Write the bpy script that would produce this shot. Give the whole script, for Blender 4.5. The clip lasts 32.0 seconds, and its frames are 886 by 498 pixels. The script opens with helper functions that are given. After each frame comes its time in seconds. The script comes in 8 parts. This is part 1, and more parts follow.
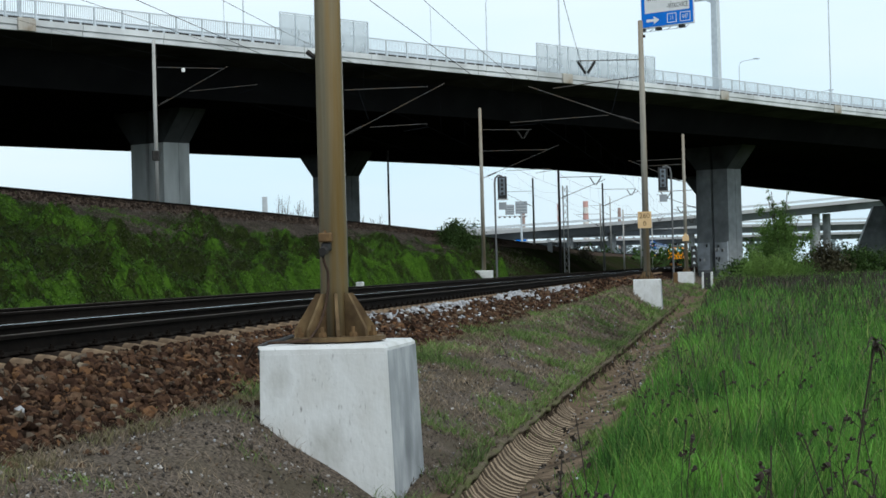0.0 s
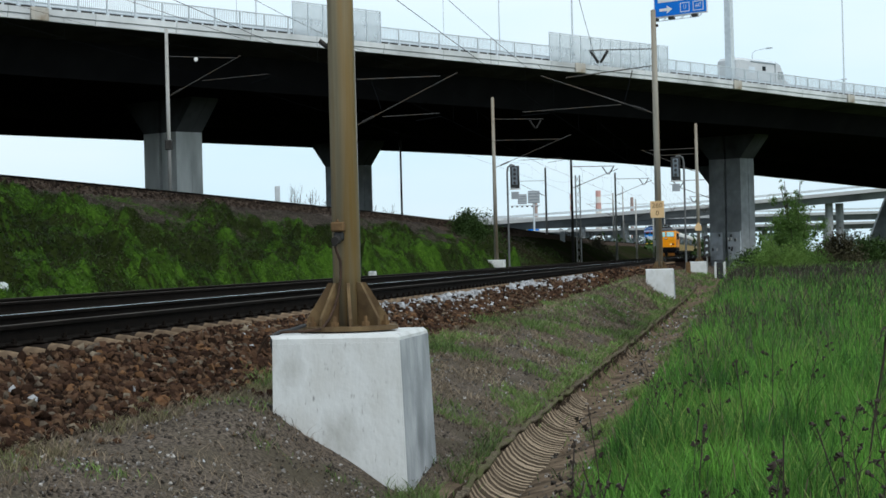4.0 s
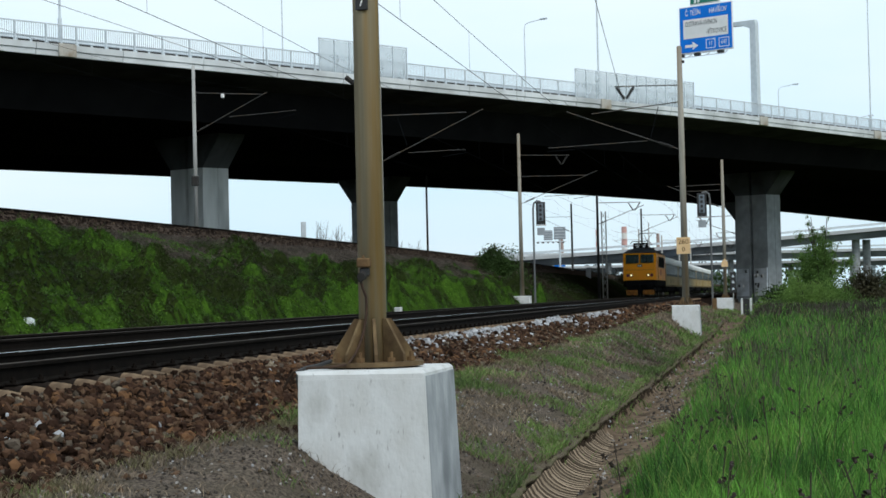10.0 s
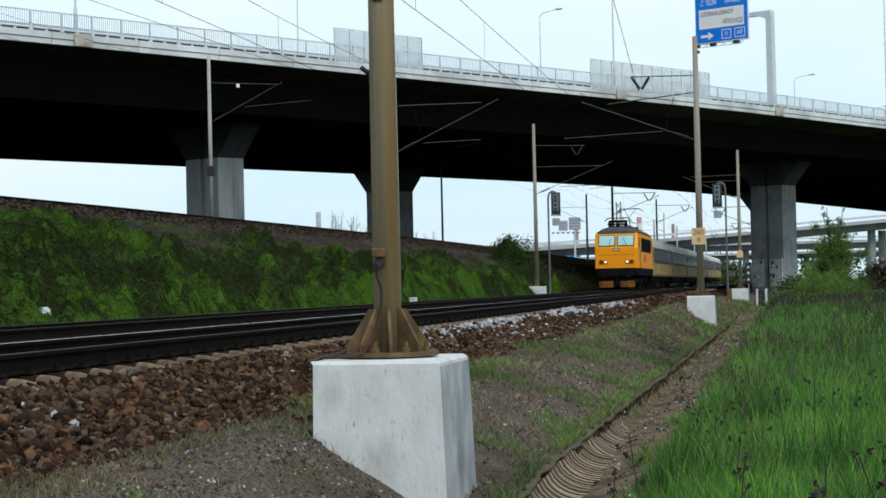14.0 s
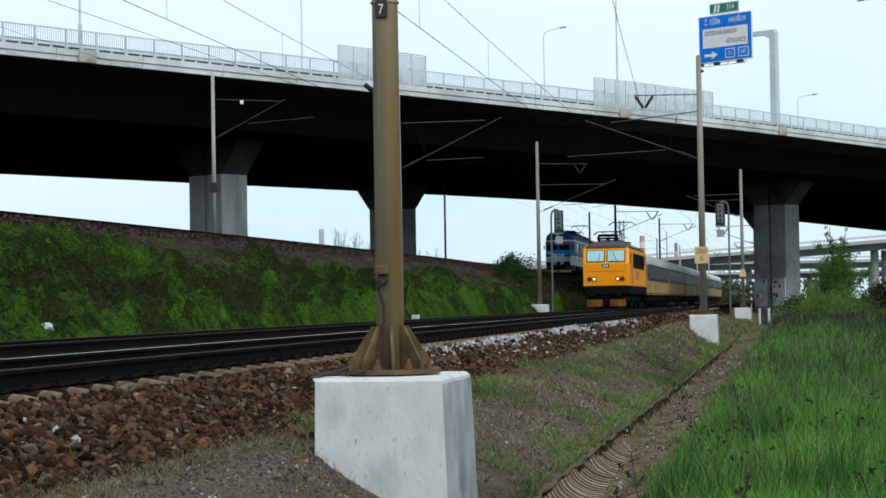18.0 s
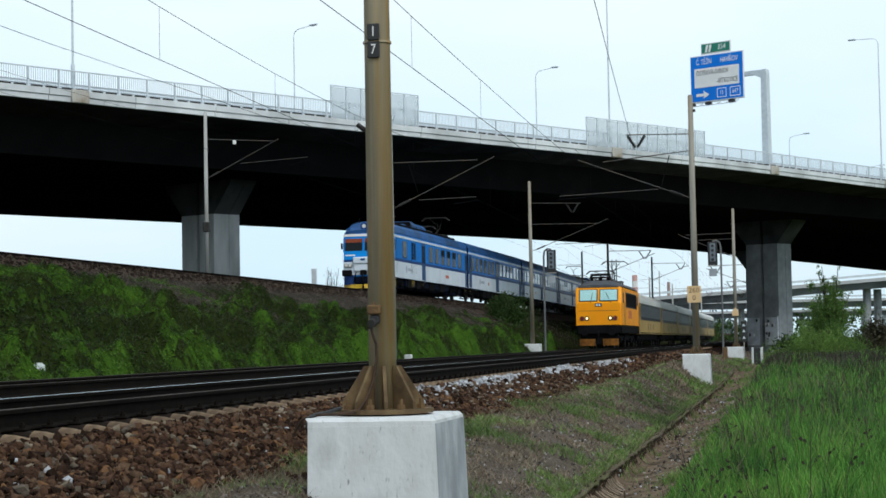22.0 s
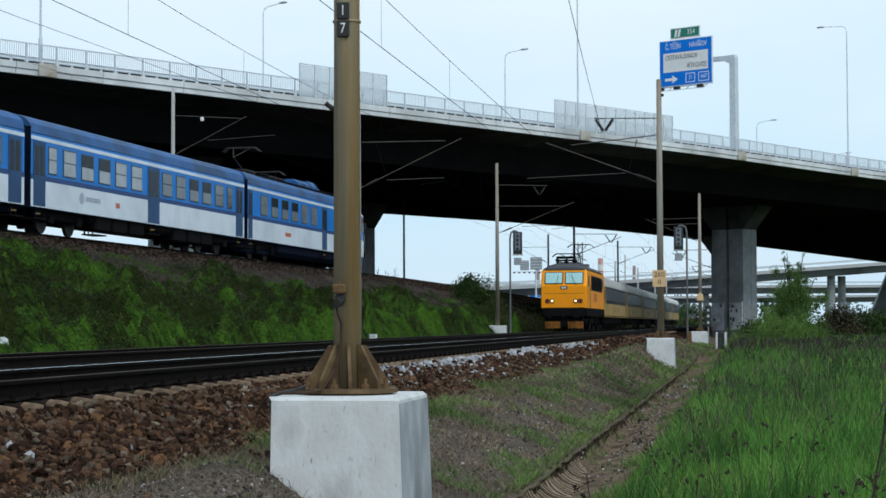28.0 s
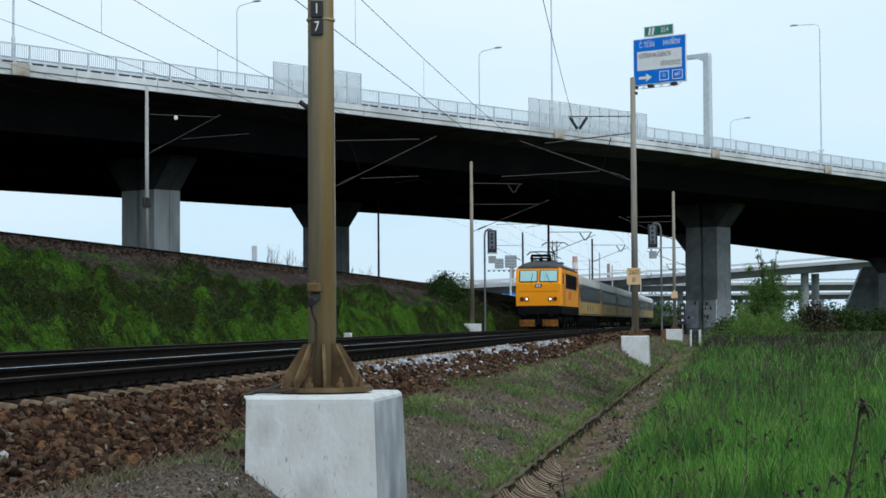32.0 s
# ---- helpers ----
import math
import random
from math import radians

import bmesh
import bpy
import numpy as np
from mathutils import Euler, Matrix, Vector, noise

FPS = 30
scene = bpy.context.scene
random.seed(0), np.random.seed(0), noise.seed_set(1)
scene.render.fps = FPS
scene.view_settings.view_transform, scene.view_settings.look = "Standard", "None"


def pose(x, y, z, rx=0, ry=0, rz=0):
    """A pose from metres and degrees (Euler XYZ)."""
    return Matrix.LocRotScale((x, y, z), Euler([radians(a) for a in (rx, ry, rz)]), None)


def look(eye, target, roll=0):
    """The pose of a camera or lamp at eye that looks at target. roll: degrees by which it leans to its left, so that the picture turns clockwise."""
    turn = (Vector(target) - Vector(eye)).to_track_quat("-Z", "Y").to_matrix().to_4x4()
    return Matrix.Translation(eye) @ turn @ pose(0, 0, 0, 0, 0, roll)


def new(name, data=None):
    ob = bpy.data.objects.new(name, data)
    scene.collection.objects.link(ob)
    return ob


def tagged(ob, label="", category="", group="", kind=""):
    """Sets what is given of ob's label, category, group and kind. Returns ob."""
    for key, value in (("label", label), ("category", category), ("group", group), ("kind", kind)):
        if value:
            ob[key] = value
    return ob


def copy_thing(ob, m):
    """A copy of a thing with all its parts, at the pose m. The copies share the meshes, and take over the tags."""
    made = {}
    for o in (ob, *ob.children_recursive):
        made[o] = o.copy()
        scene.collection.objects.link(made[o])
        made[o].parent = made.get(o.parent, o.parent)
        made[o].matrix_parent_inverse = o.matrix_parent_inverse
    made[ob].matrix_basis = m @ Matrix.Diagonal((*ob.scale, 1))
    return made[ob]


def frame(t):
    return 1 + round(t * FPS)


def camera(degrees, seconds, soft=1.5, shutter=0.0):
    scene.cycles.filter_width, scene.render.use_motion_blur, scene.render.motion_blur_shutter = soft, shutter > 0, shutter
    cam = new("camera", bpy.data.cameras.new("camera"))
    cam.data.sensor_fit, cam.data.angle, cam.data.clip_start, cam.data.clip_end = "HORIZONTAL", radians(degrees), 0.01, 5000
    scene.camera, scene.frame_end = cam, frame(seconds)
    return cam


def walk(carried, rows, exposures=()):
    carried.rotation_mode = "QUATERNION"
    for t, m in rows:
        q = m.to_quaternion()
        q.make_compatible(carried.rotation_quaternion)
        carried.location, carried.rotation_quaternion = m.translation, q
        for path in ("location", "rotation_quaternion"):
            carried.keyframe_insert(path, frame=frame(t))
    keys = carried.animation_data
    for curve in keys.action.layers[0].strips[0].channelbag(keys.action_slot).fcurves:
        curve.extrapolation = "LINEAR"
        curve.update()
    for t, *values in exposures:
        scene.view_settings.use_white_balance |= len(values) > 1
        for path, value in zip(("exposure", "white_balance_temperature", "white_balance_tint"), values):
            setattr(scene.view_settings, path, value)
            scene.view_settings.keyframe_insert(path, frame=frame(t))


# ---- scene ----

EYE = (0.0, 0.0, 0.47)
PATH = [
    (0, pose(*EYE, 90.635, 1.500, -0.344)),
    (0.5, pose(*EYE, 90.561, 1.391, -0.330)),
    (1, pose(*EYE, 90.483, 1.274, -0.342)),
    (1.5, pose(*EYE, 90.405, 1.235, -0.257)),
    (2, pose(*EYE, 90.361, 1.246, -0.154)),
    (2.5, pose(*EYE, 90.352, 1.328, -0.112)),
    (3, pose(*EYE, 90.352, 1.670, -0.020)),
    (3.5, pose(*EYE, 90.261, 1.584, 0.013)),
    (5.5, pose(*EYE, 90.675, 1.237, -0.010)),
    (6, pose(*EYE, 90.631, 1.350, 0.015)),
    (6.5, pose(*EYE, 90.606, 1.386, 0.031)),
    (7, pose(*EYE, 90.646, 1.434, 0.091)),
    (7.5, pose(*EYE, 90.738, 1.585, 0.206)),
    (8, pose(*EYE, 90.893, 1.535, 0.330)),
    (8.5, pose(*EYE, 91.154, 1.477, 0.574)),
    (9, pose(*EYE, 91.360, 1.446, 0.693)),
    (9.5, pose(*EYE, 91.414, 1.432, 0.760)),
    (10, pose(*EYE, 91.431, 1.388, 0.809)),
    (10.5, pose(*EYE, 91.399, 1.365, 0.848)),
    (11, pose(*EYE, 91.401, 1.452, 0.909)),
    (11.5, pose(*EYE, 91.389, 1.439, 0.997)),
    (12, pose(*EYE, 91.349, 1.323, 1.112)),
    (12.5, pose(*EYE, 91.318, 1.369, 1.183)),
    (13, pose(*EYE, 91.264, 1.433, 1.246)),
    (13.5, pose(*EYE, 91.187, 1.276, 1.243)),
    (14, pose(*EYE, 91.147, 1.292, 1.258)),
    (14.5, pose(*EYE, 91.320, 1.306, 1.319)),
    (16.5, pose(*EYE, 91.461, 1.286, 1.407)),
    (17, pose(*EYE, 91.436, 1.209, 1.380)),
    (17.5, pose(*EYE, 91.442, 1.003, 1.332)),
    (18, pose(*EYE, 91.678, 0.990, 1.336)),
    (18.5, pose(*EYE, 91.925, 0.963, 1.301)),
    (19, pose(*EYE, 92.263, 0.951, 1.238)),
    (19.5, pose(*EYE, 92.375, 0.865, 1.217)),
    (20, pose(*EYE, 92.457, 0.844, 1.157)),
    (20.5, pose(*EYE, 92.545, 0.908, 1.145)),
    (21, pose(*EYE, 92.642, 0.952, 1.132)),
    (21.5, pose(*EYE, 92.770, 0.972, 1.117)),
    (22, pose(*EYE, 92.866, 1.079, 1.116)),
    (22.5, pose(*EYE, 92.959, 0.973, 1.118)),
    (23, pose(*EYE, 92.997, 1.021, 1.082)),
    (23.5, pose(*EYE, 93.011, 0.971, 1.056)),
    (24, pose(*EYE, 92.996, 0.843, 0.995)),
    (24.5, pose(*EYE, 92.930, 0.618, 0.877)),
    (25, pose(*EYE, 92.853, 0.387, 0.753)),
    (25.5, pose(*EYE, 92.785, 0.480, 0.634)),
    (27.5, pose(*EYE, 92.374, 0.331, 0.203)),
    (28, pose(*EYE, 92.269, 0.224, 0.064)),
    (28.5, pose(*EYE, 92.216, 0.410, -0.022)),
    (29, pose(*EYE, 92.177, 0.330, -0.097)),
    (29.5, pose(*EYE, 92.150, 0.249, -0.153)),
    (30, pose(*EYE, 92.191, 0.210, -0.195)),
    (30.5, pose(*EYE, 92.250, 0.306, -0.287)),
    (31, pose(*EYE, 92.283, 0.324, -0.416)),
    (31.5, pose(*EYE, 92.278, 0.413, -0.541)),
    (32, pose(*EYE, 92.215, 0.388, -0.697)),
]
cam = camera(26.26, 32.0, soft=1.6)
walk(cam, PATH, [(0, 0.0, 6450, 10), (14.5, 0.0, 6430, 10), (25.5, -0.02, 6330, 10), (27.5, -0.14, 6150, 10), (32, -0.12, 6150, 10)])

# ---- light: a bright overcast sky with a weak, wide sun behind the camera ----
world = bpy.data.worlds.new("overcast_sky")
scene.world = world
world.use_nodes = True
wn = world.node_tree
wn.nodes.clear()
w_out = wn.nodes.new("ShaderNodeOutputWorld")
w_bg = wn.nodes.new("ShaderNodeBackground")
w_sky = wn.nodes.new("ShaderNodeTexSky")
w_sky.sky_type, w_sky.sun_disc = "NISHITA", False
w_sky.sun_elevation, w_sky.sun_rotation = radians(48), radians(160)
w_sky.dust_density, w_sky.air_density = 2.0, 1.0
w_gain = wn.nodes.new("ShaderNodeVectorMath")
w_gain.operation = "SCALE"
w_gain.inputs["Scale"].default_value = 0.10
w_mix = wn.nodes.new("ShaderNodeMix")
w_mix.data_type = "RGBA"
w_tc = wn.nodes.new("ShaderNodeTexCoord")
w_map = wn.nodes.new("ShaderNodeMapping")
w_map.inputs["Scale"].default_value = (1.0, 1.0, 3.5)
w_noise = wn.nodes.new("ShaderNodeTexNoise")
w_noise.inputs["Scale"].default_value = 2.6
w_noise.inputs["Detail"].default_value = 5
w_ramp = wn.nodes.new("ShaderNodeValToRGB")
w_ramp.color_ramp.elements[0].position, w_ramp.color_ramp.elements[0].color = 0.30, (0.70, 0.90, 1.0, 1)
w_ramp.color_ramp.elements[1].position, w_ramp.color_ramp.elements[1].color = 0.66, (0.89, 0.98, 1.0, 1)
wn.links.new(w_tc.outputs["Generated"], w_map.inputs["Vector"])
wn.links.new(w_map.outputs["Vector"], w_noise.inputs["Vector"])
wn.links.new(w_noise.outputs["Fac"], w_ramp.inputs["Fac"])
wn.links.new(w_sky.outputs["Color"], w_gain.inputs[0])
w_mix.inputs["Factor"].default_value = 0.88
wn.links.new(w_gain.outputs["Vector"], w_mix.inputs["A"])
wn.links.new(w_ramp.outputs["Color"], w_mix.inputs["B"])
# the cloud cover thins to a bluer, dimmer haze towards the horizon
w_sep = wn.nodes.new("ShaderNodeSeparateXYZ")
w_alt = wn.nodes.new("ShaderNodeValToRGB")
w_alt.color_ramp.elements[0].position, w_alt.color_ramp.elements[0].color = 0.0, (0.85, 0.91, 0.96, 1)
w_alt.color_ramp.elements[1].position, w_alt.color_ramp.elements[1].color = 0.16, (1, 1, 1, 1)
w_haze = wn.nodes.new("ShaderNodeMix")
w_haze.data_type, w_haze.blend_type = "RGBA", "MULTIPLY"
w_haze.inputs["Factor"].default_value = 1.0
wn.links.new(w_tc.outputs["Generated"], w_sep.inputs["Vector"])
wn.links.new(w_sep.outputs["Z"], w_alt.inputs["Fac"])
wn.links.new(w_mix.outputs["Result"], w_haze.inputs["A"])
wn.links.new(w_alt.outputs["Color"], w_haze.inputs["B"])
wn.links.new(w_haze.outputs["Result"], w_bg.inputs["Color"])
w_bg.inputs["Strength"].default_value = 1.13
wn.links.new(w_bg.outputs["Background"], w_out.inputs["Surface"])

sun_data = bpy.data.lights.new("sun", "SUN")
sun_data.energy, sun_data.angle, sun_data.color = 1.8, radians(16), (1.0, 0.97, 0.92)
sun = new("sun", sun_data)
sun.matrix_world = look((20, -34, 44), (0, 0, 0))

# ---- materials ----
def rgb(c):
    return (c[0], c[1], c[2], 1.0)


def mat(name, a, b=None, scale=4.0, rough=0.8, metal=0.0, bump=0.0, fine=40.0, stain=None, stain_scale=0.6, vary=0.0,
        stretch=(1, 1, 1), coords="Object", island=0.0, spec=0.5):
    """Two colours mixed by noise at one scale, stains at a larger one, fine bump, and a shift per piece."""
    m = bpy.data.materials.new(name)
    m.use_nodes = True
    n, l = m.node_tree.nodes, m.node_tree.links
    bsdf = n["Principled BSDF"]
    bsdf.inputs["Roughness"].default_value = rough
    bsdf.inputs["Metallic"].default_value = metal
    bsdf.inputs["Specular IOR Level"].default_value = spec
    if b is None:
        b = tuple(x * 0.75 for x in a)
    tc = n.new("ShaderNodeTexCoord")
    mp = n.new("ShaderNodeMapping")
    mp.inputs["Scale"].default_value = stretch
    l.new(tc.outputs[coords], mp.inputs["Vector"])
    nz = n.new("ShaderNodeTexNoise")
    nz.inputs["Scale"].default_value, nz.inputs["Detail"].default_value = scale, 6
    l.new(mp.outputs["Vector"], nz.inputs["Vector"])
    ramp = n.new("ShaderNodeValToRGB")
    ramp.color_ramp.elements[0].position, ramp.color_ramp.elements[0].color = 0.34, rgb(b)
    ramp.color_ramp.elements[1].position, ramp.color_ramp.elements[1].color = 0.66, rgb(a)
    l.new(nz.outputs["Fac"], ramp.inputs["Fac"])
    colour = ramp.outputs["Color"]
    if stain:
        ns = n.new("ShaderNodeTexNoise")
        ns.inputs["Scale"].default_value, ns.inputs["Detail"].default_value = stain_scale, 5
        l.new(mp.outputs["Vector"], ns.inputs["Vector"])
        rs = n.new("ShaderNodeValToRGB")
        rs.color_ramp.elements[0].position, rs.color_ramp.elements[1].position = 0.45, 0.68
        l.new(ns.outputs["Fac"], rs.inputs["Fac"])
        mx = n.new("ShaderNodeMix")
        mx.data_type = "RGBA"
        mx.inputs["B"].default_value = rgb(stain)
        l.new(rs.outputs["Color"], mx.inputs["Factor"])
        l.new(colour, mx.inputs["A"])
        colour = mx.outputs["Result"]
    if vary or island:
        hs = n.new("ShaderNodeHueSaturation")
        src = n.new("ShaderNodeNewGeometry").outputs["Random Per Island"] if island else n.new("ShaderNodeObjectInfo").outputs["Random"]
        amt = island or vary
        mr = n.new("ShaderNodeMapRange")
        mr.inputs["To Min"].default_value, mr.inputs["To Max"].default_value = 1 - amt, 1 + amt
        l.new(src, mr.inputs["Value"])
        l.new(mr.outputs["Result"], hs.inputs["Value"])
        l.new(colour, hs.inputs["Color"])
        colour = hs.outputs["Color"]
    l.new(colour, bsdf.inputs["Base Color"])
    if bump:
        nf = n.new("ShaderNodeTexNoise")
        nf.inputs["Scale"].default_value, nf.inputs["Detail"].default_value = fine, 4
        l.new(mp.outputs["Vector"], nf.inputs["Vector"])
        bp = n.new("ShaderNodeBump")
        bp.inputs["Strength"].default_value, bp.inputs["Distance"].default_value = bump, 0.02
        l.new(nf.outputs["Fac"], bp.inputs["Height"])
        l.new(bp.outputs["Normal"], bsdf.inputs["Normal"])
    return m


def glow(name, colour, strength):
    m = bpy.data.materials.new(name)
    m.use_nodes = True
    b = m.node_tree.nodes["Principled BSDF"]
    b.inputs["Base Color"].default_value = rgb(colour)
    b.inputs["Emission Color"].default_value = rgb(colour)
    b.inputs["Emission Strength"].default_value = strength
    return m


def leafy(name, a, b, island=0.35, back=0.25, patch=0.35):
    """Foliage: a leaf colour per island and some light let through."""
    m = mat(name, a, b, patch, 0.7, 0, island=island, coords="Object", spec=0.2)
    n, l = m.node_tree.nodes, m.node_tree.links
    bs = n["Principled BSDF"]
    tr = n.new("ShaderNodeBsdfTranslucent")
    mixer = n.new("ShaderNodeMixShader")
    mixer.inputs[0].default_value = back
    l.new(bs.inputs["Base Color"].links[0].from_socket, tr.inputs["Color"])
    l.new(bs.outputs[0], mixer.inputs[1])
    l.new(tr.outputs[0], mixer.inputs[2])
    l.new(mixer.outputs[0], n["Material Output"].inputs["Surface"])
    return m


M_CONC = mat("pale_concrete", (0.66, 0.67, 0.66), (0.55, 0.57, 0.57), 2.2, 0.9, bump=0.12, fine=22, stain=(0.33, 0.35, 0.36), stain_scale=2.3, spec=0.12)
M_CONC_DIRTY = mat("weathered_concrete", (0.335, 0.355, 0.375), (0.25, 0.266, 0.284), 1.2, 0.92, bump=0.2, fine=30, stain=(0.18, 0.19, 0.195), stain_scale=0.4, spec=0.12)
# for pier heads: the deck's shade over them is put into this colour
M_CONC_SHADE = mat("shaded_head_concrete", (0.105, 0.110, 0.115), (0.062, 0.066, 0.070), 1.0, 0.95, bump=0.2, fine=30, stain=(0.040, 0.042, 0.044), stain_scale=0.5, spec=0.05)
# paler soffit, near-black deck: the shade under the bridge is in their colour
M_SOFFIT = mat("half_shaded_concrete", (0.075, 0.076, 0.080), (0.050, 0.051, 0.054), 0.7, 0.95, stain=(0.028, 0.029, 0.031), stain_scale=0.25, spec=0.0)
M_DECK = mat("shaded_deck_concrete", (0.015, 0.015, 0.016), (0.011, 0.011, 0.012), 0.6, 0.95, stain=(0.009, 0.009, 0.010), stain_scale=0.12, spec=0.0)
M_SIDE_SHADE = mat("shaded_stained_concrete", (0.44, 0.465, 0.49), (0.26, 0.28, 0.30), 2.6, 0.95, bump=0.3, fine=25, stain=(0.15, 0.165, 0.18), stain_scale=1.7, stretch=(1, 1, 0.6), spec=0.05)
M_FASCIA = mat("fascia_concrete", (0.66, 0.69, 0.71), (0.55, 0.58, 0.60), 0.8, 0.9, stain=(0.42, 0.44, 0.45), stain_scale=0.3, vary=0.08, bump=0.1, fine=12, spec=0.12)
M_GALV = mat("galvanised_steel", (0.60, 0.66, 0.71), (0.50, 0.56, 0.61), 3, 0.6, 0.1)
M_MAST = mat("mast_paint", (0.47, 0.40, 0.28), (0.29, 0.245, 0.17), 16, 0.75, stain=(0.34, 0.20, 0.06), stain_scale=9, stretch=(1, 1, 0.035), bump=0.12, fine=50, spec=0.2)
M_MAST_OLD = mat("weathered_mast_paint", (0.29, 0.275, 0.24), (0.19, 0.18, 0.155), 12, 0.75, stain=(0.20, 0.14, 0.08), stain_scale=6, stretch=(1, 1, 0.04), bump=0.1, fine=50, spec=0.2)
M_ARM = mat("dark_grey_tube", (0.085, 0.085, 0.085), (0.045, 0.045, 0.045), 3, 0.7, 0.1, stain=(0.10, 0.07, 0.045), stain_scale=2, spec=0.2)
M_WASH = mat("white_washed_concrete", (0.63, 0.66, 0.685), (0.50, 0.51, 0.51), 2.6, 0.92, bump=0.3, fine=26, stain=(0.34, 0.34, 0.325), stain_scale=2.6, stretch=(1, 1, 0.6), spec=0.1)
for e, p in zip([k for k in M_WASH.node_tree.nodes if k.type == "VALTORGB"][1].color_ramp.elements, (0.47, 0.70)):
    e.position = p


def flecks(m, colour, scale, stretch, lo, hi):
    """Small upright chips and runs where the wash has worn off."""
    n, l = m.node_tree.nodes, m.node_tree.links
    bs = n["Principled BSDF"]
    tc, mp, nz, rp, mx = (n.new("ShaderNode" + k) for k in ("TexCoord", "Mapping", "TexNoise", "ValToRGB", "Mix"))
    mp.inputs["Scale"].default_value = stretch
    nz.inputs["Scale"].default_value, nz.inputs["Detail"].default_value = scale, 4
    rp.color_ramp.elements[0].position, rp.color_ramp.elements[1].position = lo, hi
    mx.data_type = "RGBA"
    mx.inputs["B"].default_value = rgb(colour)
    l.new(tc.outputs["Object"], mp.inputs["Vector"])
    l.new(mp.outputs["Vector"], nz.inputs["Vector"])
    l.new(nz.outputs["Fac"], rp.inputs["Fac"])
    l.new(rp.outputs["Color"], mx.inputs["Factor"])
    l.new(bs.inputs["Base Color"].links[0].from_socket, mx.inputs["A"])
    l.new(mx.outputs["Result"], bs.inputs["Base Color"])


flecks(M_WASH, (0.24, 0.245, 0.25), 34, (1, 1, 0.3), 0.635, 0.76)
M_GUSSET = mat("rust_stained_paint", (0.17, 0.118, 0.060), (0.075, 0.048, 0.026), 7, 0.8, bump=0.2, stain=(0.07, 0.045, 0.025), stain_scale=3, spec=0.15)
M_MAST_GREY = mat("grey_mast_paint", (0.36, 0.365, 0.36), (0.27, 0.275, 0.27), 2.0, 0.7, stretch=(1, 1, 0.2), stain=(0.25, 0.23, 0.19), stain_scale=0.7)
M_RUST = mat("rusty_steel", (0.17, 0.105, 0.05), (0.10, 0.062, 0.035), 9, 0.85, 0.1, bump=0.3, fine=70, spec=0.12)
M_DARKSTEEL = mat("dark_steel", (0.045, 0.042, 0.04), (0.025, 0.024, 0.024), 6, 0.6, 0.2, spec=0.12)
M_RAIL_HEAD = mat("polished_rail_head", (0.85, 0.86, 0.88), (0.70, 0.71, 0.73), 5, 0.15, 1.0, stretch=(1, 0.05, 1))
M_RAIL = mat("rail_web_rust", (0.0095, 0.0075, 0.0062), (0.005, 0.0042, 0.0036), 6, 0.9, 0.0, bump=0.2, spec=0.03)
M_RAIL_NO_GLINT = mat("glintless_rail_head", (0.060, 0.050, 0.042), (0.034, 0.028, 0.024), 5, 0.75, 0.1, stretch=(1, 0.05, 1), spec=0.1)
M_SLEEPER = mat("sleeper_concrete", (0.195, 0.138, 0.088), (0.092, 0.063, 0.041), 7, 0.95, bump=0.4, fine=40, vary=0.2, spec=0.12)
def stone_mix(name, tones, rough=0.93):
    """Each loose stone takes one of several tones, with a grain inside it."""
    m = mat(name, (1.0, 1.0, 1.0), (0.55, 0.55, 0.55), 14, rough, bump=0.35, fine=45, spec=0.02)
    n, l = m.node_tree.nodes, m.node_tree.links
    bs = n["Principled BSDF"]
    grain = bs.inputs["Base Color"].links[0].from_socket
    pick = n.new("ShaderNodeValToRGB")
    pick.color_ramp.interpolation = "CONSTANT"
    while len(pick.color_ramp.elements) < len(tones):
        pick.color_ramp.elements.new(0.5)
    for e, (p, c) in zip(pick.color_ramp.elements, tones):
        e.position, e.color = p, rgb(c)
    l.new(n.new("ShaderNodeNewGeometry").outputs["Random Per Island"], pick.inputs["Fac"])
    mx = n.new("ShaderNodeMix")
    mx.data_type, mx.blend_type = "RGBA", "MULTIPLY"
    mx.inputs["Factor"].default_value = 1.0
    l.new(pick.outputs["Color"], mx.inputs["A"])
    l.new(grain, mx.inputs["B"])
    l.new(mx.outputs["Result"], bs.inputs["Base Color"])
    return m


M_STONE = stone_mix("brown_ballast_stone", [(0.0, (0.023, 0.014, 0.010)), (0.22, (0.046, 0.026, 0.018)), (0.48, (0.082, 0.046, 0.029)), (0.71, (0.112, 0.070, 0.045)),
                                            (0.86, (0.104, 0.084, 0.066)), (0.92, (0.150, 0.080, 0.042)), (0.97, (0.19, 0.155, 0.115))])
M_STONE_DARK = stone_mix("dark_ballast_stone", [(0.0, (0.015, 0.011, 0.009)), (0.30, (0.030, 0.022, 0.017)), (0.65, (0.052, 0.037, 0.028)), (0.90, (0.080, 0.062, 0.050))])
M_GRAVEL = stone_mix("fine_grey_gravel", [(0.0, (0.050, 0.044, 0.040)), (0.25, (0.085, 0.073, 0.063)), (0.50, (0.150, 0.130, 0.113)), (0.70, (0.135, 0.098, 0.070)), (0.80, (0.24, 0.225, 0.215)), (0.92, (0.42, 0.40, 0.38))])
M_STONE_WHITE = mat("fresh_grey_ballast_stone", (0.36, 0.37, 0.39), (0.24, 0.25, 0.27), 5, 0.9, island=0.35, spec=0.12)
M_WIRE = mat("dark_wire", (0.009, 0.010, 0.012), (0.006, 0.007, 0.008), 2, 0.8, 0.0, spec=0.0)
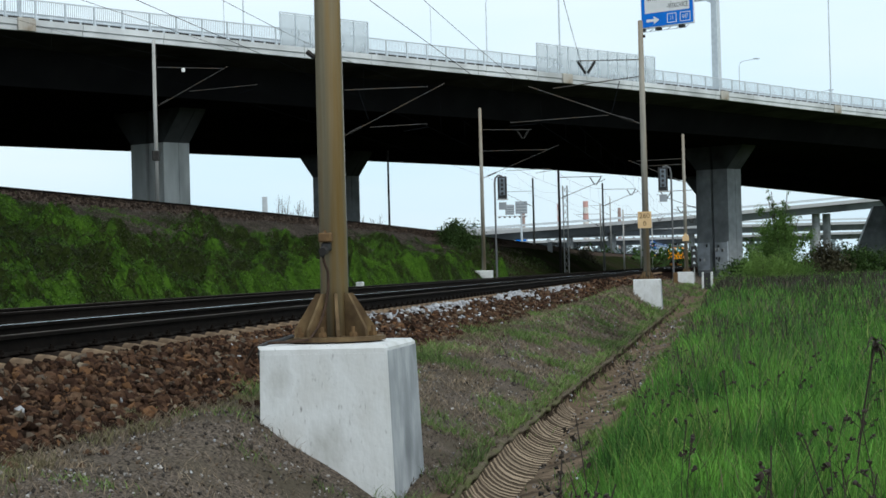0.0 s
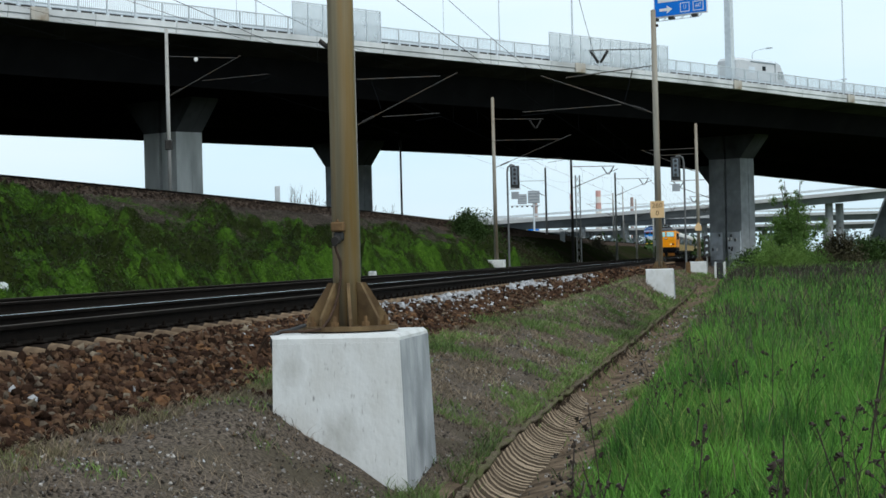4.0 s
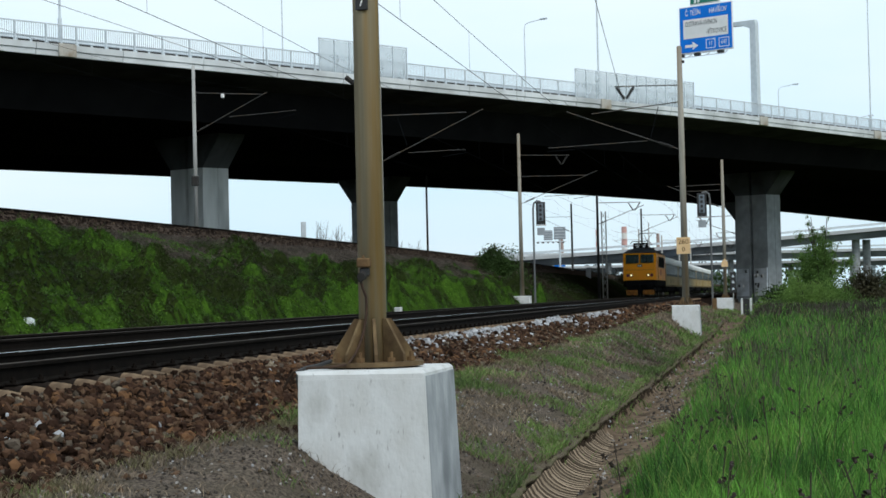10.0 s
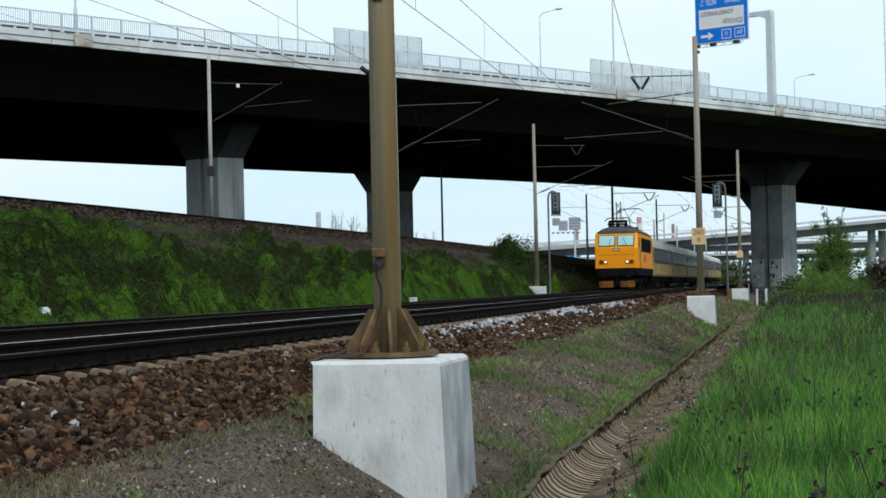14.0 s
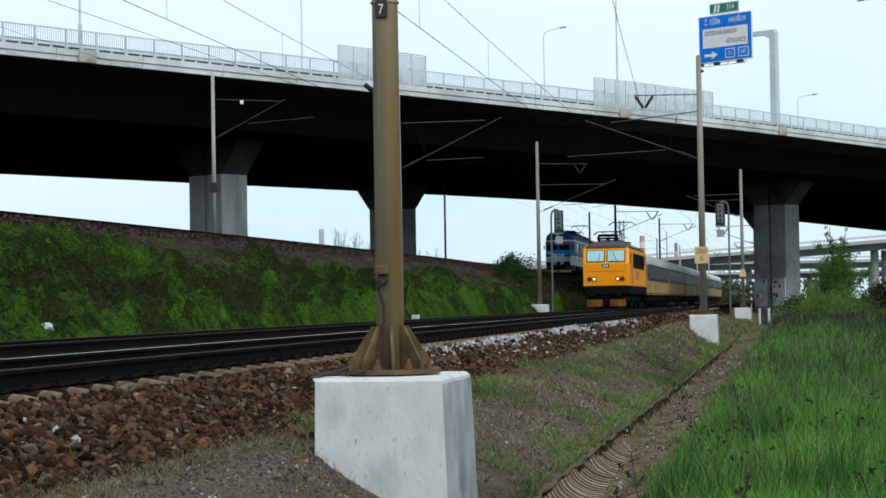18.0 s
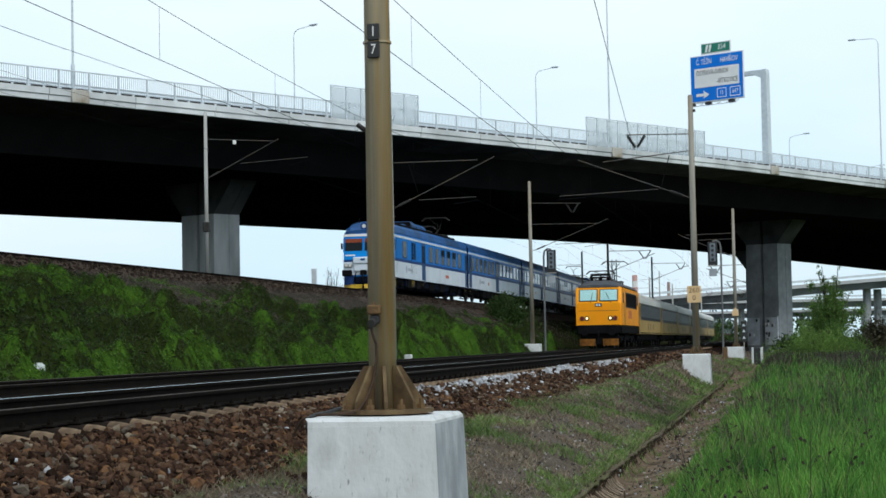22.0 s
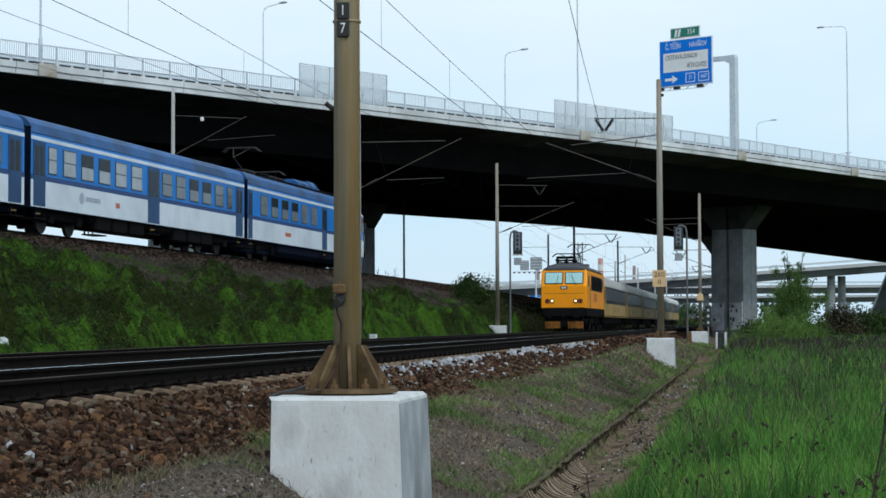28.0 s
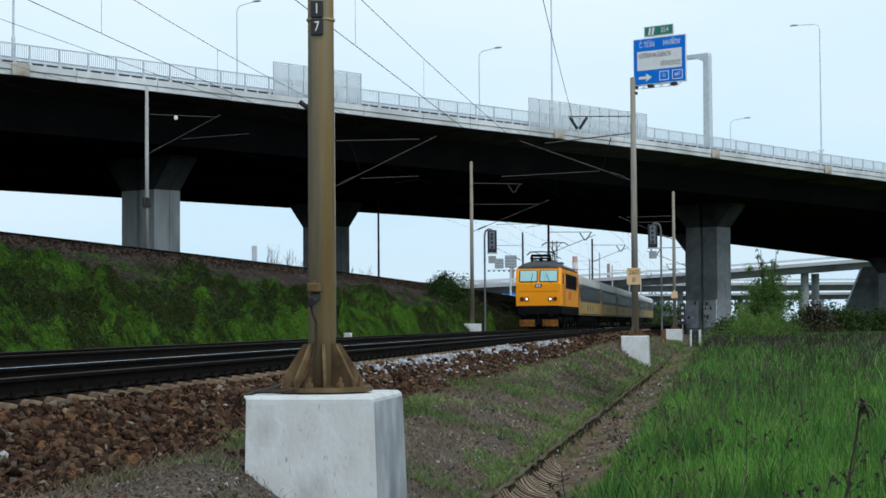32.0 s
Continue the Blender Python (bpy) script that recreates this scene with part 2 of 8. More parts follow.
M_SIGN_BLUE = mat("blue_sign_sheet", (0.006, 0.19, 0.74), (0.006, 0.17, 0.68), 0.8, 0.45, spec=0.1)
M_SIGN_GREEN = mat("green_sign_sheet", (0.0, 0.19, 0.13), (0.0, 0.17, 0.12), 1, 0.45)
M_WHITE = mat("white_paint", (0.80, 0.80, 0.80), (0.74, 0.74, 0.74), 1.5, 0.5)
M_BLACK = mat("black_paint", (0.016, 0.016, 0.018), (0.012, 0.012, 0.012), 3, 0.5)
M_PLATE_OR = mat("faded_orange_plate", (0.66, 0.47, 0.26), (0.58, 0.39, 0.20), 4, 0.6)

# ---- mesh tools ----
class MB:
    """Collects verts and faces for one mesh."""

    def __init__(self):
        self.v, self.f = [], []

    def add(self, verts, faces):
        k = len(self.v)
        self.v += [tuple(p) for p in verts]
        self.f += [tuple(i + k for i in fc) for fc in faces]
        return self

    def box(self, lo, hi, m=None):
        x0, y0, z0 = lo
        x1, y1, z1 = hi
        vs = [(x0, y0, z0), (x1, y0, z0), (x1, y1, z0), (x0, y1, z0), (x0, y0, z1), (x1, y0, z1), (x1, y1, z1), (x0, y1, z1)]
        if m is not None:
            vs = [m @ Vector(p) for p in vs]
        return self.add(vs, [(3, 2, 1, 0), (4, 5, 6, 7), (0, 1, 5, 4), (1, 2, 6, 5), (2, 3, 7, 6), (3, 0, 4, 7)])

    def cbox(self, lo, hi, c=0.02, m=None):
        """A box with chamfered upright edges and rims."""
        x0, y0, z0 = lo
        x1, y1, z1 = hi
        c = min(c, (x1 - x0) / 2.5, (y1 - y0) / 2.5, (z1 - z0) / 2.5)

        def ring(z, d):
            a0, a1, b0, b1 = x0 + d, x1 - d, y0 + d, y1 - d
            return [(a0 + c, b0, z), (a1 - c, b0, z), (a1, b0 + c, z), (a1, b1 - c, z), (a1 - c, b1, z), (a0 + c, b1, z), (a0, b1 - c, z), (a0, b0 + c, z)]
        vs = ring(z0, c * 0.7) + ring(z0 + c, 0) + ring(z1 - c, 0) + ring(z1, c * 0.7)
        if m is not None:
            vs = [m @ Vector(p) for p in vs]
        fs = [tuple(range(7, -1, -1)), tuple(range(24, 32))]
        for r in range(3):
            fs += [(r * 8 + i, r * 8 + (i + 1) % 8, r * 8 + 8 + (i + 1) % 8, r * 8 + 8 + i) for i in range(8)]
        return self.add(vs, fs)

    def rod(self, p0, p1, r0, r1=None, n=6, caps=True):
        p0, p1 = Vector(p0), Vector(p1)
        r1 = r0 if r1 is None else r1
        d = (p1 - p0).normalized()
        a = d.orthogonal().normalized()
        b = d.cross(a)
        ring = [(math.cos(2 * math.pi * i / n), math.sin(2 * math.pi * i / n)) for i in range(n)]
        vs = [p0 + (a * x + b * y) * r0 for x, y in ring] + [p1 + (a * x + b * y) * r1 for x, y in ring]
        fs = [(i, (i + 1) % n, n + (i + 1) % n, n + i) for i in range(n)]
        if caps:
            fs += [tuple(range(n - 1, -1, -1)), tuple(range(n, 2 * n))]
        return self.add(vs, fs)

    def line(self, pts, r, n=6):
        """One bent round bar through the points."""
        pts = [Vector(p) for p in pts]
        rings, a = [], None
        for i, p in enumerate(pts):
            d = (pts[min(i + 1, len(pts) - 1)] - pts[max(i - 1, 0)]).normalized()
            a = d.orthogonal().normalized() if a is None else (a - d * a.dot(d)).normalized()
            b = d.cross(a)
            rings.append([p + (a * math.cos(2 * math.pi * k / n) + b * math.sin(2 * math.pi * k / n)) * r for k in range(n)])
        return self.loft(rings)

    def loft(self, rings, closed=True, caps=True):
        """Rings of equally many points, joined one to the next."""
        k = len(rings[0])
        vs = [p for r in rings for p in r]
        fs = []
        for j in range(len(rings) - 1):
            for i in range(k if closed else k - 1):
                i2 = (i + 1) % k
                fs.append((j * k + i, j * k + i2, (j + 1) * k + i2, (j + 1) * k + i))
        if caps and closed:
            fs += [tuple(range(k - 1, -1, -1)), tuple((len(rings) - 1) * k + i for i in range(k))]
        return self.add(vs, fs)

    def mesh(self, name, material, smooth=False):
        me = bpy.data.meshes.new(name)
        me.from_pydata(self.v, [], self.f)
        me.materials.append(material)
        if smooth:
            me.polygons.foreach_set("use_smooth", [True] * len(me.polygons))
        me.update()
        return me


def fix(me):
    """Turn all faces outward."""
    bm = bmesh.new()
    bm.from_mesh(me)
    bmesh.ops.recalc_face_normals(bm, faces=bm.faces)
    bm.to_mesh(me)
    bm.free()
    return me


def part(name, mb, material, parent=None, label="", smooth=False, m=None):
    ob = new(name, fix(mb.mesh(name, material, smooth)))
    if parent is not None:
        ob.parent = parent
    if m is not None:
        ob.matrix_basis = m
    if label:
        tagged(ob, label)
    return ob


def thing(name, m, label, category, group="", kind=""):
    ob = new(name)
    ob.matrix_basis = m
    return tagged(ob, label, category, group, kind)


def words(name, text, size, material, m, parent, depth=0.004, align="CENTER"):
    """Flat raised lettering as a mesh."""
    cu = bpy.data.curves.new(name, "FONT")
    cu.body, cu.size, cu.extrude, cu.align_x, cu.align_y = text, size, depth, align, "CENTER"
    cu.resolution_u = 2
    tmp = bpy.data.objects.new(name, cu)
    scene.collection.objects.link(tmp)
    me = bpy.data.meshes.new_from_object(tmp.evaluated_get(bpy.context.evaluated_depsgraph_get()))
    bpy.data.objects.remove(tmp)
    bpy.data.curves.remove(cu)
    me.name = name
    me.materials.clear()
    me.materials.append(material)
    ob = new(name, me)
    ob.parent = parent
    ob.matrix_basis = m
    return ob


# The line of masts beside the near track: s runs along it, q to its right.
O_X, O_Y = -0.72, 14.0
U_X, U_Y = 0.1561, 0.9877
TRACK_TURN = -math.degrees(math.atan2(U_X, U_Y))


def at(s, q, z=0.0):
    return Vector((O_X + s * U_X + q * U_Y, O_Y + s * U_Y - q * U_X, z))


def at_pose(s, q, z=0.0, turn=0.0):
    p = at(s, q, z)
    return pose(p.x, p.y, p.z, 0, 0, TRACK_TURN + turn)


def sq(x, y):
    dx, dy = x - O_X, y - O_Y
    return dx * U_X + dy * U_Y, dx * U_Y - dy * U_X


Q1, Q2 = -4.1, -8.7


def q_up(s):
    return -19.2 - (0.000283 * (170.2 - s) ** 2 if s < 170.2 else 0)


def z_up(s):
    return 4.06 - 0.0047 * min(max(s, -60), 260)


def smooth01(x):
    x = min(max(x, 0.0), 1.0)
    return x * x * (3 - 2 * x)


def ramp_list(x, pts):
    if x <= pts[0][0]:
        return pts[0][1]
    for (a, za), (b, zb) in zip(pts, pts[1:]):
        if x <= b:
            return za + (zb - za) * (x - a) / (b - a)
    return pts[-1][1]


def lump(x, y, scale, amp):
    return noise.noise(Vector((x * scale, y * scale, 3.7))) * amp


def ditch_lip(s):
    return 0.73 + 0.15 * smooth01((4 - s) / 5) + 0.035 * noise.noise(Vector((s * 1.7, 0.3, 8)))


def ground_z(s, q):
    """Height of the ground at track coordinates, in relation to the rail heads."""
    p = at(s, q)
    field = -1.02 + 0.42 * smooth01((s - 5) / 60)
    lip = ditch_lip(s)
    silt = max(lip + 0.17, 1.08 - 0.008 * min(max(s - 1, 0), 8) + 0.09 * noise.noise(Vector((s * 0.8, 2.0, 1))))
    deep = -1.45 + 0.050 * smooth01((s - 5) / 4)
    pts = [(-9.9, -0.28), (-3.08, -0.29), (-2.86, -0.262), (-2.62, -0.245), (-1.3, -0.64), (-0.5, -0.72), (0.45, -1.08), (lip - 0.02, -1.16), (lip + 0.005, -1.25), (lip + 0.03, -1.33), (lip + 0.09, -1.39), (lip + 0.14, deep),
           (silt, deep + 0.01), (silt + 0.05, -1.37), (silt + 0.2, -1.33), (1.50, -1.28), (1.82, -1.16), (2.6, field), (400, field)]
    if q > -9.9:
        z = ramp_list(q, pts)
        if q > -0.5:
            z += max(0.0, -0.68 - z) * 0.5 * smooth01((s - 52) / 35)
        z += 0.22 * smooth01((s - 14) / 30) * (1 - smooth01((s - 75) / 30)) * math.exp(-((q + 0.7) / 0.55) ** 2)
        z += 0.16 * math.exp(-((s - 49.6) / 2.2) ** 2 - ((q + 0.55) / 0.5) ** 2)
        z += 0.22 * math.exp(-((s + 0.8) / 1.0) ** 2 - ((q + 0.6) / 0.5) ** 2)
        z -= 0.07 * math.exp(-((s + 0.7) / 0.6) ** 2 - ((q - 0.5) / 0.3) ** 2)
        return z + lump(p.x, p.y, 0.35, 0.06) * smooth01((q - 2) / 2) + (lump(p.x, p.y, 1.4, 0.05) if -1.3 < q < 0.55 or q > 1.6 else 0) + (lump(p.x, p.y, 4.0, 0.03) if q > -1.3 else 0)
    qu, zu = q_up(s), z_up(s) - 0.22
    crest = qu + 2.3
    foot = -11.6
    shoulder = zu - 0.35
    if q > foot:
        return ramp_list(q, [(foot, -0.42), (-9.9, -0.28)])
    if q > crest:
        rise = (foot - q) / (foot - crest)
        return -0.42 + (shoulder + 0.42) * rise + lump(p.x, p.y, 0.5, 0.28) * math.sin(math.pi * min(rise, 1))
    return ramp_list(q, [(qu - 40, -0.6), (qu - 9, zu - 4.0), (qu - 2.3, shoulder), (qu - 1.5, zu), (qu + 1.5, zu), (qu + 2.3, shoulder)])

# ---- ground: one sheet to the horizon ----
def axis(stops):
    out = []
    for (a, b, step) in stops:
        k = max(1, round((b - a) / step))
        out += [a + (b - a) * i / k for i in range(k)]
    return out + [stops[-1][1]]


GS = axis([(-2600, -400, 550), (-400, -60, 60), (-60, -26, 3), (-26, 40, 0.5), (40, 110, 1.2), (110, 300, 4), (300, 700, 20), (700, 2900, 220)])
GQ = axis([(-1500, -100, 200), (-100, -44, 8), (-44, -10, 0.7), (-10, -3.3, 0.8), (-3.3, 0.6, 0.1), (0.6, 0.96, 0.02), (0.96, 1.6, 0.04), (1.6, 4, 0.12), (4, 20, 0.6), (20, 80, 4), (80, 1700, 180)])


def ground():
    vs, fs = [], []
    k = len(GQ)
    for s in GS:
        for q in GQ:
            vs.append(tuple(at(s, q, ground_z(s, q))))
    for i in range(len(GS) - 1):
        for j in range(k - 1):
            fs.append((i * k + j, i * k + k + j, i * k + k + j + 1, i * k + j + 1))
    me = bpy.data.meshes.new("ground")
    me.from_pydata(vs, [], fs)
    me.polygons.foreach_set("use_smooth", [True] * len(fs))
    # surfaces by strip across the line
    soil = mat("dry_soil", (0.168, 0.138, 0.113), (0.026, 0.022, 0.020), 42, 0.97, bump=1.0, fine=60, stain=(0.072, 0.062, 0.046), stain_scale=1.6, coords="Object", spec=0.0)
    silt = mat("ditch_silt", (0.190, 0.142, 0.102), (0.100, 0.074, 0.053), 9, 0.97, bump=0.9, fine=45, stain=(0.060, 0.046, 0.034), stain_scale=2.2, coords="Object", spec=0.0)
    bed = mat("track_bed", (0.016, 0.011, 0.009), (0.008, 0.006, 0.005), 12, 0.97, bump=0.8, fine=30, coords="Object", spec=0.0)
    grass = mat("grass_floor", (0.045, 0.075, 0.014), (0.022, 0.038, 0.008), 1.2, 0.95, bump=0.5, fine=14, stain=(0.10, 0.12, 0.04), stain_scale=0.15, coords="Object", spec=0.0)
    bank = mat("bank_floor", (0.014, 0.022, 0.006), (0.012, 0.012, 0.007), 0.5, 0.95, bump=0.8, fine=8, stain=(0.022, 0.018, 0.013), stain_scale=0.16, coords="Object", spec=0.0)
    gravel = mat("track_gravel", (0.060, 0.045, 0.036), (0.034, 0.026, 0.022), 9, 0.97, bump=0.7, fine=20, coords="Object", spec=0.0)
    # lip wall soil, the shadow under the turf edge put into its colour
    lip_shade = mat("lip_shade_soil", (0.050, 0.038, 0.028), (0.024, 0.018, 0.013), 20, 0.97, bump=0.8, fine=60, coords="Object", spec=0.0)
    for m in (soil, bed, grass, bank, gravel, silt, lip_shade):
        me.materials.append(m)
    idx = []
    for i in range(len(GS) - 1):
        for j in range(k - 1):
            q, s = (GQ[j] + GQ[j + 1]) / 2, (GS[i] + GS[i + 1]) / 2
            if -10.6 < q < -1.42:
                idx.append(1)
            elif -60 < s < 90 and -0.03 < q - ditch_lip(s) < 0.025:
                idx.append(6)
            elif 0.71 < q < 1.62 and -60 < s < 90:
                idx.append(5)
            elif -1.42 <= q < 1.55:
                idx.append(0)
            elif q >= 1.55:
                idx.append(2)
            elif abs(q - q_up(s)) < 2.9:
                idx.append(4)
            else:
                idx.append(3)
    me.polygons.foreach_set("material_index", idx)
    me.update()
    ob = new("ground", me)
    return tagged(ob, "trackside ground with soil shoulder, ditch, grassy field and railway embankment", "ground", kind="structure")


ground()


def turf_edge():
    """The turf overhangs the washed-out ditch a little."""
    rings = []
    for s in axis([(-17, 30, 0.12), (30, 75, 0.3)]):
        l = ditch_lip(s)
        o = 0.022 + 0.04 * noise.noise(Vector((s * 1.3, 4.0, 2))) + 0.02 * noise.noise(Vector((s * 5.0, 4.0, 2)))
        z = 0.5 * (ground_z(s, l - 0.10) + ground_z(s, l - 0.06)) - 0.026 - 0.020 * noise.noise(Vector((s * 3, 1, 6)))
        rings.append([at(s, l - 0.20, ground_z(s, l - 0.20) - 0.015), at(s, l - 0.06, z + 0.012), at(s, l + o * 0.7, z - 0.004), at(s, l + o, z - 0.022), at(s, l + o * 0.5, z - 0.042), at(s, l - 0.10, z - 0.06)])
    me = fix(MB().loft(rings).mesh("turf_edge", mat("turf_soil", (0.165, 0.140, 0.105), (0.060, 0.050, 0.038), 30, 0.97, bump=1.0, fine=60, stain=(0.085, 0.100, 0.040), stain_scale=2.0, coords="Object", spec=0.0), True))
    tagged(new("turf_edge", me), "ragged turf overhanging the edge of the ditch", "turf", kind="structure")


turf_edge()


# ---- tracks ----
def rail_profile():
    return [(-0.075, -0.172), (0.075, -0.172), (0.075, -0.160), (0.012, -0.14), (0.009, -0.045), (0.036, -0.034), (0.036, -0.006), (0.028, 0.0),
            (-0.028, 0.0), (-0.036, -0.006), (-0.036, -0.034), (-0.009, -0.045), (-0.012, -0.14), (-0.075, -0.160)]


def rail_rings(path, side):
    rings = []
    for (s, q, z) in path:
        rings.append([at(s, q + side * 0.7535 + x, z + zz) for x, zz in rail_profile()])
    return rings


def rail_objects(path, parent, bright=True):
    for side in (-1, 1):
        body = part("rail", MB().loft(rail_rings(path, side)), M_RAIL, parent, "rust-brown steel rail with a bright running surface")
        head = MB()
        head.loft([[at(s, q + side * 0.7535 + x, z + h) for x, h in ((-0.030, 0.0015), (-0.022, 0.0045), (0.023, 0.0045), (0.0275, 0.002), (0.0275, -0.001), (-0.030, -0.001))] for s, q, z in path])
        # heads that show no glint get a dull brown colour in its place
        part("running_surface", head, M_RAIL_HEAD if side < 0 and bright else M_RAIL_NO_GLINT, body, "polished bare steel" if side < 0 and bright else "rail head coloured dull brown where it shows no glint")


def sleeper_mesh():
    mb = MB()
    h, top = 0.22, -0.172
    ring = []
    for x, w, z in ((-1.25, 0.09, top - 0.085), (-1.22, 0.12, top - 0.040), (-1.08, 0.13, top - 0.010), (-0.98, 0.13, top), (-0.55, 0.125, top), (-0.3, 0.105, top - 0.04), (0.3, 0.105, top - 0.04),
                    (0.55, 0.125, top), (0.98, 0.13, top), (1.08, 0.13, top - 0.010), (1.22, 0.12, top - 0.040), (1.25, 0.09, top - 0.085)):
        ring.append([(x, -w - 0.03, z - h), (x, w + 0.03, z - h), (x, w, z - 0.072), (x, w * 0.82, z - 0.034), (x, w * 0.42, z - 0.010), (x, 0, z),
                     (x, -w * 0.42, z - 0.010), (x, -w * 0.82, z - 0.034), (x, -w, z - 0.072)])
    mb.loft(ring)
    me = fix(mb.mesh("sleeper", M_SLEEPER))
    # brake dust and oil have blackened all but the ends
    me.materials.append(mat("oily_sleeper_concrete", (0.020, 0.015, 0.012), (0.010, 0.008, 0.007), 6, 0.9, bump=0.4, fine=40, spec=0.03))
    for p in me.polygons:
        if abs(p.center.x) < 1.0:
            p.material_index = 1
    return me


def straight_track(name, q, label, bright=True):
    tr = thing(name, pose(0, 0, 0), label, "railway track")
    path = [(-70, q, 0), (900, q, 0)]
    rail_objects(path, tr, bright)
    return tr


near_track = straight_track("railway_track", Q1, "straight railway track on dusty concrete sleepers in brown ballast")
middle_track = straight_track("railway_track", Q2, "second railway track parallel to the near one", False)
upper_path = [(s, q_up(s), z_up(s)) for s in axis([(-60, 110, 5), (110, 600, 30)])]
upper_track = thing("railway_track", pose(0, 0, 0), "curved railway track on top of the embankment", "railway track")
rail_objects(upper_path, upper_track, False)

# sleepers of the near track lie singly, the others joined
SLEEPER = sleeper_mesh()
for i in range(290):
    so = new("sleeper", SLEEPER)
    so.parent, so.matrix_basis = near_track, at_pose(-26 + i * 0.6, Q1, 0)

# spring clips and their bolts on the outer foot of the near rail
CLIP = fix(MB().cbox((0.80, -0.055, -0.178), (0.93, 0.055, -0.150), 0.012).rod((0.875, 0.0, -0.16), (0.875, 0.0, -0.105), 0.018, 0.016, 6).rod((0.875, 0.0, -0.15), (0.875, 0.0, -0.128), 0.030, 0.030, 6).mesh("rail_clip", M_RAIL))
for i in range(30, 170):
    so = new("rail_clip", CLIP)
    so.parent, so.matrix_basis = near_track, at_pose(-26 + i * 0.6, Q1, 0)


def joined_sleepers(parent, place, n):
    co = np.array([tuple(v.co) for v in SLEEPER.vertices])
    fc = [tuple(p.vertices) for p in SLEEPER.polygons]
    vs, fs = [], []
    for i in range(n):
        m = np.array(place(i))
        k = len(vs)
        vs += [tuple(p) for p in (co @ m[:3, :3].T + m[:3, 3])]
        fs += [tuple(j + k for j in f) for f in fc]
    me = bpy.data.meshes.new("sleeper_row")
    me.from_pydata(vs, [], fs)
    me.materials.append(M_SLEEPER)
    ob = new("sleeper_row", me)
    ob.parent = parent
    tagged(ob, "row of dusty concrete sleepers", kind="stuff")


joined_sleepers(middle_track, lambda i: at_pose(-26 + i * 0.6, Q2, 0), 350)
joined_sleepers(upper_track, lambda i: at_pose(10 + i * 0.6, q_up(10 + i * 0.6), z_up(10 + i * 0.6)), 300)


# ---- drainage channel of ribbed concrete trough pieces ----
def channel():
    ob = thing("drainage_channel", pose(0, 0, 0), "half-buried ribbed concrete drainage channel along the ditch", "drain channel", kind="structure")
    mb = MB()
    n = 9
    rings = []
    # two broad ribs to a piece; the grooves' dark silt colour also carries their shade
    prof = []
    for k in range(2):
        y = k * 0.19
        prof += [(y, 0.0), (y + 0.096, 0.0), (y + 0.102, 0.012), (y + 0.135, 0.016), (y + 0.176, 0.013)]
    prof.append((0.38, 0.0))
    for y, r in prof:
        ring = []
        for i in range(n):
            a = math.pi * (0.08 + 0.66 * i / (n - 1))
            ring.append((-0.36 * math.cos(a), y, 0.20 - (0.27 - r) * math.sin(a)))
        for i in range(n):
            a = math.pi * (0.08 + 0.66 * (n - 1 - i) / (n - 1))
            ring.append((-0.40 * math.cos(a), y, 0.17 - 0.31 * math.sin(a)))
        rings.append(ring)
    mb.loft(rings)
    me = fix(mb.mesh("trough_piece", mat("trough_concrete", (0.330, 0.260, 0.190), (0.210, 0.160, 0.115), 3, 0.95, bump=0.3, stain=(0.085, 0.064, 0.046), stain_scale=1.6, vary=0.2, spec=0.05)))
    me.materials.append(mat("groove_silt_shade", (0.085, 0.066, 0.049), (0.048, 0.038, 0.028), 14, 0.98, bump=0.6, spec=0.0))
    # grooves and the rib steps facing the camera are coloured dark as shade
    for p in me.polygons:
        if p.center.y % 0.19 < 0.101:
            p.material_index = 1
    rnd = random.Random(3)
    for i in range(130):
        s = -17 + i * 0.381
        o = new("trough_piece", me)
        o.parent = ob
        o.matrix_basis = at_pose(s, 1.08 + 0.13 * smooth01((4 - s) / 5) + 0.02 * math.sin(s * 0.6) + rnd.gauss(0, 0.010), -1.355 - 0.085 * smooth01((s - 8) / 6) + 0.02 * math.sin(s * 0.35) + rnd.gauss(0, 0.008), rnd.gauss(0, 2.0))


channel()

# ---- loose stuff: built with arrays ----
RNG = np.random.default_rng(7)


def tri_mesh(name, V, T, material):
    me = bpy.data.meshes.new(name)
    V = np.ascontiguousarray(V, dtype=np.float32)
    T = np.ascontiguousarray(T, dtype=np.int32)
    me.vertices.add(len(V))
    me.vertices.foreach_set("co", V.ravel())
    me.loops.add(3 * len(T))
    me.loops.foreach_set("vertex_index", T.ravel())
    me.polygons.add(len(T))
    me.polygons.foreach_set("loop_start", np.arange(0, 3 * len(T), 3, dtype=np.int32))
    me.materials.append(material)
    me.update(calc_edges=True)
    me.shade_flat()
    return me


def world_points(S, Q, lift=0.0):
    return np.array([tuple(at(s, q, ground_z(s, q) + lift)) for s, q in zip(S, Q)])


PHI = (1 + 5 ** 0.5) / 2
ICO_V = np.array([(-1, PHI, 0), (1, PHI, 0), (-1, -PHI, 0), (1, -PHI, 0), (0, -1, PHI), (0, 1, PHI), (0, -1, -PHI), (0, 1, -PHI),
                  (PHI, 0, -1), (PHI, 0, 1), (-PHI, 0, -1), (-PHI, 0, 1)]) / 1.902
ICO_F = np.array([(0, 11, 5), (0, 5, 1), (0, 1, 7), (0, 7, 10), (0, 10, 11), (1, 5, 9), (5, 11, 4), (11, 10, 2), (10, 7, 6), (7, 1, 8),
                  (3, 9, 4), (3, 4, 2), (3, 2, 6), (3, 6, 8), (3, 8, 9), (4, 9, 5), (2, 4, 11), (6, 2, 10), (8, 6, 7), (9, 8, 1)])


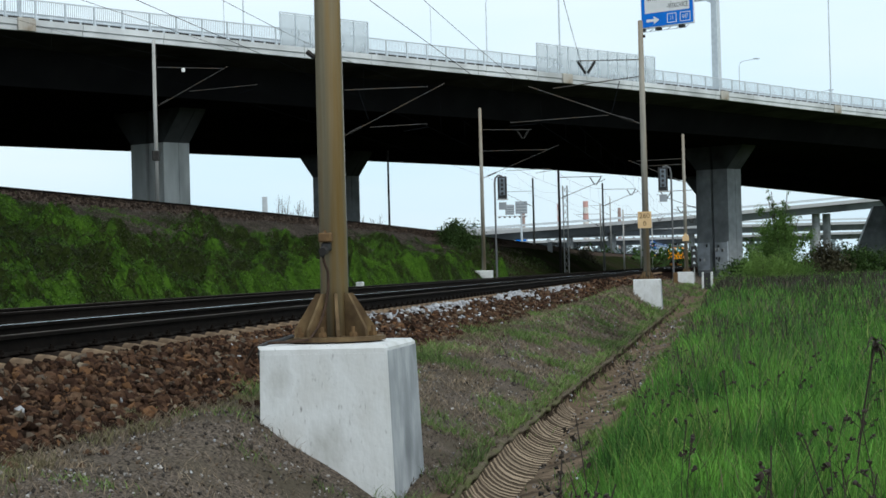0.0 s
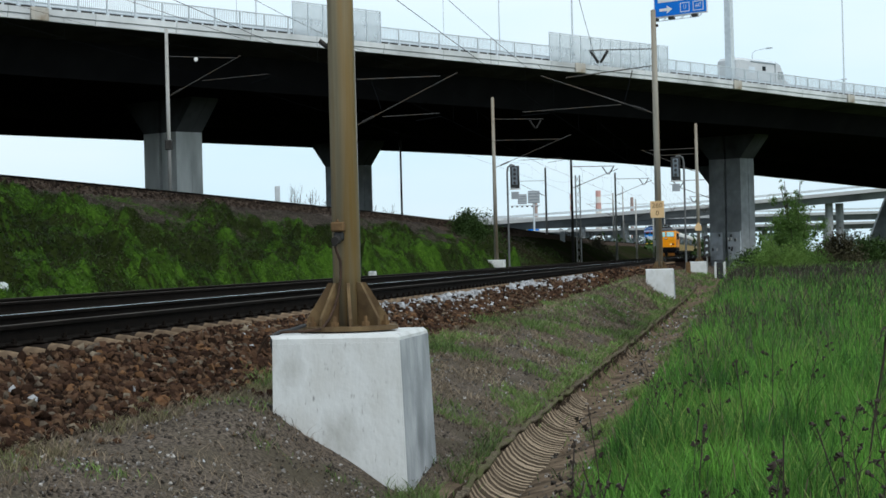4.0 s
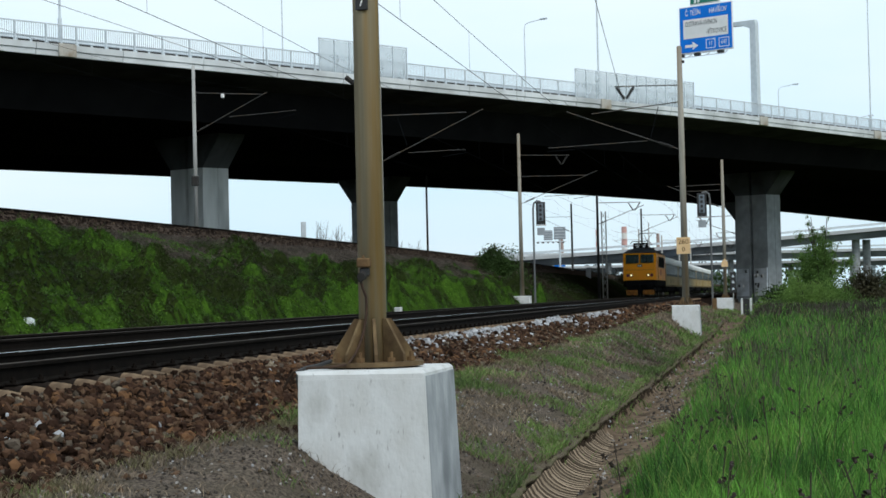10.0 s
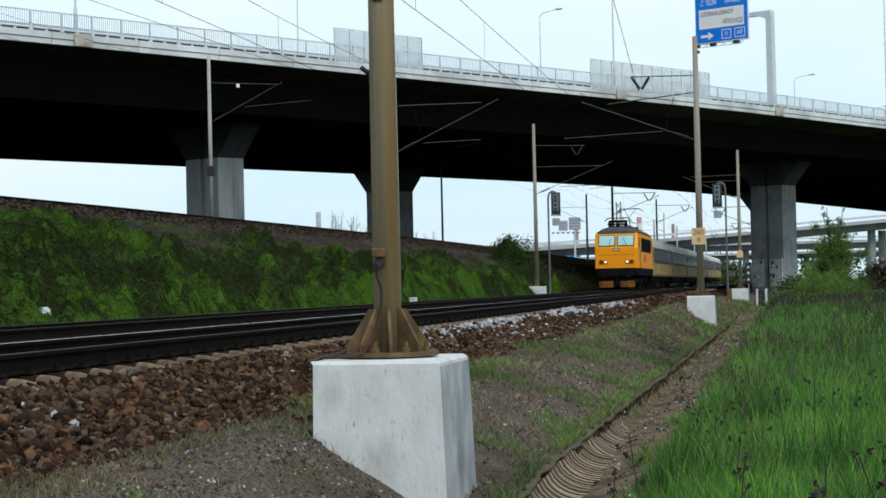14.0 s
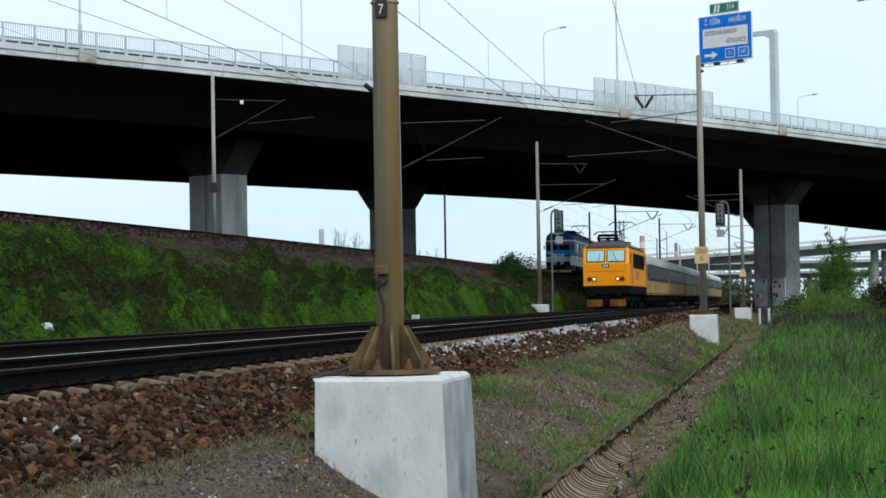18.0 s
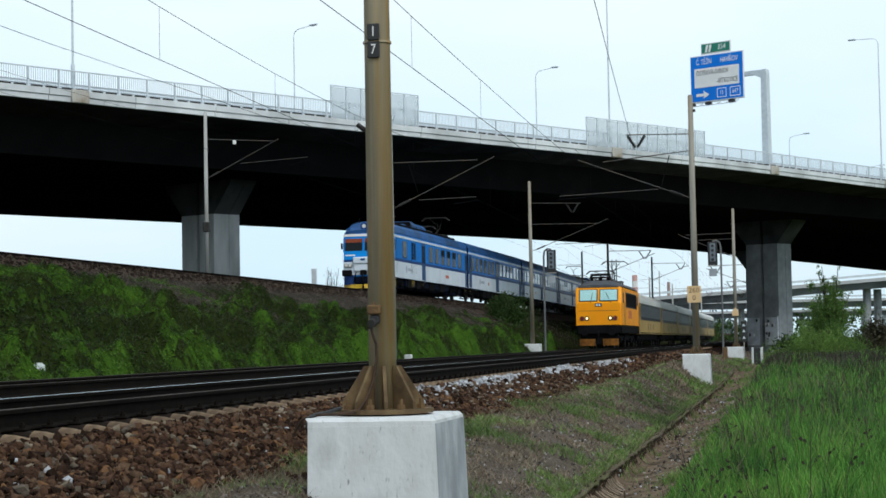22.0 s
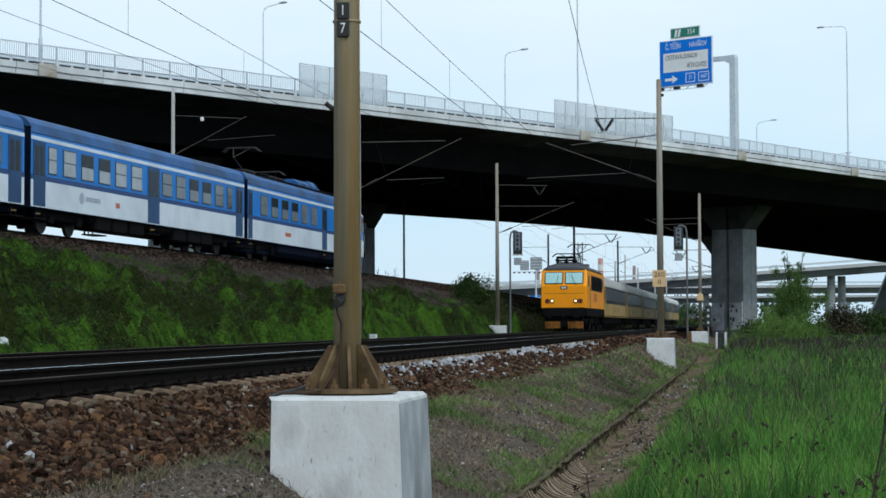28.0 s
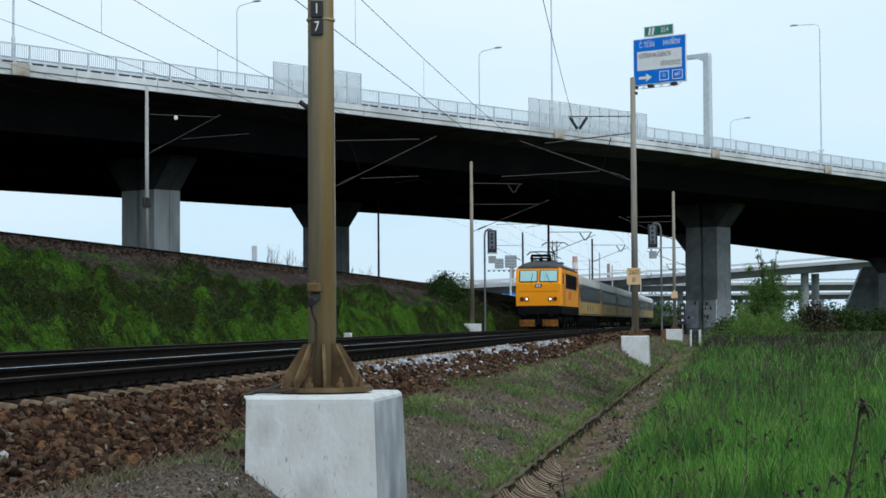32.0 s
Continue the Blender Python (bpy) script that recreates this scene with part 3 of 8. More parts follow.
OCT_V = np.array([(1, 0, 0), (-1, 0, 0), (0, 1, 0), (0, -1, 0), (0, 0, 1), (0, 0, -1.0)])
OCT_F = np.array([(0, 2, 4), (2, 1, 4), (1, 3, 4), (3, 0, 4), (2, 0, 5), (1, 2, 5), (3, 1, 5), (0, 3, 5)])


def stones(name, P, size, material, label, category="ballast", form=ICO_V, faces=ICO_F):
    n = len(P)
    k = RNG.uniform(0.5, 1.25, (n, len(form), 1)) * form[None] * RNG.uniform(0.6, 1.25, (n, 1, 3))
    a = RNG.uniform(0, 6.283, (n, 3))
    for i, (u, v) in enumerate(((0, 1), (1, 2), (0, 2))):
        c, s = np.cos(a[:, i])[:, None], np.sin(a[:, i])[:, None]
        ku, kv = k[:, :, u].copy(), k[:, :, v].copy()
        k[:, :, u], k[:, :, v] = ku * c - kv * s, ku * s + kv * c
    V = (k * np.asarray(size).reshape(-1, 1, 1) + P[:, None]).reshape(-1, 3)
    T = (faces[None] + len(form) * np.arange(n)[:, None, None]).reshape(-1, 3)
    ob = new(name, tri_mesh(name, V, T, material))
    return tagged(ob, label, category, kind="stuff")


def shoulder_stones():
    S, Q, R = [], [], []
    for s0, s1, per, r in ((-9, 12, 410, 0.034), (12, 30, 210, 0.042), (30, 60, 80, 0.055), (60, 120, 26, 0.08)):
        n = int((s1 - s0) * 1.65 * per)
        S.append(RNG.uniform(s0, s1, n))
        Q.append(-2.88 + RNG.uniform(0, 1, n) ** 0.9 * 1.46)
        R.append(RNG.uniform(0.6, 1.5, n) * r)
    S, Q, R = np.concatenate(S), np.concatenate(Q), np.concatenate(R)
    # thins out to loose stones past the toe
    stray = RNG.uniform(0, 1, len(S)) < 0.04
    Q[stray] += RNG.uniform(0, 0.6, stray.sum())
    P = world_points(S, Q)
    P[:, 2] += RNG.uniform(-0.3, 0.8, len(P)) * R
    # kept clear of the sleeper ends
    P[:, 2] -= 0.004 * np.clip((-2.66 - Q) / 0.2, 0, 1)
    strip = 0.9 * np.clip((S - 10) / 9, 0, 1) * np.clip((-2.28 - Q) / 0.3, 0.08, 1) * np.clip((-1.5 - Q) / 0.2, 0, 1)
    strip *= np.array([0.25 + 0.75 * smooth01(3 * noise.noise(Vector((s * 0.16, q * 0.4, 2))) + 0.55) for s, q in zip(S, Q)])
    pale = ((S > 10) & (S < 56) & (RNG.uniform(0, 1, len(S)) < strip)) | (RNG.uniform(0, 1, len(S)) < 0.004)
    far = S > 22
    stones("ballast_stones", P[~pale & ~far], R[~pale & ~far], M_STONE, "rust-brown crushed ballast stones on the track shoulder")
    stones("ballast_stones", P[~pale & far], R[~pale & far] * 1.15, M_STONE, "rust-brown crushed ballast stones on the track shoulder", "ballast", OCT_V, OCT_F)
    stones("fresh_ballast_stones", P[pale], R[pale], M_STONE_WHITE, "newly tipped pale grey ballast stones on the shoulder")


shoulder_stones()


def rear_cover():
    """The same ground goes on behind the camera, in coarser cover."""
    n = 9000
    S, Q = RNG.uniform(-26, -8.5, n), -2.93 + RNG.uniform(0, 1, n) * 1.5
    P = world_points(S, Q)
    stones("ballast_stones", P, RNG.uniform(0.03, 0.06, n), M_STONE, "rust-brown crushed ballast stones on the track shoulder", "ballast", OCT_V, OCT_F)
    n = 5000
    S, Q = RNG.uniform(-26, -9, n), RNG.uniform(-1.4, 1.4, n)
    stones("fine_gravel", world_points(S, Q), RNG.uniform(0.01, 0.03, n), M_GRAVEL, "fine grey gravel and grit on bare trackside soil", "gravel", OCT_V, OCT_F)


rear_cover()


def bed_stones():
    S, Q, R = [], [], []
    for q0, q1 in ((-5.4, -2.9), (-7.1, -5.4), (-9.9, -7.1)):
        n = 1300
        S.append(-26 + 88 * RNG.uniform(0, 1, n) ** 1.3)
        Q.append(RNG.uniform(q0, q1, n))
        R.append(RNG.uniform(0.035, 0.07, n))
    S, Q, R = np.concatenate(S), np.concatenate(Q), np.concatenate(R)
    P = world_points(S, Q)
    P[:, 2] -= 0.01
    stones("ballast_stones", P, R, M_STONE, "dark ballast stones between the rails", "ballast", OCT_V, OCT_F)


bed_stones()


def crib_stones():
    """Stones packed between the sleeper ends, the gaps' shade put into their colour."""
    n = 4200
    S = -26 + 0.6 * RNG.integers(0, 160, n) + 0.3 + RNG.uniform(-0.15, 0.15, n)
    Q = Q1 + RNG.uniform(0.82, 1.26, n)
    P = world_points(S, Q)
    P[:, 2] = -0.262 + RNG.uniform(-0.015, 0.010, n)
    stones("crib_stones", P, RNG.uniform(0.024, 0.036, n), M_CRIB, "ballast stones between the sleeper ends, coloured dark for the shaded gaps", "ballast", OCT_V, OCT_F)


M_CRIB = stone_mix("gap_shade_stone", [(0.0, (0.014, 0.011, 0.010)), (0.4, (0.022, 0.016, 0.013)), (0.8, (0.036, 0.026, 0.020))])
crib_stones()


def pebbles():
    n = 4600
    S, Q = -10 + 60 * RNG.uniform(0, 1, n) ** 1.7, RNG.uniform(-1.4, 1.7, n)
    R = RNG.uniform(0.006, 0.019, n) * (1 + S.clip(0) / 30)
    P = world_points(S, Q)
    pale = RNG.uniform(0, 1, n) < 0.18
    stones("pebbles", P[~pale], R[~pale], M_GRAVEL, "small grey pebbles on bare soil", "pebbles")
    stones("pale_pebbles", P[pale], R[pale] * 0.9, M_STONE_WHITE, "scattered pale stone chips on the slope", "pebbles")
    n = 15000
    S, Q = -10 + 26 * RNG.uniform(0, 1, n) ** 1.7, RNG.uniform(-1.4, 0.7, n)
    few = (S < 1.5) | (RNG.uniform(0, 1, n) < 0.40)
    S, Q = S[few], Q[few]
    R = RNG.uniform(0.006, 0.020, len(S)) * (1 + S.clip(0) / 25)
    stones("fine_gravel", world_points(S, Q, 0.004), R, M_GRAVEL, "fine grey gravel and grit on bare trackside soil", "gravel", OCT_V, OCT_F)
    n = 600
    S, Q = -8 + 40 * RNG.uniform(0, 1, n) ** 1.2, 1.0 + RNG.uniform(0, 1, n) * 0.5
    stones("ditch_stones", world_points(S, Q), RNG.uniform(0.010, 0.035, n), M_GRAVEL, "loose stones and crumbs on silt in the ditch", "pebbles", OCT_V, OCT_F)


pebbles()


def crest_stones():
    n = 11000
    S = 15 + 140 * RNG.uniform(0, 1, n)
    Q = np.array([q_up(s) for s in S]) + RNG.uniform(0.9, 2.7, n)
    stones("crest_ballast", world_points(S, Q), RNG.uniform(0.04, 0.11, n), M_STONE_DARK, "dark brown ballast stones along the embankment crest", "ballast", OCT_V, OCT_F)


crest_stones()


# ---- blades ----
def blades(name, P, h, w, lean, material, label, category="grass", curl=0.5):
    """Bent blades: two segments each, turned at random."""
    n = len(P)
    a = RNG.uniform(0, 6.283, n)
    side = np.stack([np.cos(a), np.sin(a), np.zeros(n)], 1) * (w * 0.5)[:, None]
    b = RNG.uniform(0, 6.283, n)
    out = np.stack([np.cos(b), np.sin(b), np.zeros(n)], 1) * (h * lean)[:, None]
    up = np.array([0, 0, 1.0]) * h[:, None]
    mid = P + up * 0.55 + out * 0.35
    tip = P + up * RNG.uniform(0.75, 1.0, n)[:, None] + out
    V = np.stack([P - side, P + side, mid - side * 0.8, mid + side * 0.8, tip], 1).reshape(-1, 3)
    T = (np.array([(0, 1, 3), (0, 3, 2), (2, 3, 4)])[None] + 5 * np.arange(n)[:, None, None]).reshape(-1, 3)
    ob = new(name, tri_mesh(name, V, T, material))
    return tagged(ob, label, category, kind="stuff")


M_GRASS = leafy("meadow_grass", (0.122, 0.296, 0.046), (0.022, 0.074, 0.016), 0.5, 0.35, 0.9)
M_GRASS_PALE = leafy("pale_grass", (0.24, 0.33, 0.085), (0.13, 0.21, 0.05), 0.5, 0.35)
M_TUFT = leafy("tuft_grass", (0.140, 0.222, 0.058), (0.072, 0.112, 0.034), 0.5, 0.3)
M_GRASS_DRY = leafy("dry_grass", (0.225, 0.175, 0.122), (0.078, 0.060, 0.046), 0.55, 0.2)
M_TOE = leafy("olive_grass", (0.165, 0.165, 0.078), (0.135, 0.108, 0.068), 0.5, 0.25, 1.5)
M_WEED = leafy("bank_weeds", (0.048, 0.098, 0.013), (0.020, 0.044, 0.008), 0.3, 0.25)
M_WEED_LEAF = leafy("weed_leaf", (0.084, 0.172, 0.016), (0.050, 0.106, 0.011), 0.12, 0.3)
M_WEED_MID = leafy("weed_leaf_mid", (0.043, 0.092, 0.012), (0.024, 0.056, 0.008), 0.12, 0.25)
M_WEED_OLIVE = leafy("olive_weeds", (0.030, 0.038, 0.011), (0.013, 0.019, 0.006), 0.2, 0.2)
M_BRUSH = leafy("grey_brown_brush", (0.130, 0.108, 0.092), (0.054, 0.045, 0.038), 0.35, 0.1, 0.9)
M_BANK_GRASS = leafy("bank_foot_grass", (0.078, 0.172, 0.019), (0.036, 0.090, 0.012), 0.5, 0.3)
M_BRAMBLE = leafy("brown_bramble", (0.058, 0.044, 0.036), (0.020, 0.015, 0.012), 0.5, 0.1)


def field_grass():
    S, Q, H, W = [], [], [], []
    for s0, s1, q1, n, w, h in ((-9, 6, 6, 46000, 0.0085, 0.32), (6, 22, 9, 44000, 0.011, 0.33), (22, 50, 15, 30000, 0.019, 0.34), (50, 110, 32, 15000, 0.042, 0.32)):
        S.append(RNG.uniform(s0, s1, n))
        Q.append(1.55 + (q1 - 1.55) * RNG.uniform(0, 1, n) ** 1.15)
        H.append(RNG.uniform(0.35, 1.25, n) * h)
        W.append(RNG.uniform(0.6, 1.4, n) * w)
    S, Q, H, W = map(np.concatenate, (S, Q, H, W))
    keep = np.array([noise.noise(Vector((s * 0.5, q * 0.7, 0))) for s, q in zip(S, Q)])
    edge = np.clip((Q - 1.48) / 0.6, 0.3, 1)
    fine = np.array([noise.noise(Vector((s * 1.9, q * 2.3, 6))) for s, q in zip(S, Q)])
    H *= (1 + 0.7 * keep + 0.95 * fine).clip(0.25) * edge
    ok = (Q > 1.70 + 0.28 * keep) | (RNG.uniform(0, 1, len(Q)) < 0.05)
    S, Q, H, W = S[ok], Q[ok], H[ok], W[ok]
    blades("field_grass", world_points(S, Q, -0.02), H, W, RNG.uniform(0.08, 0.5, len(H)), M_GRASS, "tall fresh green spring grass on the field", "grass")
    S_f, Q_f, H_f, W_f = S, Q, H, W
    n = 3400
    S, Q = -9 + 70 * RNG.uniform(0, 1, n) ** 1.4, 1.8 + 10 * RNG.uniform(0, 1, n) ** 1.5
    k = RNG.uniform(0, 1, len(S_f)) < 0.05 + 0.26 * np.array([smooth01(2 * noise.noise(Vector((s * 0.6, q * 1.0, 11))) + 0.1) for s, q in zip(S_f, Q_f)])
    blades("yellowing_grass", world_points(S_f[k] + 0.03, Q_f[k], -0.02), H_f[k] * 1.08, W_f[k] * 0.8, 0.4, M_GRASS_PALE, "pale yellow-green grass blades among the meadow grass")
    k = RNG.uniform(0, 1, n) < 0.5
    blades("withered_stalks", world_points(S[k], Q[k] + 0.1), RNG.uniform(0.25, 0.55, k.sum()), 0.007 + S[k].clip(0) * 0.0003, 0.4, M_BRAMBLE, "dark withered stalks among the green grass")
    blades("dry_stalks", world_points(S, Q), RNG.uniform(0.2, 0.5, n), 0.008 + S.clip(0) * 0.0003, 0.35, M_GRASS_DRY, "pale dry grass stalks among the green", "grass")


field_grass()


def rear_grass():
    n = 20000
    S, Q = RNG.uniform(-26, -8.5, n), 1.5 + 11 * RNG.uniform(0, 1, n) ** 1.1
    # trodden flat where the camera stands
    flat = np.clip(((S + 13.8) ** 2 + (Q - 2.9) ** 2) ** 0.5 / 1.6, 0.15, 1)
    blades("field_grass", world_points(S, Q, -0.02), RNG.uniform(0.12, 0.36, n) * flat, RNG.uniform(0.008, 0.016, n), 0.4, M_GRASS, "fresh green grass on the field, trodden flat in one spot")
    n = 12000
    S, Q = RNG.uniform(-26, -9, n), RNG.uniform(-1.5, 0.7, n)
    blades("dead_thatch", world_points(S, Q), RNG.uniform(0.02, 0.09, n), RNG.uniform(0.005, 0.010, n), 1.2, M_GRASS_DRY, "thin dead grass thatch on dry soil")


rear_grass()


def slope_tufts():
    S, Q, H, W = [], [], [], []
    for k in range(1900):
        s = -9 + 80 * random.random() ** 1.5
        q = random.uniform(-1.35, 0.66) if random.random() < 0.62 else random.choice((random.uniform(0.5, 0.72), random.uniform(1.45, 1.65), random.uniform(-1.45, -1.2)))
        if noise.noise(Vector((s * 0.45, q * 1.3, 5))) + 0.4 * noise.noise(Vector((s * 1.6, q * 3.5, 9))) < 0.10 or (s < 0.5 and q < 0.3 and random.random() < 0.65):
            continue
        n = random.randint(24, 60)
        r = random.uniform(0.05, 0.13) * (1 + max(s, 0) / 60)
        S += [s + random.gauss(0, r) for _ in range(n)]
        Q += [q + random.gauss(0, r) for _ in range(n)]
        hh = random.uniform(0.035, 0.09) if s < 2 and q < 0.2 else random.uniform(0.06, 0.16)
        H += [random.uniform(0.5, 1.3) * hh for _ in range(n)]
        W += [random.uniform(0.004, 0.009) * (1 + max(s, 0) / 20) for _ in range(n)]
    S, Q, H, W = map(np.array, (S, Q, H, W))
    blades("slope_tufts", world_points(S, Q), H, W, 0.8, M_TUFT, "small green grass tufts on the bare slope")
    n = 90000
    S, Q = -10 + 75 * RNG.uniform(0, 1, n) ** 1.4, RNG.uniform(-1.5, 0.74, n)
    patch = np.array([noise.noise(Vector((s * 1.1, q * 2.2, 15))) for s, q in zip(S, Q)])
    bare = ((S < 1.5) & (Q > -1.0) & (Q < 0.3) & (RNG.uniform(0, 1, n) < 0.50)) | (patch + RNG.uniform(-0.2, 0.2, n) < -0.12)
    S, Q, patch = S[~bare], Q[~bare], patch[~bare]
    n = len(S)
    blades("dead_thatch", world_points(S, Q), RNG.uniform(0.02, 0.08, n) * (1 + 0.8 * patch), 0.005 + S.clip(0) * 0.00040, 1.3, M_GRASS_DRY, "thin dead grass thatch on dry soil")
    n = 5000
    S, Q = -10 + 40 * RNG.uniform(0, 1, n) ** 1.3, -1.28 + RNG.normal(0, 0.11, n)
    blades("verge_grass", world_points(S, Q), RNG.uniform(0.02, 0.085, n), RNG.uniform(0.006, 0.012, n), 0.9, M_GRASS_DRY, "yellowed grass along the foot of the ballast")


slope_tufts()


def toe_grass():
    """Straw and olive clumps where the ballast meets the soil."""
    S, Q, H, W = [], [], [], []
    for k in range(900):
        s = -9 + 62 * random.random() ** 1.3
        if noise.noise(Vector((s * 0.7, 0.0, 12))) < -0.12:
            continue
        q = -1.24 + random.gauss(0, 0.15)
        n = random.randint(16, 42)
        r = random.uniform(0.04, 0.10)
        hh = random.uniform(0.035, 0.095)
        S += [s + random.gauss(0, r) for _ in range(n)]
        Q += [q + random.gauss(0, r * 0.7) for _ in range(n)]
        H += [random.uniform(0.5, 1.3) * hh for _ in range(n)]
        W += [random.uniform(0.004, 0.008) * (1 + max(s, 0) / 20) for _ in range(n)]
    S, Q, H, W = map(np.array, (S, Q, H, W))
    blades("toe_grass", world_points(S, Q), H, W, 0.7, M_TOE, "olive and straw-coloured grass clumps along the ballast foot")


toe_grass()


def far_verge():
    n = 12000
    S, Q = RNG.uniform(38, 112, n), RNG.uniform(-1.3, 1.5, n)
    g = np.array([noise.noise(Vector((s * 0.3, q * 1.1, 7))) for s, q in zip(S, Q)]) + RNG.uniform(-0.2, 0.2, n) > 0.2
    dry = (Q > 0.62) & (Q < 1.7) & (S < 75)
    S, Q, g = S[~dry], Q[~dry], g[~dry]
    P = world_points(S, Q)
    blades("far_verge_grass", P[g], RNG.uniform(0.08, 0.26, g.sum()), RNG.uniform(0.03, 0.06, g.sum()), 0.7, M_TUFT, "rough green grass on the verge farther along the line")
    blades("far_verge_thatch", P[~g], RNG.uniform(0.06, 0.18, (~g).sum()), RNG.uniform(0.02, 0.05, (~g).sum()), 0.9, M_GRASS_DRY, "dead brown grass on the verge farther along the line")


far_verge()


def lip_grass():
    """Tufts that hang over the edge of the ditch."""
    n = 11000
    S = -9 + 60 * RNG.uniform(0, 1, n) ** 1.2
    clump = np.array([noise.noise(Vector((s * 0.9, 1.0, 3))) for s in S])
    S = S[clump + RNG.uniform(-0.25, 0.25, n) > -0.12]
    Q = np.array([0.71 + 0.15 * smooth01((4 - s) / 5) for s in S]) - np.abs(RNG.normal(0, 0.075, len(S)))
    k = RNG.uniform(0, 1, len(S)) < 0.7
    P = world_points(S, np.minimum(Q, 0.73 + 0.15 * np.clip((4 - S) / 5, 0, 1)), 0.0)
    H, W = RNG.uniform(0.03, 0.14, len(S)), RNG.uniform(0.005, 0.012, len(S)) * (1 + S.clip(0) / 25)
    blades("ditch_edge_grass", P[k], H[k], W[k], 0.8, M_TUFT, "green tufts hanging over the edge of the ditch")
    blades("ditch_edge_thatch", P[~k], H[~k] * 0.8, W[~k], 1.0, M_GRASS_DRY, "dry brown grass along the edge of the ditch")


lip_grass()


def under_bridge(p):
    return -(p.x + 23.4) * 0.755 + (p.y - 103) * 0.656 > -3


def bank_green(si, fi):
    """How green the slope is at s, at a share fi of its height: lush low down and to the near end, brown brush above."""
    p = at(si, 0)
    g = noise.noise(Vector((p.y * 0.075, fi * 1.7, 9))) + 0.5 * noise.noise(Vector((p.y * 0.22, fi * 4.0, 4)))
    return 0.46 + 0.35 * smooth01((54 - si) / 14) + 0.70 * g - 1.5 * max(0.0, fi - 0.28) * (0.18 + 1.0 * smooth01((si - 42) / 18)) - 0.004 * max(0.0, si - 60)


def thick(si, qi, fi):
    """Height of the growth over the slope: cushions with creases between them, lower in the brush and at the foot."""
    if (abs(si - 101) < 2.4 and qi > -13.4) or (abs(si - 57) < 1.4 and qi > -12.4):
        return 0.0
    p = at(si, qi)
    big = abs(noise.noise(Vector((p.x * 0.50, p.y * 0.42, 2.0))))
    mid = abs(noise.noise(Vector((p.x * 1.15, p.y * 0.95, 5.0))))
    small = abs(noise.noise(Vector((p.x * 2.7, p.y * 2.2, 8.0))))
    low = 0.12 + 0.88 * smooth01((math.hypot(si - 24.1, qi + 12.45) - 0.5) / 0.9)
    lush = smooth01((bank_green(si, fi) + 0.25) / 0.55)
    edge = smooth01(fi / 0.10) * (0.10 + 0.90 * smooth01((0.98 - fi) / 0.40))
    return low * edge * (0.35 + 0.65 * lush) * (0.05 + 1.35 * big + 0.85 * mid + 0.36 * small)


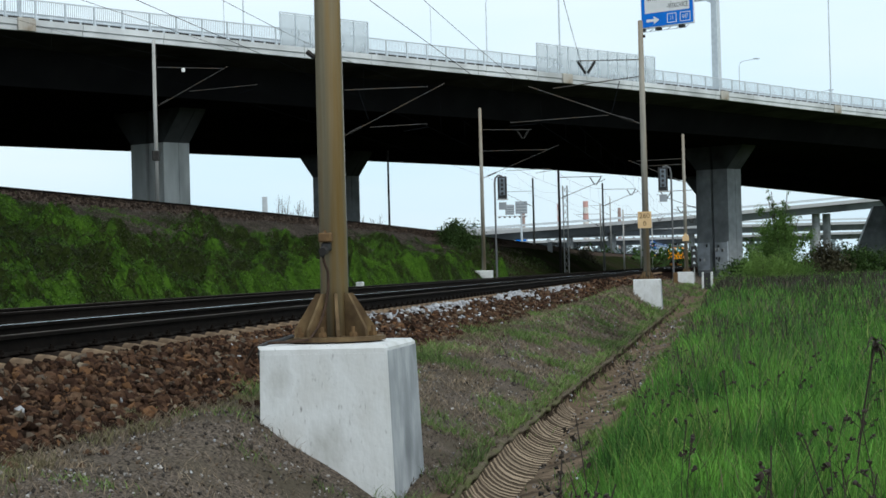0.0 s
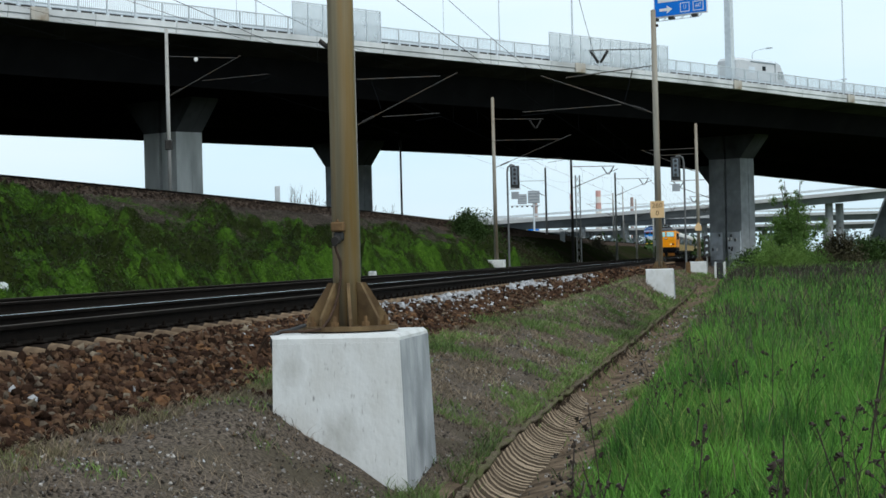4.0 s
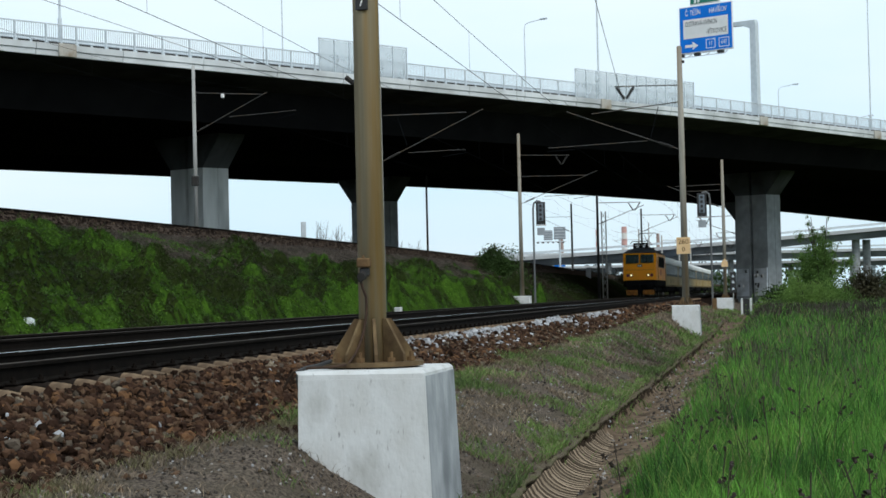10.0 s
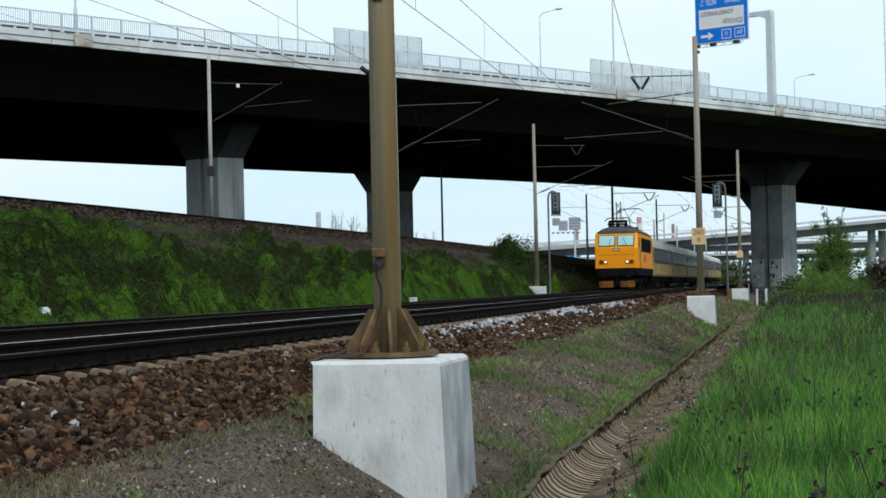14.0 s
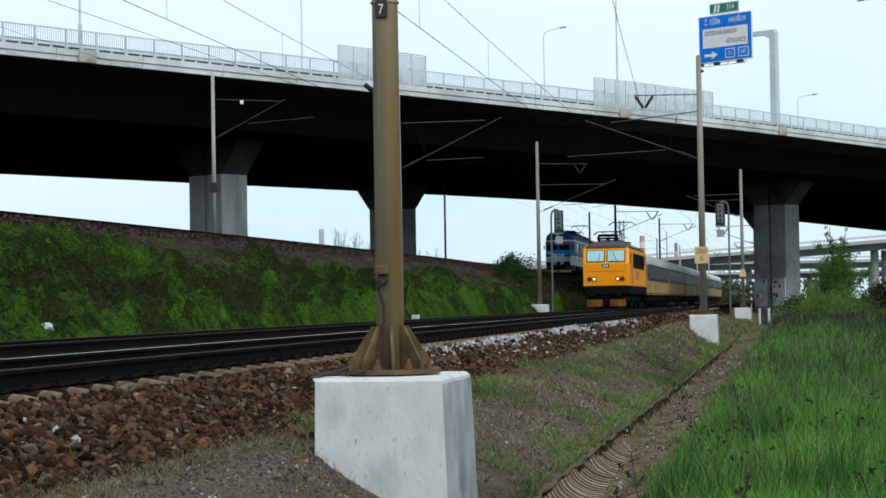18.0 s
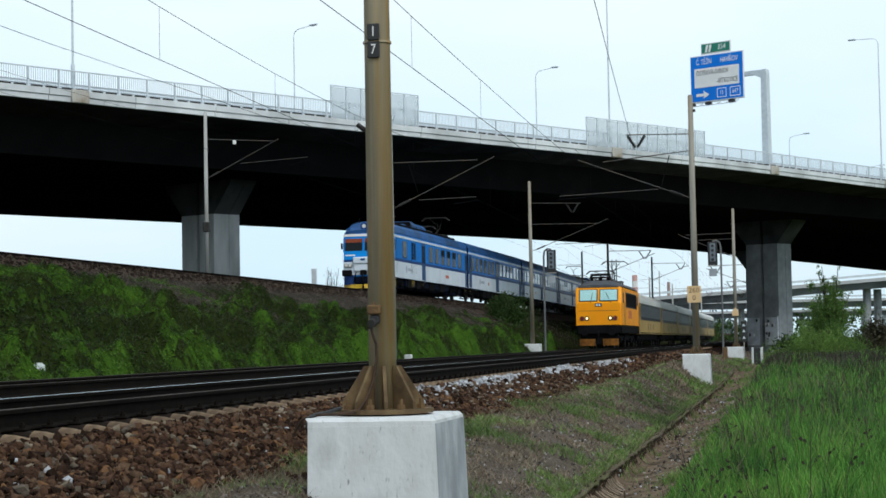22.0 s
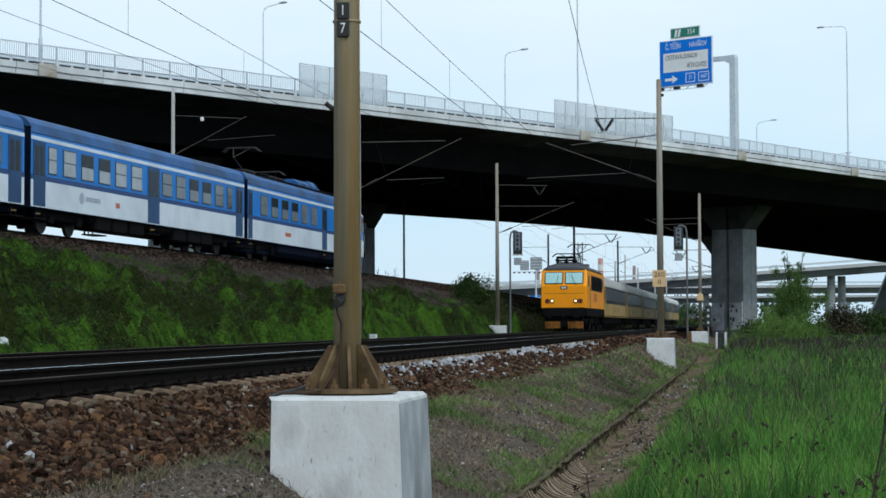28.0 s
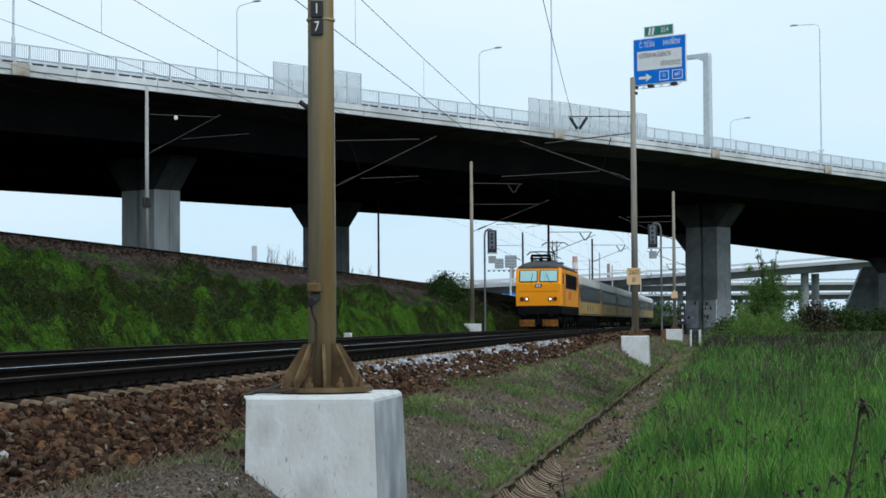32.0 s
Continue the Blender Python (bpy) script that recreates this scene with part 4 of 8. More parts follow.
def thicket():
    """One lumpy sheet of undergrowth on the slope, with leaves all over it."""
    ss = axis([(8, 60, 0.22), (60, 112, 0.30)])
    ff = [i / 52 for i in range(53)]
    k = len(ff)
    P = np.zeros((len(ss), k, 3))
    tone, brown = np.zeros((len(ss), k)), np.zeros((len(ss), k))
    for i, si in enumerate(ss):
        crest = q_up(si) + 2.3
        for j, fi in enumerate(ff):
            qi = -11.45 + (crest + 11.45) * fi
            P[i, j] = at(si, qi, ground_z(si, qi) - 0.03 + thick(si, qi, fi))
            g = bank_green(si, fi)
            p = at(si, qi)
            n1 = 0.8 * noise.noise(Vector((p.x * 0.34, p.y * 0.22, 3.0))) + 0.55 * noise.noise(Vector((p.x * 1.2, p.y * 0.8, 7.0))) + 0.4 * noise.noise(Vector((p.x * 3.4, p.y * 2.4, 1.0)))
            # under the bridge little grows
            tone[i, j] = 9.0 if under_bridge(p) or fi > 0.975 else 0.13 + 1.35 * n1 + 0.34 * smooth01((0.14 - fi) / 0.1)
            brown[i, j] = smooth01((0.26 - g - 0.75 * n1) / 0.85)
    V = P.reshape(-1, 3)
    idx = np.arange(len(ss) * k).reshape(len(ss), k)
    T = np.concatenate([np.stack([idx[:-1, :-1], idx[1:, :-1], idx[1:, 1:]], -1).reshape(-1, 3), np.stack([idx[:-1, :-1], idx[1:, 1:], idx[:-1, 1:]], -1).reshape(-1, 3)])
    keep = tone.reshape(-1)[T[:, 0]] < 5
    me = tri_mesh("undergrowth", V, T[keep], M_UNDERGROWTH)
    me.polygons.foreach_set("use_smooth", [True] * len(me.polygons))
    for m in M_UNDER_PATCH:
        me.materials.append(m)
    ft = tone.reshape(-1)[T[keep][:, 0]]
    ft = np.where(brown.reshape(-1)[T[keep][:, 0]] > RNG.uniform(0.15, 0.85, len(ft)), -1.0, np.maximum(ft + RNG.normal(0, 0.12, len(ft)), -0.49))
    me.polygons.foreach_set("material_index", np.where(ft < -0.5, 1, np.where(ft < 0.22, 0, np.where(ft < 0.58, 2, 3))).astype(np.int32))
    tagged(new("undergrowth", me), "dense undergrowth in cushions on the embankment slope, coloured dark for shade between leaves", "undergrowth", kind="stuff")
    # leaves lie on the sheet
    n = 330000
    i, j = RNG.integers(0, len(ss) - 1, n), RNG.integers(0, k - 1, n)
    u, v = RNG.uniform(0, 1, (n, 1)), RNG.uniform(0, 1, (n, 1))
    a, b, c, d = P[i, j], P[i + 1, j], P[i + 1, j + 1], P[i, j + 1]
    C = (a * (1 - u) + b * u) * (1 - v) + (d * (1 - u) + c * u) * v
    N = np.cross(b - a, d - a)
    N *= np.sign(N[:, 2:3])
    N /= np.linalg.norm(N, axis=1)[:, None]
    t = np.where(brown[i, j] > RNG.uniform(0, 1, n), -1.0, np.maximum(tone[i, j] + RNG.normal(0, 0.16, n), -0.49))
    # none on the bare ballast along the crest
    near = (np.array(ff)[j] < 0.955 + RNG.normal(0, 0.02, n)) & (RNG.uniform(0, 1, n) < np.clip(1.25 - (np.array(ss)[i] - 20) / 150, 0.5, 1))
    C += N * RNG.uniform(0.0, 0.07, (n, 1))
    for lo, hi, name, material, slim, label in ((-3, -0.5, "dry_brush", M_BRUSH, 0.22, "grey-brown leafless brush on the upper embankment slope"),
                                                (-0.5, 0.22, "olive_weeds", M_WEED_OLIVE, 0.6, "dull olive weeds on the embankment slope"),
                                                (0.22, 0.58, "leafy_weeds", M_WEED_MID, 0.6, "lush broad-leaved green weeds on the embankment slope"),
                                                (0.58, 4, "fresh_weeds", M_WEED_LEAF, 0.6, "fresh light green weeds on the embankment slope")):
        m = (t > lo) & (t <= hi) & (tone[i, j] < 5) & near
        leaves(C[m], N[m], name, material, label, slim)


def leaves(P, A, name, material, label, slim):
    n = len(P)
    A = A + RNG.normal(0, 0.24, (n, 3))
    A /= np.linalg.norm(A, axis=1)[:, None]
    X = np.cross(A, RNG.normal(0, 1, (n, 3)))
    X /= np.linalg.norm(X, axis=1)[:, None]
    Y = np.cross(A, X)
    w = RNG.uniform(0.016, 0.042, (n, 1))
    V = np.stack([P - X * w * 1.4, P - Y * w * slim + A * 0.01, P + X * w * 1.4 - A * 0.015, P + Y * w * slim + A * 0.01], 1).reshape(-1, 3)
    T = (np.array([(0, 1, 2), (0, 2, 3)])[None] + 4 * np.arange(n)[:, None, None]).reshape(-1, 3)
    tagged(new(name, tri_mesh(name, V, T, material)), label, "weeds", kind="stuff")


# darker copies of the leaf tones: shade between the leaves, put into colour
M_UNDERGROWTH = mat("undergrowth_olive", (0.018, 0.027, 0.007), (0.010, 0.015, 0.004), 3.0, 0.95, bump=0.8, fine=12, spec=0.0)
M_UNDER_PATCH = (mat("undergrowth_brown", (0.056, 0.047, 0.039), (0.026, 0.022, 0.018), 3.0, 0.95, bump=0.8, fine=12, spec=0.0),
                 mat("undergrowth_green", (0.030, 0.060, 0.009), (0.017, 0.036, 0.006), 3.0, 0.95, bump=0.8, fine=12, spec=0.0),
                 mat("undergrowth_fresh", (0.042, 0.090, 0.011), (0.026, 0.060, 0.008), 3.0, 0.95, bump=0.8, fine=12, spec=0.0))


def bank_cover():
    """Leafy weeds on the embankment, with browner bramble towards its top."""
    S, Q, H, W, G, Z = [], [], [], [], [], []
    n = 52000
    s = -5 + 150 * RNG.uniform(0, 1, n) ** 0.9
    f = RNG.uniform(0, 1.04, n)
    for si, fi in zip(s, f):
        crest = q_up(si) + 2.3
        qi = -11.4 + (crest + 11.4) * fi
        p = at(si, qi)
        g = 0.5 * noise.noise(Vector((p.x * 0.5, p.y * 0.3, 4)))
        if fi > 0.95 and random.random() < 0.9:
            continue
        # little grows in the shade of the bridge
        if under_bridge(p) and random.random() < 0.8:
            continue
        S.append(si), Q.append(qi), G.append(bank_green(si, fi) + random.uniform(-0.25, 0.25) > 0.04 or fi < 0.06)
        H.append(random.uniform(0.06, 0.26) * (0.8 + 0.8 * g))
        W.append(random.uniform(0.010, 0.030))
        Z.append(thick(si, qi, fi))
    S, Q, H, W, G, Z = map(np.array, (S, Q, H, W, G, Z))
    H = H.clip(0.05)
    P = world_points(S, Q)
    P[:, 2] += Z * 0.95
    blades("bank_weeds", P[G], H[G], W[G], 0.9, M_WEED, "dense green weeds covering the embankment slope", "weeds")
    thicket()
    n = 14000
    s = -5 + 100 * RNG.uniform(0, 1, n) ** 1.1
    f = RNG.uniform(0, 1, n) ** 1.6
    s = s[np.array([noise.noise(Vector((a * 0.12, b * 0.8, 2))) for a, b in zip(s, f)]) > -0.05 - 0.25 * (f < 0.4)]
    s = s[np.abs(s - 101) > 2.6]
    f = f[:len(s)]
    blades("bank_foot_grass", world_points(s, -11.3 - 1.3 * f), RNG.uniform(0.10, 0.38, len(s)), RNG.uniform(0.010, 0.028, len(s)), 0.6, M_BANK_GRASS, "bright fresh grass along the foot of the embankment")
    blades("bank_bramble", P[~G], H[~G] * 1.3, W[~G] * 0.5, 0.8, M_BRUSH, "brown dead bramble and stalks on the upper embankment", "weeds")


bank_cover()


def weed_stalk(s, q, h, lean):
    """A dead dock stalk with clustered seed heads."""
    ob = thing("weed_stalk", at_pose(s, q, ground_z(s, q)), "dark withered weed stalk with seed heads standing in the grass", "weed", "withered weeds in the field")
    top = Vector((lean, 0.05, h))
    part("stem", MB().line([(0, 0, 0), (lean * 0.3, 0, h * 0.5), tuple(top)], 0.0035), M_BRAMBLE, ob)
    for i in range(4):
        f = random.uniform(0.6, 1.0)
        foot = Vector((lean * f, 0.05 * f, h * f * 0.93))
        p = foot + Vector((random.gauss(0, 0.045), random.gauss(0, 0.045), random.uniform(0.02, 0.07)))
        # one shrivelled, knobbly body on a thin stalk
        d = (p - foot).normalized()
        a = d.orthogonal().normalized()
        b = d.cross(a)
        body = [(foot, 0.0022), (p, 0.0018)]
        for k in range(6):
            o = p + d * 0.007 * (k + 1) + a * random.gauss(0, 0.006) + b * random.gauss(0, 0.006)
            body.append((o, (0.005, 0.011, 0.006, 0.012, 0.008, 0.002)[k]))
        head = MB().loft([[o + (a * math.cos(w * 1.0472) + b * math.sin(w * 1.0472)) * r * (random.uniform(0.4, 1.6) if r > 0.004 else 1) for w in range(6)] for o, r in body])
        part("seed_head", head, M_BRAMBLE, ob, "dark brown shrivelled seed head")


random.seed(11)
for k in range(110):
    ws = -6 + 40 * random.random() ** 1.5
    weed_stalk(ws, 1.9 + random.random() ** 1.3 * (2.2 + 0.22 * max(0, ws + 8)), random.uniform(0.4, 0.75), random.uniform(-0.15, 0.15))

# ---- road bridge: b runs along it, c across it away from the near edge ----
B_X, B_Y = -23.4, 103.0
BU, BV = 0.656, 0.755


def on_bridge(b, c, z=0.0):
    return Vector((B_X + b * BU - c * BV, B_Y + b * BV + c * BU, z))


def bridge_pose(b, c, z=0.0, turn=0.0):
    """Local x along the bridge, y across it to the far side."""
    p = on_bridge(b, c, z)
    return pose(p.x, p.y, p.z, 0, 0, math.degrees(math.atan2(BV, BU)) + turn)


def deck_drop(b):
    d = b - 116
    return -0.02 * (math.sqrt(d * d + 500) + d) * 1.0


def near_drop(b):
    """The near edge falls off a little more towards the far end."""
    return deck_drop(b) - 0.26 * smooth01((b - 60) / 36)


BZ = 14.25
BS = axis([(-170, -20, 30), (-20, 110, 10), (110, 330, 10)])


def deck(c0, c1, label):
    ob = thing("road_bridge", pose(0, 0, 0), label, "bridge", kind="structure")
    w = c1 - c0
    prof = [(c0 + 0.05, 0.02), (c0 + 3.4, -0.40), (c0 + 4.6, -2.5), (c1 - 4.6, -2.5), (c1 - 3.4, -0.40), (c1 - 0.05, 0.02), (c1 - 0.05, 0.55), (c0 + 0.05, 0.55)]
    fall = near_drop if c0 == 0.0 else deck_drop
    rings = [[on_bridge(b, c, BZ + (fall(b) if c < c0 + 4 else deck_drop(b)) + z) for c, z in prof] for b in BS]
    part("deck", MB().loft(rings), M_DECK, ob, "concrete deck with deep box girder, coloured near black for its shade")
    wing = [[on_bridge(b, c, BZ + fall(b) + z) for c, z in ((c0 + 0.06, 0.010), (c0 + 3.38, -0.408), (c0 + 3.38, -0.43), (c0 + 0.06, -0.012))] for b in BS]
    part("cantilever_slab", MB().loft(wing), M_SOFFIT, ob, "underside of the overhanging deck edge, coloured paler for the light it gets")
    road = [[on_bridge(b, c, BZ + deck_drop(b) + z) for c, z in ((c0 + 1.2, 0.56), (c1 - 1.2, 0.56), (c1 - 1.2, 0.60), (c0 + 1.2, 0.60))] for b in BS]
    part("road_surface", MB().loft(road), mat("asphalt", (0.055, 0.055, 0.057), (0.045, 0.045, 0.046), 2, 0.9), ob, "grey asphalt")
    return ob


near_bridge = deck(0.0, 24.0, "wide concrete road bridge crossing over the railway on skew piers")
far_bridge = deck(25.2, 49.5, "second concrete road bridge running parallel behind the first")


def fascia(parent, c, sign):
    seg = 6.0
    b = -60.0
    while b < 130:
        mb = MB()
        z0, z1 = BZ + near_drop(b), BZ + near_drop(b + seg)
        a = [(c, 0.0), (c - sign * 0.09, 0.02), (c - sign * 0.09, 0.31), (c - sign * 0.16, 0.34), (c - sign * 0.16, 0.68), (c + sign * 0.5, 0.68), (c + sign * 0.5, 0.0)]
        mb.loft([[on_bridge(bb, cc, zz + z) for cc, z in a] for bb, zz in ((b + 0.02, z0), (b + seg - 0.02, z1))])
        part("fascia_panel", mb, M_FASCIA, parent)
        b += seg


fascia(near_bridge, 0.0, 1)
M_PILASTER = mat("lichen_stained_concrete", (0.50, 0.47, 0.42), (0.40, 0.385, 0.355), 2.0, 0.95, bump=0.2, fine=15, stain=(0.24, 0.20, 0.15), stain_scale=1.2, spec=0.05)
for pb in (2.05, 51.5, 73.3, 92.4):
    part("lamp_bracket", MB().cbox((-0.6, -0.27, 0.0), (0.6, -0.155, 0.72), 0.03), M_PILASTER, near_bridge, "stained concrete block under a post", m=bridge_pose(pb, 0.0, BZ + near_drop(pb)))


# paler copy for one pier; daylight on its face is put into the colour
M_CONC_LIT = mat("lit_pier_concrete", (0.60, 0.62, 0.62), (0.48, 0.50, 0.50), 1.2, 0.92, bump=0.2, fine=30, stain=(0.26, 0.275, 0.28), stain_scale=0.5, stretch=(1, 1, 0.25), spec=0.12)


def pier(b, c, foot, wide=1.0, concrete=None):
    ob = thing("bridge_pier", bridge_pose(b, c, foot), "grooved grey concrete pier with a flared head under the bridge", "bridge pier", "piers of the road bridge", "structure")
    top = BZ + deck_drop(b) - 2.5 - foot
    hy, hx = 1.65 * wide, 1.15 * wide
    neck = top - 2.2

    def ring(x, y, z, g=0.05, deep=0.40):
        gx, gy = 0.24, 0.17
        return [(-x, -y, z), (-gx, -y, z), (-gx + 0.04, -y + g, z), (gx - 0.04, -y + g, z), (gx, -y, z), (x, -y, z),
                (x, -gy, z), (x - deep, -gy, z), (x - deep, gy, z), (x, gy, z),
                (x, y, z), (gx, y, z), (gx - 0.04, y - g, z), (-gx + 0.04, y - g, z), (-gx, y, z), (-x, y, z),
                (-x, gy, z), (-x + deep, gy, z), (-x + deep, -gy, z), (-x, -gy, z)]
    part("shaft", MB().loft([ring(hx, hy, 0), ring(hx, hy, neck)]), concrete or M_CONC_DIRTY, ob)
    part("head", MB().loft([ring(hx, hy, neck + 0.003), ring(hx, hy + 1.65, top - 0.25), ring(hx, hy + 1.75, top)]), M_CONC_SHADE, ob, "flared concrete head, coloured dark for the shade under the deck")
    return ob


for pb, pc, pf, pw in ((22.9, 13, 1.0, 1), (92.85, 13, -1.2, 1.05), (66.1, 38, -1.0, 1.09), (131, 38, -1.2, 1), (-47.4, 13, 0, 1), (-4, 38, 0, 1), (180, 38, -1.2, 1), (162.6, 13, -1.2, 1)):
    pier(pb, pc, pf, pw, M_CONC_LIT if pb == 22.9 else None)


# ---- parapet railing ----
def railing():
    ob = thing("parapet_railing", pose(0, 0, 0), "light grey steel parapet railing with close upright bars", "railing", kind="structure")
    step = 2.06
    bars = MB()
    n = 14
    for i in range(n):
        x = (i + 0.5) * step / n
        bars.box((x - 0.014, -0.012, 0.10), (x + 0.014, 0.012, 1.08))
    me_bars = fix(bars.mesh("bars", M_GALV))
    me_top = fix(MB().box((0, -0.035, 1.08), (step, 0.035, 1.14)).box((0, -0.02, 0.06), (step, 0.02, 0.10)).mesh("handrail", M_GALV))
    me_post = fix(MB().box((-0.05, -0.05, 0), (0.05, 0.05, 1.10)).mesh("post", M_GALV))
    me_slot = fix(MB().box((0.16, -0.07, 0.03), (0.92, -0.045, 0.125)).box((1.12, -0.07, 0.03), (1.90, -0.045, 0.125)).mesh("kerb_slot", M_DARKSTEEL))
    for k in range(-8, 60):
        b = 2.9 + k * step
        m = bridge_pose(b, 0.10, BZ + near_drop(b) + 0.68)
        for nm, me in (("bars", me_bars), ("handrail", me_top), ("post", me_post), ("kerb_slot", me_slot)):
            o = new(nm, me)
            o.parent, o.matrix_basis = ob, m
    return ob


railing()


def crash_barrier():
    ob = thing("crash_barrier", pose(0, 0, 0), "galvanised steel crash barrier beside the road", "crash barrier", kind="structure")
    for b0 in range(-20, 120, 10):
        mb = MB()
        mb.loft([[on_bridge(b, 1.5 + c, BZ + near_drop(b) + z) for c, z in ((0, 0.95), (0.05, 1.05), (0, 1.1), (0.05, 1.2), (0, 1.3), (0.08, 1.3), (0.08, 0.95))] for b in (b0, b0 + 9.98)])
        part("rail_beam", mb, M_GALV, ob)
    post = fix(MB().box((-0.05, -0.05, 0), (0.05, 0.05, 0.6)).mesh("post", M_GALV))
    for k in range(-10, 56):
        o = new("post", post)
        o.parent, o.matrix_basis = ob, bridge_pose(k * 2.0, 1.68, BZ + near_drop(k * 2.0) + 0.6)


crash_barrier()

M_CLEAR = mat("clear_screen", (0.50, 0.56, 0.60), (0.44, 0.50, 0.54), 1.0, 0.2)
_n = M_CLEAR.node_tree
_mix, _tr = _n.nodes.new("ShaderNodeMixShader"), _n.nodes.new("ShaderNodeBsdfTransparent")
_mix.inputs[0].default_value = 0.42
_n.links.new(_tr.outputs[0], _mix.inputs[1])
_n.links.new(_n.nodes["Principled BSDF"].outputs[0], _mix.inputs[2])
_n.links.new(_mix.outputs[0], _n.nodes["Material Output"].inputs["Surface"])


def screen(b0, b1):
    ob = thing("wire_guard_screen", bridge_pose(b0, -0.06, BZ + deck_drop(b0)), "tall pale guard screen fixed to the bridge parapet above the railway", "guard screen", "guard screens over the tracks")
    n = max(2, round((b1 - b0) / 1.28))
    w = (b1 - b0) / n
    for i in range(n + 1):
        part("post", MB().box((i * w - 0.028, -0.035, 0.30), (i * w + 0.028, 0.035, 2.80)), M_GALV, ob)
    part("top_rail", MB().box((0, -0.03, 2.74), (b1 - b0, 0.03, 2.80)), M_GALV, ob)
    for i in range(n):
        p = part("pane", MB().box((i * w + 0.06, -0.012, 0.66), ((i + 1) * w - 0.06, 0.012, 2.70)), M_CLEAR, ob, "milky see-through sheet")
        p.visible_shadow = False
    return ob


screen(21.7, 29.8)
screen(48.0, 63.3)


# ---- lamps on the bridge ----
def street_lamp(b, c, h, arm, label):
    z = BZ + (near_drop(b) if c < 1 else deck_drop(b)) + 0.62
    ob = thing("street_lamp", bridge_pose(b, c, z), label, "street lamp", "street lamps on the bridge")
    part("foot", MB().rod((0, 0, 0), (0, 0, 1.6), 0.11, 0.11, 10), M_GALV, ob)
    part("pole", MB().rod((0, 0, 1.6), (0, 0, h - 0.5), 0.066, 0.040, 10), M_GALV, ob)
    s = 1 if arm > 0 else -1
    pts = [(0, 0, h - 0.5), (0, s * 0.12, h - 0.18), (0, s * 0.45, h), (0, arm, h + 0.12)]
    part("arm", MB().line(pts, 0.030, 8), M_GALV, ob)
    part("lantern", MB().cbox((-0.16, min(arm, arm + s * 0.75), h + 0.08), (0.16, max(arm, arm + s * 0.75), h + 0.22), 0.05), M_GALV, ob, "flat grey lantern")
    return ob


def b_of(tan, c):
    return (tan * (103 + 0.656 * c) + 23.4 + 0.755 * c) / (0.656 - 0.755 * tan)


for lb in (2.05, 51.5, 92.4):
    street_lamp(lb, 0.45, 13.2, 2.3, "tall grey street lamp on the near edge of the bridge")
for lt, lc, lh in ((-0.0957, 24.6, 11.0), (0.0322, 24.6, 10.6), (0.165, 30, 9.2), (0.205, 40, 9.6)):
    street_lamp(b_of(lt, lc), lc, lh, -1.9, "thin grey street lamp between the two roads")
for k in (-30,):
    street_lamp(k, 0.45 if k < 100 else 24.6, 12.0, 2.0, "tall grey street lamp farther along the bridge")


